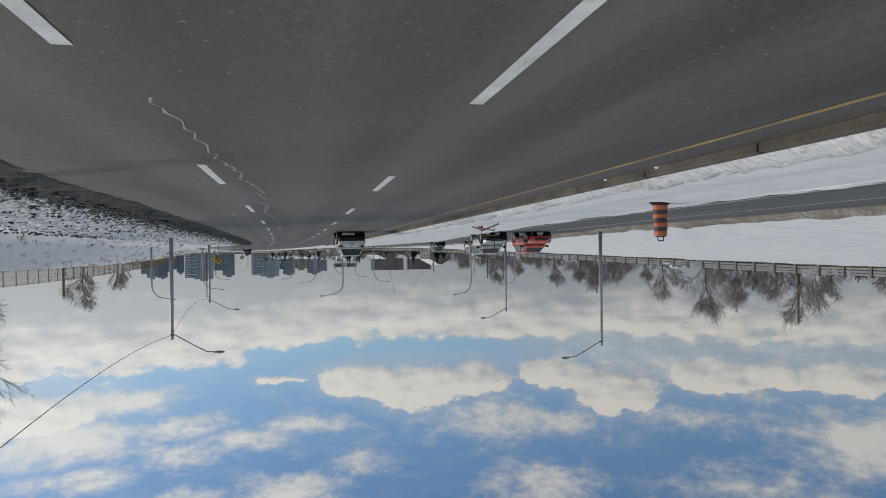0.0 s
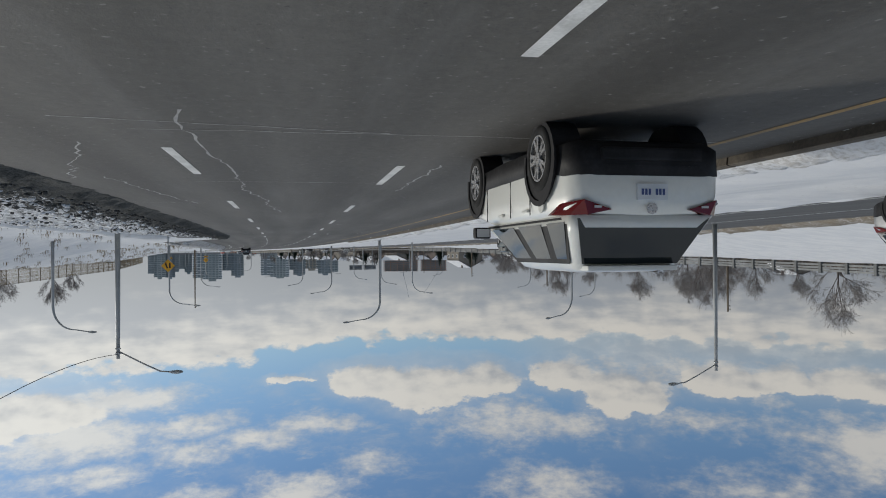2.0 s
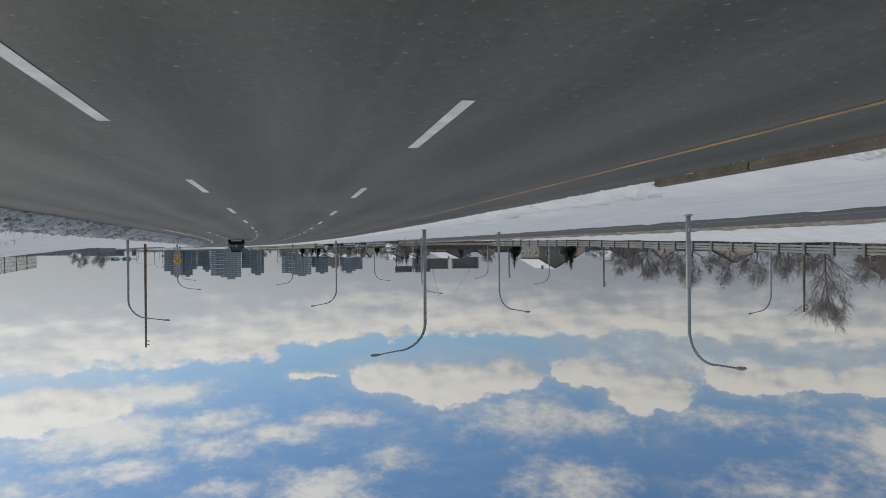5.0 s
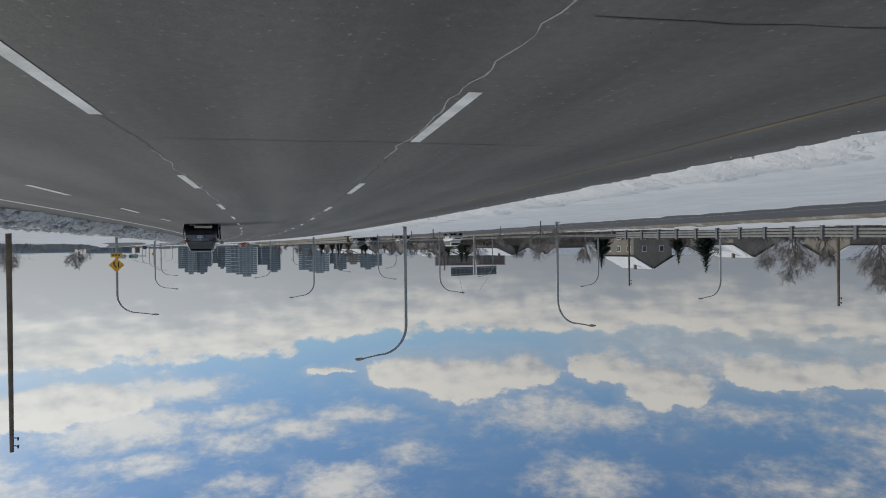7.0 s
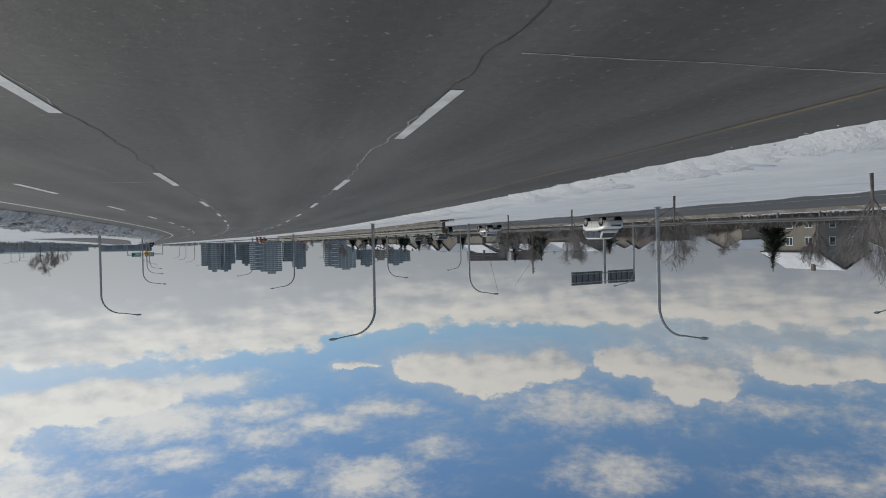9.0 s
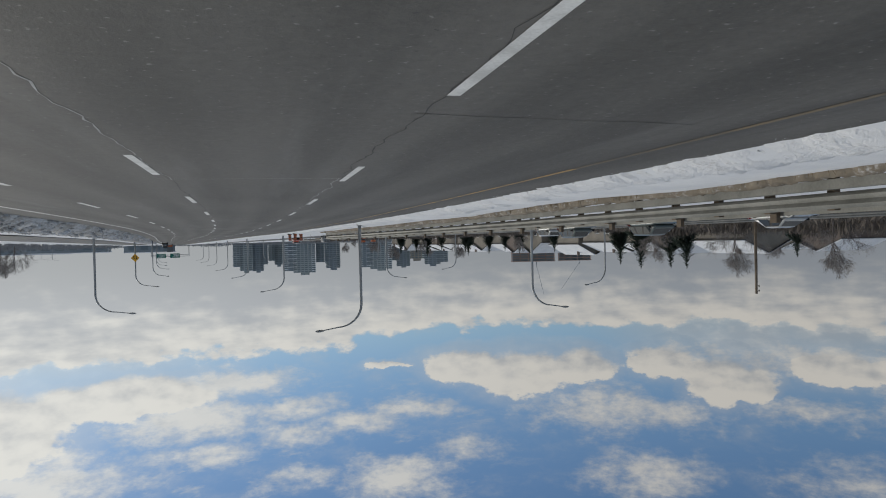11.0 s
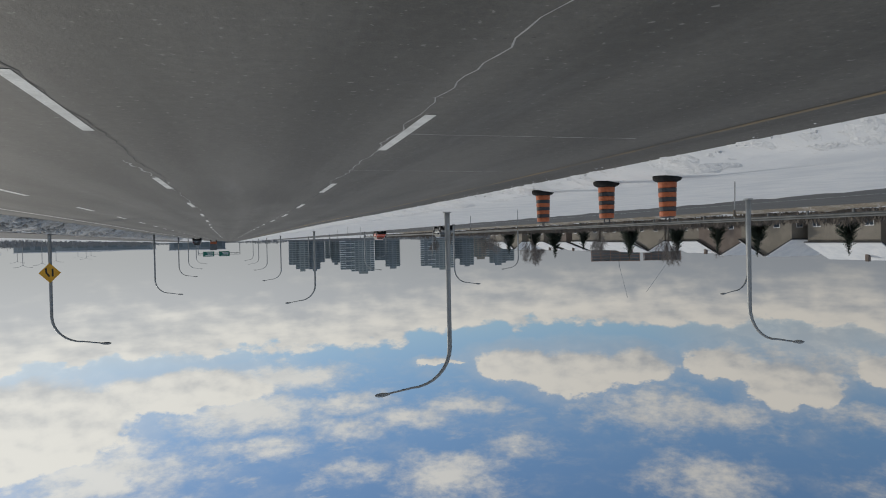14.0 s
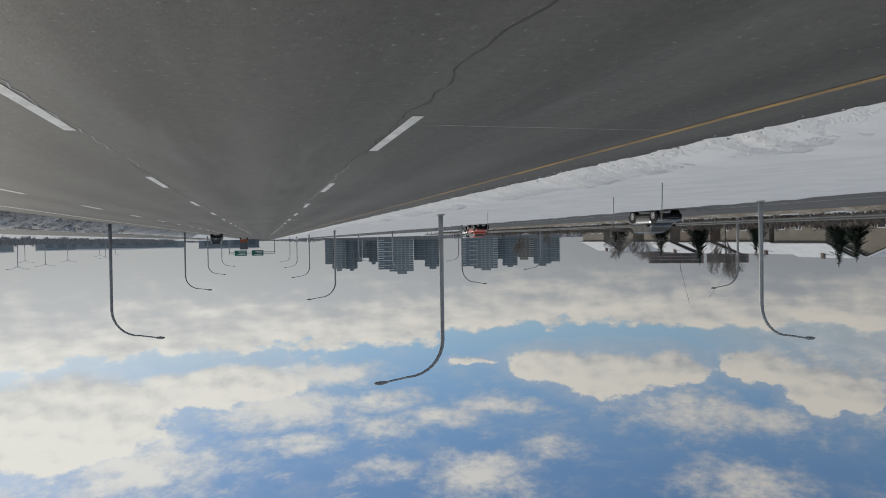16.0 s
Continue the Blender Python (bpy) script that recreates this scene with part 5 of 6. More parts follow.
def car(m, label, body_paint, L=4.6, W=1.84, H=1.68, wb=2.7, r=0.36, tail="suv", clad=True, group="vehicles on the highway"):
    e = thing("car", m, label, "car", group)
    hw = W / 2
    belt = H * (0.65 if tail == "suv" and W < 1.75 else 0.62)
    y0, y1 = -L / 2, L / 2
    hood = belt * 0.93
    sill = 0.30
    # lower body: sections from tail to nose
    secs = [(y0, 0.72, 0.46, belt - 0.16), (y0 + 0.06, 0.86, 0.36, belt - 0.06), (y0 + 0.25, 0.95, sill, belt), (y0 + 0.9, 1.0, sill - 0.03, belt), (0.0, 1.0, sill - 0.05, belt - 0.01),
            (y1 - 1.45, 1.0, sill - 0.03, belt - 0.02), (y1 - 1.1, 0.99, sill - 0.02, hood), (y1 - 0.5, 0.95, sill - 0.02, hood - 0.09), (y1 - 0.16, 0.86, sill, hood - 0.18), (y1, 0.66, 0.36, hood - 0.30)]
    if tail == "sedan":
        secs[0] = (y0, 0.74, 0.46, belt - 0.12)
    prof = [(0.0, 0.0), (0.80, 0.0), (0.94, 0.06), (0.985, 0.2), (1.0, 0.45), (0.995, 0.68), (0.965, 0.88), (0.90, 0.97), (0.72, 1.0), (0.0, 1.03)]
    rings = []
    for y, k, zb, zt in secs:
        right = [(hw * k * px, y, zb + (zt - zb) * pz) for px, pz in prof]
        rings.append(right + [(-x, yy, z) for x, yy, z in right[-2:0:-1]])
    bm = bmesh.new()
    rings_loft(bm, rings)
    body = part("body", bm, body_paint, e, smooth=True)
    # cabin
    if tail == "suv":
        yb0, yt0, yb1, yt1 = y0 + 0.10, y0 + 0.52, y1 - 1.02, y1 - 1.95
    elif tail == "van":
        yb0, yt0, yb1, yt1 = y0 + 0.06, y0 + 0.22, y1 - 0.75, y1 - 1.6
    else:
        yb0, yt0, yb1, yt1 = y0 + 0.55, y0 + 1.35, y1 - 1.15, y1 - 2.05
    zb, zt = belt - 0.03, H
    hb, ht = hw * 0.915, hw * 0.675

    def cab(f):
        z = zb + (zt - zb) * f
        g = min(1.0, f / 0.9)
        return hb + (ht - hb) * g, yb0 + (yt0 - yb0) * g, yb1 + (yt1 - yb1) * g, z
    rings = []
    for f in (0.0, 0.3, 0.6, 0.82, 0.93, 0.985, 1.0):
        hx, a, b, z = cab(f)
        if f > 0.9:
            k = (f - 0.9) / 0.1
            hx, a, b = hx - 0.16 * k * k, a + 0.22 * k * k, b - 0.3 * k * k
        rings.append(rounded_ring(hx, a, b, z, 0.13))
    bm = bmesh.new()
    rings_loft(bm, rings)
    part("cabin", bm, body_paint, e, smooth=True)
    # side windows
    f0, f1 = 0.10, 0.80
    hx0, a0, b0_, z0 = cab(f0)
    hx1, a1, b1_, z1 = cab(f1)
    cuts = [(0.03, 0.235), (0.26, 0.56), (0.585, 0.93)] if tail != "sedan" else [(0.10, 0.46), (0.49, 0.92)]
    for sgn in (1, -1):
        bm = bmesh.new()
        c0, c1 = cuts[0][0] - 0.012, cuts[-1][1] + 0.015
        pa = [(sgn * (hx0 + 0.001), a0 + (b0_ - a0) * c0 + 0.08, z0 - 0.02), (sgn * (hx0 + 0.001), a0 + (b0_ - a0) * c1, z0 - 0.02),
              (sgn * (hx1 + 0.003), a1 + (b1_ - a1) * c1, z1 + 0.02), (sgn * (hx1 + 0.003), a1 + (b1_ - a1) * c0 + 0.08, z1 + 0.02)]
        quad_plate(bm, pa if sgn > 0 else pa[::-1], 0.005, (sgn, 0, 0.25))
        part("window_surround", bm, M_DARK, e)
        for c0, c1 in cuts:
            bm = bmesh.new()
            pa = [(sgn * (hx0 + 0.006), a0 + (b0_ - a0) * c0 + 0.10, z0), (sgn * (hx0 + 0.006), a0 + (b0_ - a0) * c1 - 0.02, z0),
                  (sgn * (hx1 + 0.008), a1 + (b1_ - a1) * c1 - 0.02, z1), (sgn * (hx1 + 0.008), a1 + (b1_ - a1) * c0 + 0.12, z1)]
            quad_plate(bm, pa if sgn > 0 else pa[::-1], 0.006, (sgn, 0, 0.25))
            part("side_window", bm, M_GLASS, e)
        bm = bmesh.new()
        box(bm, (-0.008, a0 + 0.25, -0.012), (0.008, b0_ - 0.1, 0.012), 0.0, Matrix.Translation((sgn * (hx0 + 0.012), 0, z0 - 0.035)))
        part("belt_moulding", bm, M_DARK, e)
    # rear and front screens
    for name, yy0, yy1, sg in (("rear_window", a0, a1, -1), ("windscreen", b0_, b1_, 1)):
        bm = bmesh.new()
        ins = 0.09 if sg > 0 or tail == "sedan" else 0.05
        pa = [(-hx0 + ins, yy0 + sg * 0.008, z0 - 0.03), (hx0 - ins, yy0 + sg * 0.008, z0 - 0.03), (hx1 - ins - 0.02, yy1 + sg * 0.012, z1 + 0.02), (-hx1 + ins + 0.02, yy1 + sg * 0.012, z1 + 0.02)]
        quad_plate(bm, pa if sg < 0 else pa[::-1], 0.006, (0, sg, 0.5))
        part(name, bm, M_GLASS, e)
    if tail == "suv":
        bm = bmesh.new()
        hx, a, b, z = cab(0.9)
        box(bm, (-hx + 0.08, a - 0.14, z - 0.02), (hx - 0.08, a + 0.12, z + 0.035), 0.015)
        part("roof_spoiler", bm, body_paint, e)
    # lower cladding and bumpers
    if clad:
        rings = []
        for y, k, zb_, zt_ in secs:
            top = sill + 0.20 if abs(y) < L / 2 - 0.3 else sill + 0.30
            kk = hw * k + 0.008
            dy = -0.012 if y < 0 else 0.012
            rr = [(0, y + dy, zb_ - 0.06), (kk * 0.85, y + dy, zb_ - 0.06), (kk * 0.985, y + dy, zb_ - 0.01), (kk, y + dy, top), (kk * 0.9, y + dy, top + 0.012), (0, y + dy, top + 0.012)]
            rings.append(rr + [(-x, yy, z) for x, yy, z in rr[-2:0:-1]])
        bm = bmesh.new()
        rings_loft(bm, rings)
        part("lower_cladding", bm, M_DARK, e, "black plastic lower cladding", smooth=True)
    # wheels and arches
    ya, yf = -wb / 2 - 0.03, wb / 2 - 0.03
    for yy in (ya, yf):
        for sgn in (1, -1):
            bm = bmesh.new()
            tube(bm, [(sgn * (hw - 0.3), yy, r + 0.03), (sgn * (hw + 0.004), yy, r + 0.03)], r + 0.075, 24)
            part("wheel_arch", bm, M_DARK, e)
            wheel(e, sgn * (hw - 0.085), yy, r, 0.225, sgn)
            bm = bmesh.new()
            for k in range(12):
                t0, t1 = radians(-12 + 204 * k / 12), radians(-12 + 204 * (k + 1) / 12)
                q = [(sgn * (hw + 0.005), yy + rr * math.cos(t), r + 0.03 + rr * math.sin(t)) for rr, t in ((r + 0.065, t0), (r + 0.125, t0), (r + 0.125, t1), (r + 0.065, t1))]
                quad_plate(bm, q, 0.016, (sgn, 0, 0))
            part("arch_trim", bm, M_DARK if clad else body_paint, e)
    # lamps
    for sgn in (1, -1):
        bm = bmesh.new()
        zl = belt - 0.10
        pts = [(sgn * hw * 0.46, y0 + 0.035, zl + 0.02), (sgn * hw * 0.80, y0 + 0.02, zl - 0.075), (sgn * hw * 0.955, y0 + 0.2, zl - 0.05), (sgn * hw * 0.967, y0 + 0.52, zl + 0.05), (sgn * hw * 0.90, y0 + 0.2, zl + 0.07), (sgn * hw * 0.74, y0 + 0.055, zl + 0.07)]
        q = [Vector(p) for p in pts]
        inner = [v + Vector((0, 0.12, 0)) for v in q]
        outer = [v + Vector((sgn * 0.014, -0.03, 0)) for v in q]
        rings_loft(bm, [inner, outer])
        tl = part("tail_lamp", bm, M_RED, e, "red wrap-round tail lamp")
        bm = bmesh.new()
        box(bm, (-0.035, -0.02, -0.012), (0.035, 0.0, 0.012), 0.003, Matrix.Translation((sgn * hw * 0.66, y0 - 0.012, zl - 0.005)))
        part("reversing_lens", bm, M_LAMP, tl)
        bm = bmesh.new()
        zh = hood - 0.25
        q = [Vector(p) for p in ((sgn * hw * 0.45, y1 - 0.06, zh - 0.02), (sgn * hw * 0.80, y1 - 0.17, zh - 0.03), (sgn * hw * 0.93, y1 - 0.45, zh + 0.04), (sgn * hw * 0.90, y1 - 0.5, zh + 0.10), (sgn * hw * 0.75, y1 - 0.2, zh + 0.075))]
        rings_loft(bm, [[v + Vector((0, -0.10, 0)) for v in q], [v + Vector((sgn * 0.014, 0.03, 0)) for v in q]])
        part("headlamp", bm, M_LAMP, e, "clear headlamp")
        # mirrors and handles
        bm = bmesh.new()
        box(bm, (-0.11, -0.07, -0.075), (0.11, 0.07, 0.075), 0.03, Matrix.Translation((sgn * (hw + 0.09), yb1 - 0.42, belt + 0.07)))
        mi = part("door_mirror", bm, M_DARK, e)
        bm = bmesh.new()
        box(bm, (-0.085, -0.006, -0.055), (0.085, 0.0, 0.055), 0.0, Matrix.Translation((sgn * (hw + 0.09), yb1 - 0.493, belt + 0.07)))
        part("mirror_glass", bm, M_LAMP, mi)
        for yy in (0.12, -0.85):
            bm = bmesh.new()
            box(bm, (-0.012, -0.10, -0.015), (0.02, 0.10, 0.015), 0.006, Matrix.Translation((sgn * (hw * 0.985), yy, belt - 0.13)))
            part("door_handle", bm, body_paint, e)
        for yy in (0.75, -0.30, -1.02):
            bm = bmesh.new()
            box(bm, (-0.004, -0.006, 0.42), (0.004, 0.006, belt - 0.08), 0.0, Matrix.Translation((sgn * hw * 0.998, yy, 0)))
            part("door_gap", bm, M_DARK, e)
    if tail == "suv":
        bm = bmesh.new()
        tube(bm, [(hw * 0.985, y0 + 0.78, belt - 0.17), (hw * 0.999, y0 + 0.78, belt - 0.17)], 0.085, 16)
        part("fuel_flap", bm, body_paint, e)
        if clad:
            bm = bmesh.new()
            box(bm, (-hw * 0.62, y0 - 0.05, 0.34), (hw * 0.62, y0 + 0.05, 0.47), 0.03)
            part("bumper_step", bm, M_DARK, e, "black plastic rear bumper step")
    # plate, badge, tailgate seams
    bm = bmesh.new()
    box(bm, (-0.16, -0.012, -0.08), (0.16, 0.03, 0.08), 0.004, Matrix.Translation((0, y0 - 0.02, belt - 0.25)))
    pl = part("number_plate", bm, M_PLATE, e, "pale number plate with a row of blue bars")
    for k in range(7):
        if k == 3:
            continue
        bm = bmesh.new()
        box(bm, (-0.126 + k * 0.037, y0 - 0.036, belt - 0.28), (-0.102 + k * 0.037, y0 - 0.0325, belt - 0.22))
        part("plate_bar", bm, M_BAR, pl)
    bm = bmesh.new()
    tube(bm, [(0, y0 + 0.0, belt - 0.09), (0, y0 - 0.022, belt - 0.09)], 0.055, 16)
    part("badge", bm, M_RIM, e, "round chrome badge")
    bm = bmesh.new()
    box(bm, (-hw * 0.6, y0 - 0.014, 0.50), (hw * 0.6, y0 + 0.05, 0.515))
    part("tailgate_seam", bm, M_DARK, e)
    # grille
    bm = bmesh.new()
    box(bm, (-0.5, y1 - 0.06, hood - 0.42), (0.5, y1 + 0.02, hood - 0.27), 0.02)
    gr = part("grille", bm, M_DARK, e)
    bm = bmesh.new()
    box(bm, (-0.46, y1 + 0.022, hood - 0.352), (0.46, y1 + 0.034, hood - 0.338))
    part("grille_bar", bm, M_RIM, gr)
    return e


white = car(stand(46.38, -3.36, 0.003), "pearl white SUV with black lower cladding driving in the inner lane", P_WHITE, 4.3, 1.72, 1.57, 2.66, 0.355)
car(stand(195.9, 4.15, 0.003), "dusty dark grey hatchback seen from behind in the outer lane", P_DARK, 4.5, 1.84, 1.58)
car(stand(485, 7.8, 0.003), "black SUV far ahead in the outer lane", P_DARK, 4.6, 1.85, 1.7)
car(stand(49.6, -13.9, 0.003, 180), "silver crossover driving towards the viewer beyond the median", P_SILVER, 4.5, 1.82, 1.6)
car(stand(49.4, -17.2, 0.003, 180), "bright red compact car driving towards the viewer", P_RED, 4.3, 1.78, 1.58, clad=False)
for s, o, pnt, lab, tl, h in ((117.5, -26.4, P_GREEN, "dark green-grey SUV in the oncoming lanes", "suv", 1.7), (109.5, -30.2, P_WHITE, "white and dark SUV in the oncoming lanes", "suv", 1.68),
                              (252.5, -30.2, P_WHITE, "white van in the oncoming lanes", "van", 1.95), (286, -26.6, P_GREEN, "dark SUV in the oncoming lanes", "suv", 1.72),
                              (279, -30.5, P_SILVER, "silver car in the oncoming lanes", "sedan", 1.45), (297.5, -27.2, P_GREEN, "dark green SUV in the oncoming lanes", "suv", 1.75),
                              (309, -31.0, P_SILVER, "silver and blue compact car in the oncoming lanes", "suv", 1.55), (403.0, -26.6, P_DARK, "dark grey hatchback in the oncoming lanes", "suv", 1.55),
                              (446, -27.0, P_RED, "red car far off in the oncoming lanes", "suv", 1.6), (462, -30.5, P_SILVER, "silver SUV far off in the oncoming lanes", "suv", 1.7)):
    car(stand(s, o, lerp(s, OPP_Z) + 0.004, 180), lab, pnt, 4.5, 1.83, h, tail=tl, clad=tl == "suv")


def truck(m):
    """A box truck far ahead."""
    e = thing("truck", m, "grey box truck with an orange rear far ahead", "truck")
    bm = bmesh.new()
    box(bm, (-1.25, -4.0, 0.9), (1.25, 3.0, 3.9), 0.04)
    part("cargo_box", bm, M_SIGNB, e)
    bm = bmesh.new()
    box(bm, (-1.1, 3.1, 0.5), (1.1, 4.9, 2.8), 0.15)
    part("cab", bm, M_TRIM, e)
    bm = bmesh.new()
    box(bm, (-1.15, -4.06, 0.6), (1.15, -4.01, 1.5), 0.01)
    part("rear_panel", bm, M_ORANGE, e)
    for y in (-2.6, 3.6):
        for x in (-1.05, 1.05):
            wheel(e, x, y, 0.48, 0.28, 1 if x > 0 else -1)
    return e


truck(stand(600, 6.4, 0.005))


# ---- trees ----
def bare_tree(seed, height, spread):
    """Trunk with limbs as one mesh, fine twigs as another; limbs rise and arch outwards to a rounded crown."""
    rg = random.Random(seed)
    trunk, tv, tf = bmesh.new(), [], []

    def twig(p, d, length, rad, level):
        """A thin curved blade that forks into finer ones."""
        side = d.cross(Vector((rg.uniform(-1, 1), rg.uniform(-1, 1), rg.uniform(-1, 1)))).normalized() * rad
        bend = Vector((rg.uniform(-0.2, 0.2), rg.uniform(-0.2, 0.2), rg.uniform(0.0, 0.25)))
        mid, tip = p + d * length * 0.5, p + d * length + bend * length * 0.5
        b = len(tv)
        tv.extend([tuple(p - side), tuple(p + side), tuple(mid + side * 0.7), tuple(mid - side * 0.7), tuple(tip)])
        tf.extend([(b, b + 1, b + 2, b + 3), (b + 3, b + 2, b + 4)])
        if level == 0:
            return
        for k in range((0, 4, 5)[level]):
            f = rg.uniform(0.2, 0.95)
            q = p.lerp(mid, f * 2) if f < 0.5 else mid.lerp(tip, f * 2 - 1)
            nd = (d + Vector((rg.uniform(-1, 1), rg.uniform(-1, 1), rg.uniform(-0.5, 0.9))) * 0.75).normalized()
            twig(q, nd, length * rg.uniform(0.4, 0.65), rad * 0.75, level - 1)

    def limb(p, d, length, rad, level):
        n = (5, 6, 4)[level]
        pts, rr = [p], [rad]
        q, dd = p.copy(), d.copy()
        for k in range(n):
            dd = (dd + Vector((rg.uniform(-1, 1), rg.uniform(-1, 1), rg.uniform(-0.4, 0.9))) * (0.04, 0.10, 0.16)[level]).normalized()
            q = q + dd * length / n
            pts.append(q.copy())
            rr.append(rad * (1 - 0.75 * (k + 1) / n))
        tube(trunk, pts, rr, (8, 5, 3)[level], level < 1)
        for k in range((9, 9, 12)[level]):
            f = rg.uniform((0.3, 0.25, 0.15)[level], 1.0)
            i = min(int(f * n), n - 1)
            base = pts[i].lerp(pts[i + 1], f * n - i)
            a = 2.4 * k + rg.uniform(-0.5, 0.5)
            tilt = (rg.uniform(0.45, 1.15) * (1.35 - 0.75 * f), rg.uniform(0.45, 0.85), rg.uniform(0.4, 0.8))[level] * spread
            ax = (pts[i + 1] - pts[i]).normalized()
            o = ax.orthogonal().normalized()
            side = (o * math.cos(a) + ax.cross(o) * math.sin(a)).normalized()
            nd = (ax * math.cos(tilt) + side * math.sin(tilt) + Vector((0, 0, 0.12))).normalized()
            if level == 0:
                limb(base, nd, height * rg.uniform(0.42, 0.56) * (1.25 - 0.5 * f), height * 0.0068, 1)
            elif level == 1:
                limb(base, nd, height * rg.uniform(0.16, 0.26) * (1.2 - 0.5 * f), height * 0.0028, 2)
            else:
                twig(base, nd, height * rg.uniform(0.07, 0.12), height * 0.0013, 2 if k % 2 else 1)

    limb(Vector((0, 0, -0.3)), Vector((rg.uniform(-0.04, 0.04), rg.uniform(-0.04, 0.04), 1)), height * 0.6, height * 0.02, 0)
    return trunk, tv, tf


def tree_kind(seed, height, spread, label):
    e = thing("tree", pose(0, 0, -50), label, "tree", "bare winter trees")
    a, tv, tf = bare_tree(seed, height, spread)
    part("trunk", a, M_BARK, e, smooth=True)
    tagged(sheet("crown", tv, tf, M_TWIG, e), "bare grey-brown branches and twigs")
    return e


KINDS = [tree_kind(11, 9.5, 1.0, "broad bare winter tree with a fine grey-brown crown"), tree_kind(23, 8.0, 0.7, "slender bare winter tree with upright branches"),
         tree_kind(37, 10.5, 1.1, "large bare winter tree with spreading twigs"), tree_kind(41, 6.5, 0.9, "small bare winter tree on snow")]
used = [False] * len(KINDS)


def plant(k, s, o, size=1.0, turn=0.0):
    z = ground_z(s, o)
    m = stand(s, o, z, turn) @ Matrix.Diagonal((size, size, size, 1))
    if not used[k]:
        used[k] = True
        KINDS[k].matrix_basis = m
        return KINDS[k]
    c = copy_thing(KINDS[k], m)
    c.scale = (size, size, size)
    return c


rt = random.Random(77)
plant(2, 47.0, 20.6, 1.12, 20)
plant(0, 52.0, 24.0, 0.9, 120)
plant(0, 104, 26.8, 0.62, 60)
plant(1, 135, 28, 0.6, 200)
for s, o, k, z in ((133, 33, 0, 0.5), (357, 31, 0, 0.62), (366, 30, 1, 0.6), (371, 29, 3, 0.7), (150, 29, 1, 0.5), (262, 31, 3, 0.6), (268, 33, 3, 0.5)):
    plant(k, s, o, z, rt.uniform(0, 360))
for s, o in ((210.9, -14.1), (219.4, -14.3), (227.7, -14.3), (236.8, -14.6), (193.5, -16.6)):
    plant(3, s, o, 0.38, 50 * s)
for s, o, z in ((195.5, -18.6, 0.2), (207.8, -19.2, 0.26)):
    plant(3, s, o, z, 40)
s = 58.0
while s < 232:
    plant(rt.choice((0, 0, 1, 2, 3)), s, rt.uniform(-78, -56), rt.uniform(0.5, 0.95), rt.uniform(0, 360))
    s += rt.uniform(2.6, 5.2)
s = 236.0
while s < 520:
    plant(rt.randrange(4), s, rt.choice((rt.uniform(-58, -50), rt.uniform(-105, -84), rt.uniform(-105, -84))), rt.uniform(0.5, 0.8), rt.uniform(0, 360))
    s += rt.uniform(6, 11)

def spruce(seed, height):
    e = thing("spruce_tree", pose(0, 0, -50), "dark green spruce with drooping snowy boughs", "tree", "spruce trees")
    rg = random.Random(seed)
    bm = bmesh.new()
    tube(bm, [(0, 0, -0.2), (0, 0, height * 0.5), (0, 0, height)], [height * 0.02, height * 0.012, 0.01], 7)
    part("trunk", bm, M_BARK, e)
    verts, faces = [], []
    z = height * 0.07
    while z < height * 0.97:
        f = z / height
        rad = height * 0.36 * (1 - f) ** 0.8 + 0.10
        tilt = rg.uniform(0, 6.28)
        for k in range(max(8, int(26 * (1 - f)) + 7)):
            a = rg.uniform(0, 2 * math.pi)
            l = rad * rg.uniform(0.45, 1.2) * (0.85 + 0.25 * math.cos(a - tilt))
            d = Vector((math.cos(a), math.sin(a), 0))
            sd = Vector((-d.y, d.x, 0))
            p0 = Vector((0, 0, z + rg.uniform(-0.2, 0.2)))
            lift = rg.uniform(-0.05, 0.22)
            for j in range(7):
                g = (j + 0.4) / 7
                c0 = p0 + d * l * g + Vector((0, 0, l * (lift * g - 0.55 * g * g)))
                for sg in (1, -1):
                    wd = l * rg.uniform(0.16, 0.32) * (1.1 - 0.5 * g)
                    tip = c0 + d * wd * rg.uniform(0.5, 1.0) + sd * sg * wd + Vector((0, 0, -rg.uniform(0.1, 0.5) * wd - 0.05))
                    b = len(verts)
                    verts.extend([tuple(c0 - d * 0.12 * l), tuple(tip), tuple(c0 + d * l * 0.16 + Vector((0, 0, -0.06)))])
                    faces.append((b, b + 1, b + 2))
        z += height * rg.uniform(0.018, 0.032)
    sheet("crown", verts, faces, M_NEEDLE, e)
    return e


sp0 = spruce(3, 7.8)
spots = [(346.5, -76.0), (341.5, -75), (352, -74), (276, -73), (262, -80), (362, -77), (384, -75), (399, -74), (409, -75), (421, -76), (433, -74), (440, -78), (452, -74), (468, -75), (482, -76), (497, -75), (328, -84), (242, -68)]
for i, (s, o) in enumerate(spots):
    k = rt.uniform(0.95, 1.1) if i < 4 else rt.uniform(0.65, 1.0)
    m = stand(s, o, ground_z(s, o) - 0.1, rt.uniform(0, 360)) @ Matrix.Diagonal((k, k, k, 1))
    if i == 0:
        sp0.matrix_basis = m
    else:
        c = copy_thing(sp0, m)
        c.scale = (k, k, k)


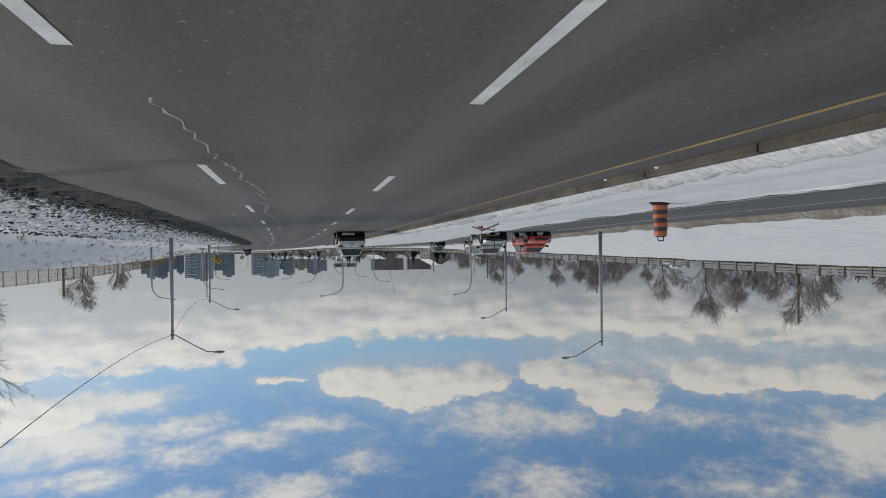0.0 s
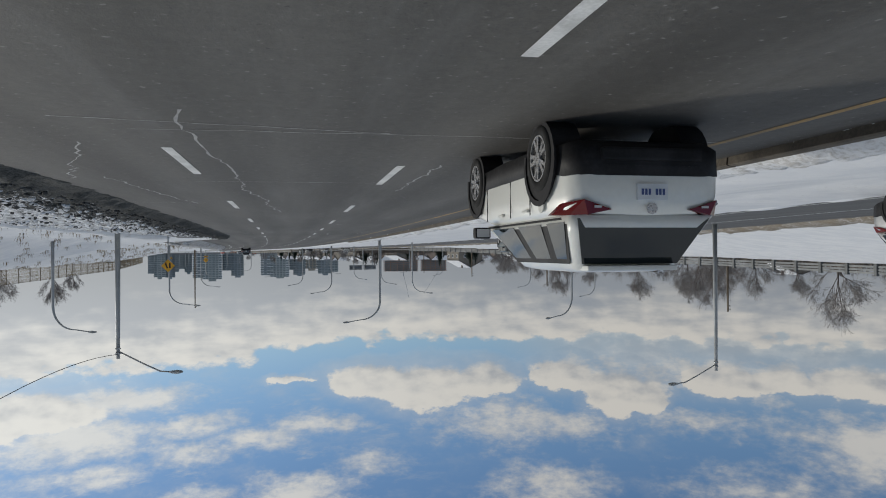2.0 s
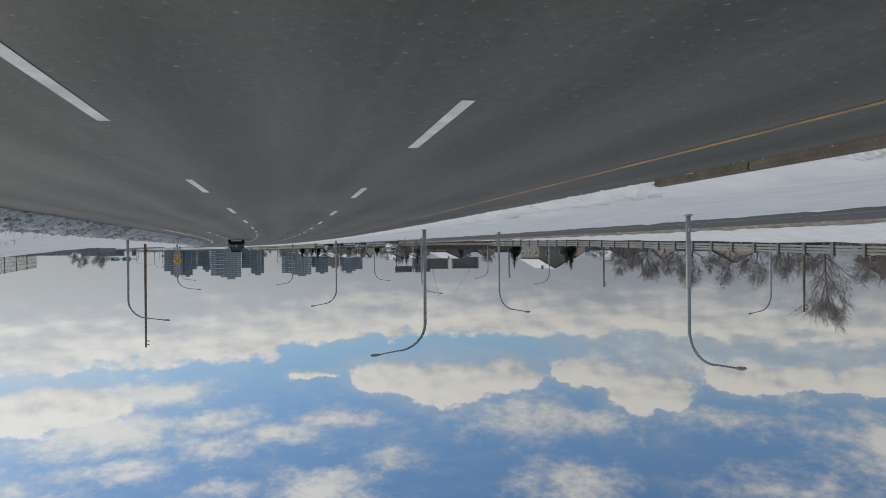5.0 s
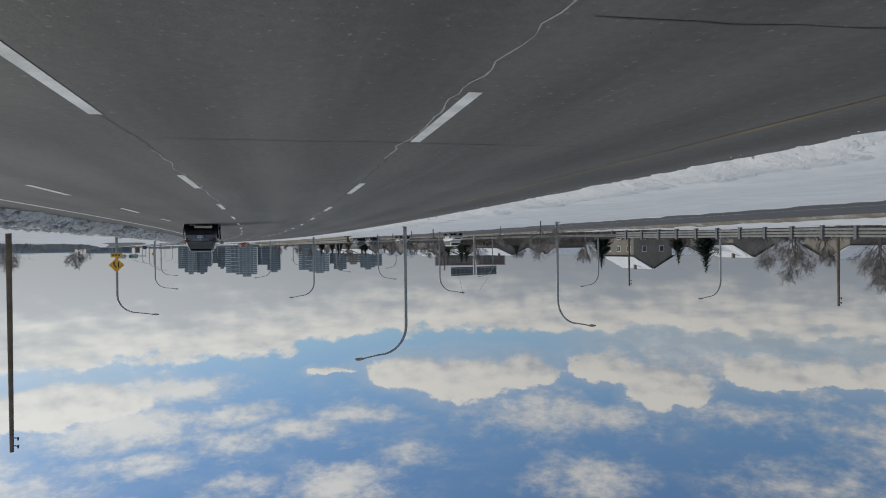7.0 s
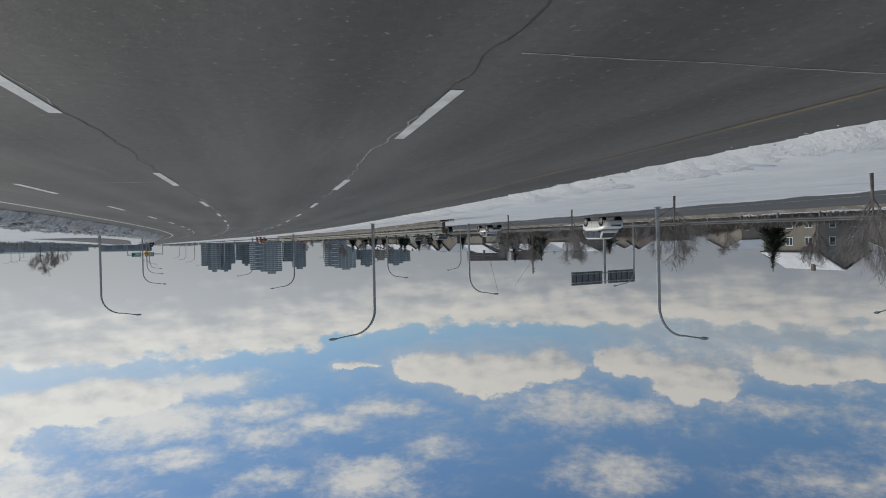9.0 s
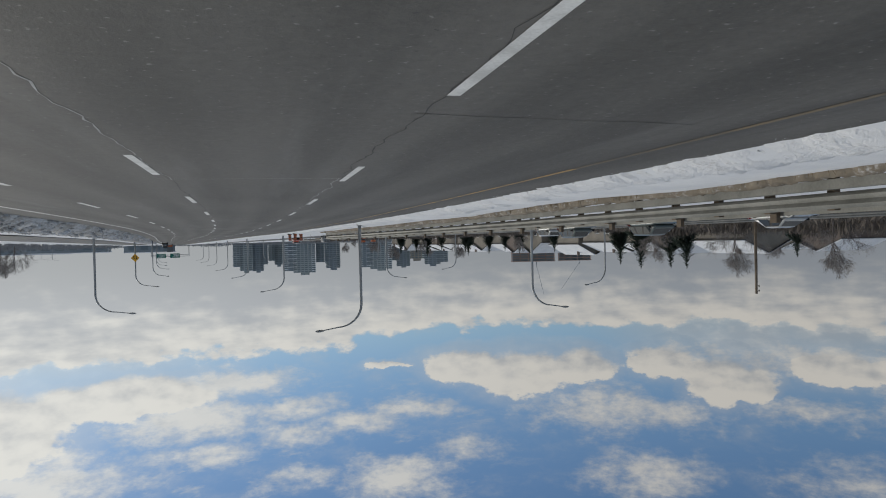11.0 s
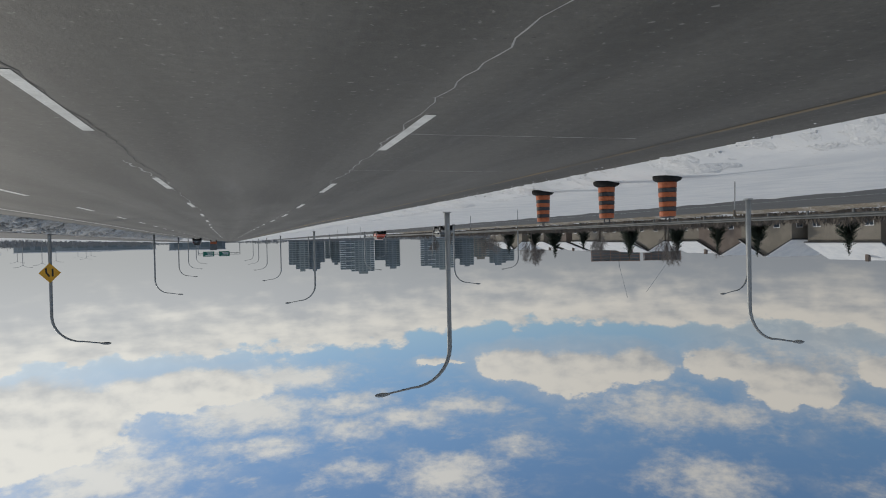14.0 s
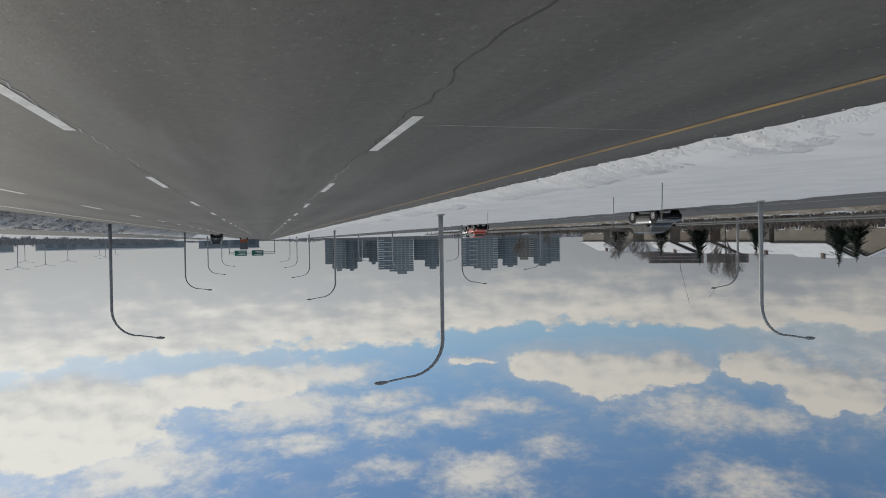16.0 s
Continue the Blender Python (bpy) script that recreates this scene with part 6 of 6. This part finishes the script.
def brush(name, n, sr, orr, hr, label, seed):
    """Dense low thicket: many thin upright twigs in clumps."""
    rg = random.Random(seed)
    verts, faces = [], []
    for _ in range(n):
        s, o = rg.uniform(*sr), rg.uniform(*orr)
        c = at(s, o, ground_z(s, o) - 0.1)
        h = rg.uniform(*hr) * (0.7 + 0.5 * nz(s, o, 0.12, 4.0))
        for k in range(9):
            p = c + Vector((rg.gauss(0, 0.5), rg.gauss(0, 0.5), 0))
            d = Vector((rg.uniform(-1, 1), rg.uniform(-1, 1), 0)) * h * 0.3
            l = h * rg.uniform(0.55, 1.1)
            sd = Vector((rg.uniform(-1, 1), rg.uniform(-1, 1), 0)).normalized() * 0.035
            mid = p + d * 0.4 + Vector((0, 0, l * 0.55))
            tip = p + d + Vector((0, 0, l))
            b = len(verts)
            verts.extend([tuple(p - sd), tuple(p + sd), tuple(mid), tuple(tip), tuple(mid + d * 0.5 + Vector((sd.y * 9, sd.x * 9, l * 0.25)))])
            faces.extend([(b, b + 1, b + 2), (b, b + 2, b + 3), (b + 1, b + 2, b + 4)])
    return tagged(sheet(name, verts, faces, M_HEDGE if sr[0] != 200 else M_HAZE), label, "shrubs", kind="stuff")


brush("brush", 3600, (40, 235), (-80, -54), (1.0, 2.7), "leafless brown thicket behind the far guardrail", 1)
brush("brush", 5600, (225, 540), (-74, -45), (0.7, 2.0), "leafless brown shrubs and hedges before the houses", 2)
brush("brush", 1500, (292, 334), (-86, -62), (1.8, 3.6), "dense leafless brown bushes between the houses", 4)
# this hedge takes the twig colour that has haze painted in
brush("brush", 1700, (200, 620), (27, 60), (0.8, 2.2), "leafless hedge greyed with painted haze beyond the outer snow bank", 3)

# dry grass tufts along rails and kerbs
def tufts(name, places, label, hgt=0.35):
    rg = random.Random(9)
    verts, faces = [], []
    for s, o, z in places:
        for k in range(9):
            p = at(s + rg.uniform(-0.25, 0.25), o + rg.uniform(-0.2, 0.2), z - 0.02)
            a, l = rg.uniform(0, 6.28), hgt * rg.uniform(0.5, 1.1)
            d = Vector((math.cos(a), math.sin(a), 0))
            t = p + Vector((0, 0, l)) + d * l * rg.uniform(0.1, 0.7)
            sd = Vector((-d.y, d.x, 0)) * 0.018
            b = len(verts)
            verts.extend([tuple(p - sd), tuple(p + sd), tuple(t)])
            faces.append((b, b + 1, b + 2))
    return tagged(sheet(name, verts, faces, M_GRASS), label, "grass", kind="stuff")


rg2 = random.Random(21)
tufts("dry_grass", [(q, lerp(q, [(236, -11.1), (262, -11.4), (290, -10.9), (303, -9.9), (316, -8.8)]) + rg2.gauss(0, 0.22), 0.08) for q in [rg2.uniform(238, 316) for _ in range(1500)]], "dry brown grass poking through snow under the guardrail", 0.2)
tufts("dry_grass", [(s_, o_, ground_z(s_, o_)) for s_, o_ in [(rg2.uniform(20, 150), rg2.uniform(12, 24)) for _ in range(420)]], "sparse dry weeds on the snowy bank", 0.4)


# lumps of dirty snow beside the road
_b = bmesh.new()
bmesh.ops.create_icosphere(_b, subdivisions=1, radius=1.0)
_b.verts.index_update()
ICO = [tuple(v.co) for v in _b.verts]
ICO_F = [tuple(v.index for v in f.verts) for f in _b.faces]
_b.free()


def lumps(name, n, sr, orr, label, material, size):
    rg = random.Random(33)
    verts, faces = [], []
    for _ in range(n):
        s, u = rg.uniform(*sr), rg.random()
        o = orr(s, u)
        z = ground_z(s, o) + (0.30 * math.sin(math.pi * u) if material is M_BANKR else 0.02 if s > 99 or o < 0 else 0.09)
        p = at(s, o, z)
        r = size * rg.uniform(0.4, 1.3)
        b = len(verts)
        sx, sy, sz = rg.uniform(0.7, 1.25), rg.uniform(0.7, 1.25), rg.uniform(0.5, 0.85)
        for dx, dy, dz in ICO:
            k = r * rg.uniform(0.75, 1.2)
            verts.append((p.x + k * dx * sx, p.y + k * dy * sy, p.z + k * dz * sz))
        for f in ICO_F:
            faces.append(tuple(b + i for i in f))
    return tagged(sheet(name, verts, faces, material, smooth=True), label, "snow", kind="stuff")


lumps("gravel", 5200, (0, 92), lambda s, u: ed(RIGHT_EDGE, s) + 0.6 + (min(7.5, lerp(s, RAMP_L) - ed(RIGHT_EDGE, s) - 0.5)) * u ** 1.7, "scattered dark gravel and frozen clods on the outer verge", M_GRIT, 0.055)
lumps("snow_lumps", 2600, (0, 95), lambda s, u: ed(RIGHT_EDGE, s) + 1.0 + (min(5.0, lerp(s, RAMP_L) - ed(RIGHT_EDGE, s) - 1.0)) * u, "broken white snow clods on the gritty verge", M_SNOWC, 0.07)
lumps("snow_crumbs", 1300, (110, 400), lambda s, u: ed(LEFT_EDGE, s) + 0.25 - 0.5 * u, "loose snow crumbs along the median shoulder", M_SNOWD, 0.024)
lumps("snow_lumps", 5200, (104, 420), lambda s, u: ed(RIGHT_EDGE, s) + 0.1 + 2.3 * u, "broken soiled snow lumps thrown up by the plough", M_BANKR, 0.17)


def double_lamp(m):
    e = thing("street_lamp", m, "distant double-arm street lamp", "street lamp", "double-arm street lamps")
    bm = bmesh.new()
    tube(bm, [(0, 0, -0.5), (0, 0, 8.6)], [0.14, 0.09], 8)
    part("pole", bm, M_POLE, e)
    for sg in (1, -1):
        bm = bmesh.new()
        tube(bm, [(0, 0, 8.2), (sg * 1.2, 0, 8.9), (sg * 2.4, 0, 9.0)], 0.05, 6)
        part("arm", bm, M_POLE, e)
        bm = bmesh.new()
        lamp_head(bm, (sg * 2.4, 0, 9.0), (sg, 0, 0))
        part("lamp_head", bm, M_POLE, e)
    return e


dl = None
for s, o in ((575, 66), (600, 66), (650, 72), (655, 88), (705, 70), (760, 84), (800, 84)):
    m = stand(s, o, -1.0)
    if dl is None:
        dl = double_lamp(m)
    else:
        copy_thing(dl, m)


# ---- houses beyond the oncoming lanes ----
rh = random.Random(4)


def house(m, wx, wy, eave, ridge, wall_mat, label, melt=-1):
    """A gabled house; melt: the slope that is wholly under snow, on the other some shingles show."""
    e = thing("house", m, label, "house", "houses beyond the highway")
    bm = bmesh.new()
    hx, hy = wx / 2, wy / 2
    prof = [(-hx, 0), (hx, 0), (hx, eave), (0, ridge), (-hx, eave)]
    rings_loft(bm, [[(x, y, z) for x, z in prof] for y in (-hy, hy)])
    wall = part("wall", bm, wall_mat, e)
    for sgn in (1, -1):
        nx = Vector((ridge - eave, 0, hx)).normalized()
        nx.x *= sgn
        bm = bmesh.new()
        k = 0.35
        lo = (sgn * (hx + k), eave - k * (ridge - eave) / hx)
        pts = [(lo[0], -hy - 0.4, lo[1]), (lo[0], hy + 0.4, lo[1]), (0, hy + 0.4, ridge), (0, -hy - 0.4, ridge)]
        pts = [Vector(p) + nx * 0.01 for p in pts]
        quad_plate(bm, pts if sgn > 0 else pts[::-1], 0.12, nx)
        rf = part("roof", bm, M_SHINGLE, e, "dark shingle roof slope under snow")
        bm = bmesh.new()
        g = hy + 0.3 if sgn == melt else hy * rh.uniform(-0.2, 0.5)
        q = [(lo[0] * 0.97, -hy - 0.3, lo[1] + 0.05), (lo[0] * 0.97, g, lo[1] + 0.05), (sgn * 0.02, g + (0 if sgn == melt else 1.5), ridge), (sgn * 0.02, -hy - 0.1, ridge)]
        q = [Vector(p) + nx * 0.135 for p in q]
        quad_plate(bm, q if sgn > 0 else q[::-1], 0.14, nx)
        part("snow_cover", bm, M_SNOW, rf, "smooth snow lying on the roof")
    for sgn in (1, -1):
        for y in np.linspace(-hy + 1.6, hy - 1.6, 3):
            for z in ((0.9, 2.3), (3.6, 4.9)):
                if z[1] > eave - 0.2:
                    continue
                bm = bmesh.new()
                box(bm, (sgn * hx - 0.05, y - 0.65, z[0]), (sgn * hx + 0.06, y + 0.65, z[1]))
                wn = part("window", bm, M_TRIM, e)
                for d in (-0.31, 0.31):
                    bm = bmesh.new()
                    box(bm, (sgn * (hx + 0.062) - 0.012, y + d - 0.26, z[0] + 0.1), (sgn * (hx + 0.062) + 0.012, y + d + 0.26, z[1] - 0.1))
                    part("pane", bm, M_WIN, wn)
    for sgn in (1, -1):
        for x in (-hx * 0.45, hx * 0.45):
            for z in ((0.9, 2.3), (3.6, 4.9)):
                if z[1] > eave + 0.6:
                    continue
                bm = bmesh.new()
                box(bm, (x - 0.6, sgn * hy - 0.05, z[0]), (x + 0.6, sgn * hy + 0.06, z[1]))
                wn = part("window", bm, M_TRIM, e)
                bm = bmesh.new()
                box(bm, (x - 0.5, sgn * (hy + 0.062) - 0.012, z[0] + 0.1), (x + 0.5, sgn * (hy + 0.062) + 0.012, z[1] - 0.1))
                part("pane", bm, M_WIN, wn)
    bm = bmesh.new()
    box(bm, (hx * 0.3, -hy * 0.3, ridge - 1.4), (hx * 0.3 + 0.5, -hy * 0.3 + 0.5, ridge + 0.35), 0.02)
    part("chimney", bm, M_BRICK, e)
    return e


NEAR_HOUSES = [(279.5, -85, 5.9, 8.4), (266, -98, 3.6, 6.0), (343, -88, 4.0, 6.2), (355, -89, 4.1, 6.3), (367, -90, 4.4, 6.0), (380, -89, 4.2, 6.3), (392, -87, 4.6, 7.0), (404, -85, 4.1, 6.6), (416, -86, 4.2, 6.6),
               (428, -88, 4.3, 6.5), (440, -88, 4.2, 6.2), (452, -87, 4.4, 6.6), (464, -86, 4.2, 6.2), (477, -86, 4.3, 6.4), (491, -86, 4.2, 6.4), (506, -86, 4.2, 6.4), (522, -86, 4.2, 6.4)]
for i, (s, o, eave, ridge) in enumerate(NEAR_HOUSES):
    turn = 0 if i == 0 else rh.choice((0, 3, -4, 90, 86))
    house(stand(s, o, -1.55, turn), rh.uniform(9.5, 11.2), rh.uniform(10, 12.5), eave, ridge, M_BRICK if i % 5 == 3 else M_BEIGE,
          "brown brick house with a snow-covered gable roof" if i % 5 == 3 else "beige house with a snow-covered gable roof and white windows", -1 if turn > 45 else 1)
for i, s in enumerate((288, 305, 322, 340, 356, 373, 389, 405, 422, 438, 455, 472, 490, 510)):
    house(stand(s, -108 - rh.uniform(0, 14), -1.6, rh.choice((0, 90, 80))), 10, rh.uniform(10, 14), 4.3, 6.3, M_BRICK if i % 2 else M_BEIGE, "two-storey house farther back with a snowy roof")
house(stand(200.3, -106.2, -0.6, 60), 9, 11, 4.6, 7.6, M_GABLE, "brown timber-clad house with a steep gable among bare trees")
house(stand(150, -96, 0.2, 20), 10, 11, 3.4, 5.6, M_BEIGE, "beige house with a snow-covered gable roof and white windows")
house(stand(222, -98, -1.2, 80), 10, 12, 3.6, 5.8, M_BEIGE, "beige house with a snow-covered gable roof and white windows")
house(stand(243, -100, -1.4, 95), 10, 12, 3.6, 5.8, M_BEIGE, "beige house with a snow-covered gable roof and white windows")


def warehouse(s, o, wx, h):
    e = thing("warehouse", stand(s, o, -2.2), "long low grey-blue building far across the fields", "building", "far low buildings")
    bm = bmesh.new()
    box(bm, (-wx / 2, 0, 0), (wx / 2, 30, h), 0.1)
    part("wall", bm, M_TOW2, e)
    bm = bmesh.new()
    box(bm, (-wx / 2 - 0.4, -0.4, h), (wx / 2 + 0.4, 30.4, h + 0.5))
    part("roof", bm, M_SNOW, e)
    for k in range(int(wx / 8)):
        bm = bmesh.new()
        box(bm, (-wx / 2 + 2 + k * 8, -0.1, 1.5), (-wx / 2 + 7 + k * 8, 0.05, h - 1.5))
        part("window", bm, M_TOWG, e)
    return e


for s, o, wx, h in ((700, 150, 70, 6.5), (760, 70, 50, 6), (820, 215, 90, 8), (850, 110, 60, 7), (790, 20, 34, 7)):
    warehouse(s, o, wx, h)

# ---- towers in the distance ----
EYE = Vector((50.0, 354.0, 0))


def bearing(a, d):
    return EYE + Vector((math.sin(radians(a)) * d, math.cos(radians(a)) * d, 0))


def tower(az0, az1, dist, height, depth, wall_mat, band_mat, label, stepped=0.0, floors=None):
    """A block of flats: a core, a slab and a window band for each storey, roof plant."""
    a, b = bearing(az0, dist), bearing(az1, dist)
    mid = (a + b) / 2
    wd = (b - a).length
    ang = math.degrees(math.atan2(b.y - a.y, b.x - a.x))
    e = thing("apartment_tower", pose(mid.x, mid.y, -4, 0, 0, ang), label, "apartment block", "far apartment blocks")
    height += 4
    rg = random.Random(int(dist + az0 * 37))
    n = floors or max(4, int(height / 3.0))
    fh = height / n
    cut = rg.uniform(0.55, 0.75) * (1 if rg.random() < 0.5 else -1)
    low = rg.randrange(1, 4)
    # a main block and a lower wing that stands a little forward
    x_mid = wd * (abs(cut) - 0.5) * (1 if cut > 0 else -1)
    main, wing = ((-wd / 2, x_mid), (x_mid, wd / 2)) if cut > 0 else ((x_mid, wd / 2), (-wd / 2, x_mid))
    for (xa, xb), top, y0, wm in ((main, n, 0.0, wall_mat), (wing, n - low, -2.0, M_TOW2 if wall_mat is not M_TOW2 else wall_mat)):
        bm = bmesh.new()
        box(bm, (xa, y0, 0), (xb - 0.01, depth, top * fh))
        wl = part("wall", bm, wm, e)
        bays = max(2, int((xb - xa) / 5.0))
        bw = (xb - xa) / bays
        open_bay = rg.choice((0, bays - 1))
        for k in range(1, top):
            for q in range(bays):
                x0 = xa + bw * q
                bm = bmesh.new()
                hgt_ = fh * (0.5 if q % 2 else 0.62)
                box(bm, (x0 + bw * 0.14, y0 - 0.1, k * fh + 0.7), (x0 + bw * 0.86, y0 - 0.02, k * fh + 0.7 + hgt_))
                part("window", bm, M_TOWG, wl)
                if q == open_bay or (q == bays - 1 - open_bay and k % 2):
                    bm = bmesh.new()
                    box(bm, (x0 - (0.9 if q == 0 else 0), y0 - 1.7, k * fh - 0.2), (x0 + bw + (0.9 if q == bays - 1 else 0), y0 - 0.12, k * fh + 0.75))
                    part("balcony", bm, band_mat, wl)
    bm = bmesh.new()
    xm = (main[0] + main[1]) / 2
    box(bm, (xm - wd * 0.15, depth * 0.2, height), (xm + wd * 0.12, depth * 0.8, height + rg.uniform(2.2, 4.0)))
    part("roof_plant", bm, wall_mat, e)
    return e


def px(x):
    return math.degrees(math.atan((784 - x) / 1233)) + 4.42


for x0, x1, h, dist, wm, bmt, lab in ((575, 611, 33, 790, M_TOW1, M_TOW1, "grey apartment tower with rows of balconies"), (611, 640, 34, 800, M_TOW2, M_TOW2, "dark blue-grey apartment tower"),
                                      (641, 668, 28, 840, M_TOW2, M_TOW2, "low blue-grey office block"), (669, 731, 37, 780, M_TOW1, M_TOWW, "pale apartment tower with white balcony bands"),
                                      (732, 778, 33, 800, M_TOW2, M_TOW1, "dark apartment block with window bands"), (817, 880, 35, 780, M_TOW1, M_TOWW, "pale apartment tower with white balcony bands"),
                                      (880, 915, 33, 800, M_TOW2, M_TOW1, "dark grey apartment block"), (888, 944, 25, 850, M_TOW3, M_TOWW, "tan slab building with rows of windows"),
                                      (944, 990, 32, 820, M_TOW2, M_TOW1, "blue-grey apartment block with window bands")):
    tower(px(x1), px(x0), dist * 1.19, h * 1.19, 22, wm, bmt, lab)


def frame_building(x0, x1, dist, h):
    """A concrete frame under construction."""
    a, b = bearing(px(x1), dist), bearing(px(x0), dist)
    wd = (b - a).length
    ang = math.degrees(math.atan2(b.y - a.y, b.x - a.x))
    mid = (a + b) / 2
    e = thing("building_shell", pose(mid.x, mid.y, -3, 0, 0, ang), "pinkish concrete building frame under construction", "building site", "building shells")
    n = int(h / 3)
    for k in range(n + 1):
        bm = bmesh.new()
        box(bm, (-wd / 2, 0, k * 3.0 - 0.3), (wd / 2, 14, k * 3.0 + 0.3))
        part("slab", bm, M_PINK, e)
    for x in np.linspace(-wd / 2 + 0.6, wd / 2 - 0.6, 6):
        bm = bmesh.new()
        box(bm, (x - 0.4, 0.2, 0), (x + 0.4, 1.0, n * 3.0))
        part("column", bm, M_PINK, e)
    bm = bmesh.new()
    box(bm, (-wd / 2 + 1, 4, 0), (wd / 2 - 1, 13, n * 3.0))
    part("core", bm, M_TOW2, e)
    return e


frame_building(1148, 1245, 675, 32)
frame_building(1250, 1325, 690, 32)


def crane(x, dist, h, lean):
    p = bearing(px(x), dist)
    e = thing("crane", pose(p.x, p.y, -2, 0, 0, 30), "thin lattice crane with a raised jib in the distance", "crane", "cranes")
    bm = bmesh.new()
    tube(bm, [(0, 0, 0), (0, 0, h * 0.55)], 0.3, 4)
    part("mast", bm, M_TOW2, e)
    bm = bmesh.new()
    for d in (-0.5, 0.5):
        tube(bm, [(0, d, h * 0.5), (lean, d, h)], 0.08, 4)
    for k in range(12):
        f, g = k / 12, (k + 1) / 12
        tube(bm, [(lean * f, -0.5, h * (0.5 + 0.5 * f)), (lean * g, 0.5, h * (0.5 + 0.5 * g))], 0.05, 3)
    part("jib", bm, M_TOW2, e)
    return e


crane(1203, 680, 66, -8)
crane(1298, 700, 62, 22)


# far belt of woods along the horizon, distance haze put into its grey
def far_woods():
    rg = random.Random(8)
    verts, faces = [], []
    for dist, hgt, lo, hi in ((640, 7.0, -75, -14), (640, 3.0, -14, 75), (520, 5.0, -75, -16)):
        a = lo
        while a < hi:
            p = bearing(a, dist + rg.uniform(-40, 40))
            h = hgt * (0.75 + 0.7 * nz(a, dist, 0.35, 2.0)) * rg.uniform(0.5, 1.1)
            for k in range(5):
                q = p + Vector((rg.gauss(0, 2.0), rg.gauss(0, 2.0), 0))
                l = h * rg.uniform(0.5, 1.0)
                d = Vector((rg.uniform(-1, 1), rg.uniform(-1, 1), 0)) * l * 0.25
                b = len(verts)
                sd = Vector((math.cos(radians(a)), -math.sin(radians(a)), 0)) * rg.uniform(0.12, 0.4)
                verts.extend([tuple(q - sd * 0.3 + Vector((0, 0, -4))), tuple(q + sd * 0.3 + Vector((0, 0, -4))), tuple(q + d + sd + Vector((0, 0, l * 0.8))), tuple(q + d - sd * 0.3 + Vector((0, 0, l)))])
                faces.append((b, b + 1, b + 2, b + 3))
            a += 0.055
    return tagged(sheet("far_woods", verts, faces, M_HAZE), "distant belt of bare woods in a haze-painted grey", "woods", kind="stuff")


far_woods()
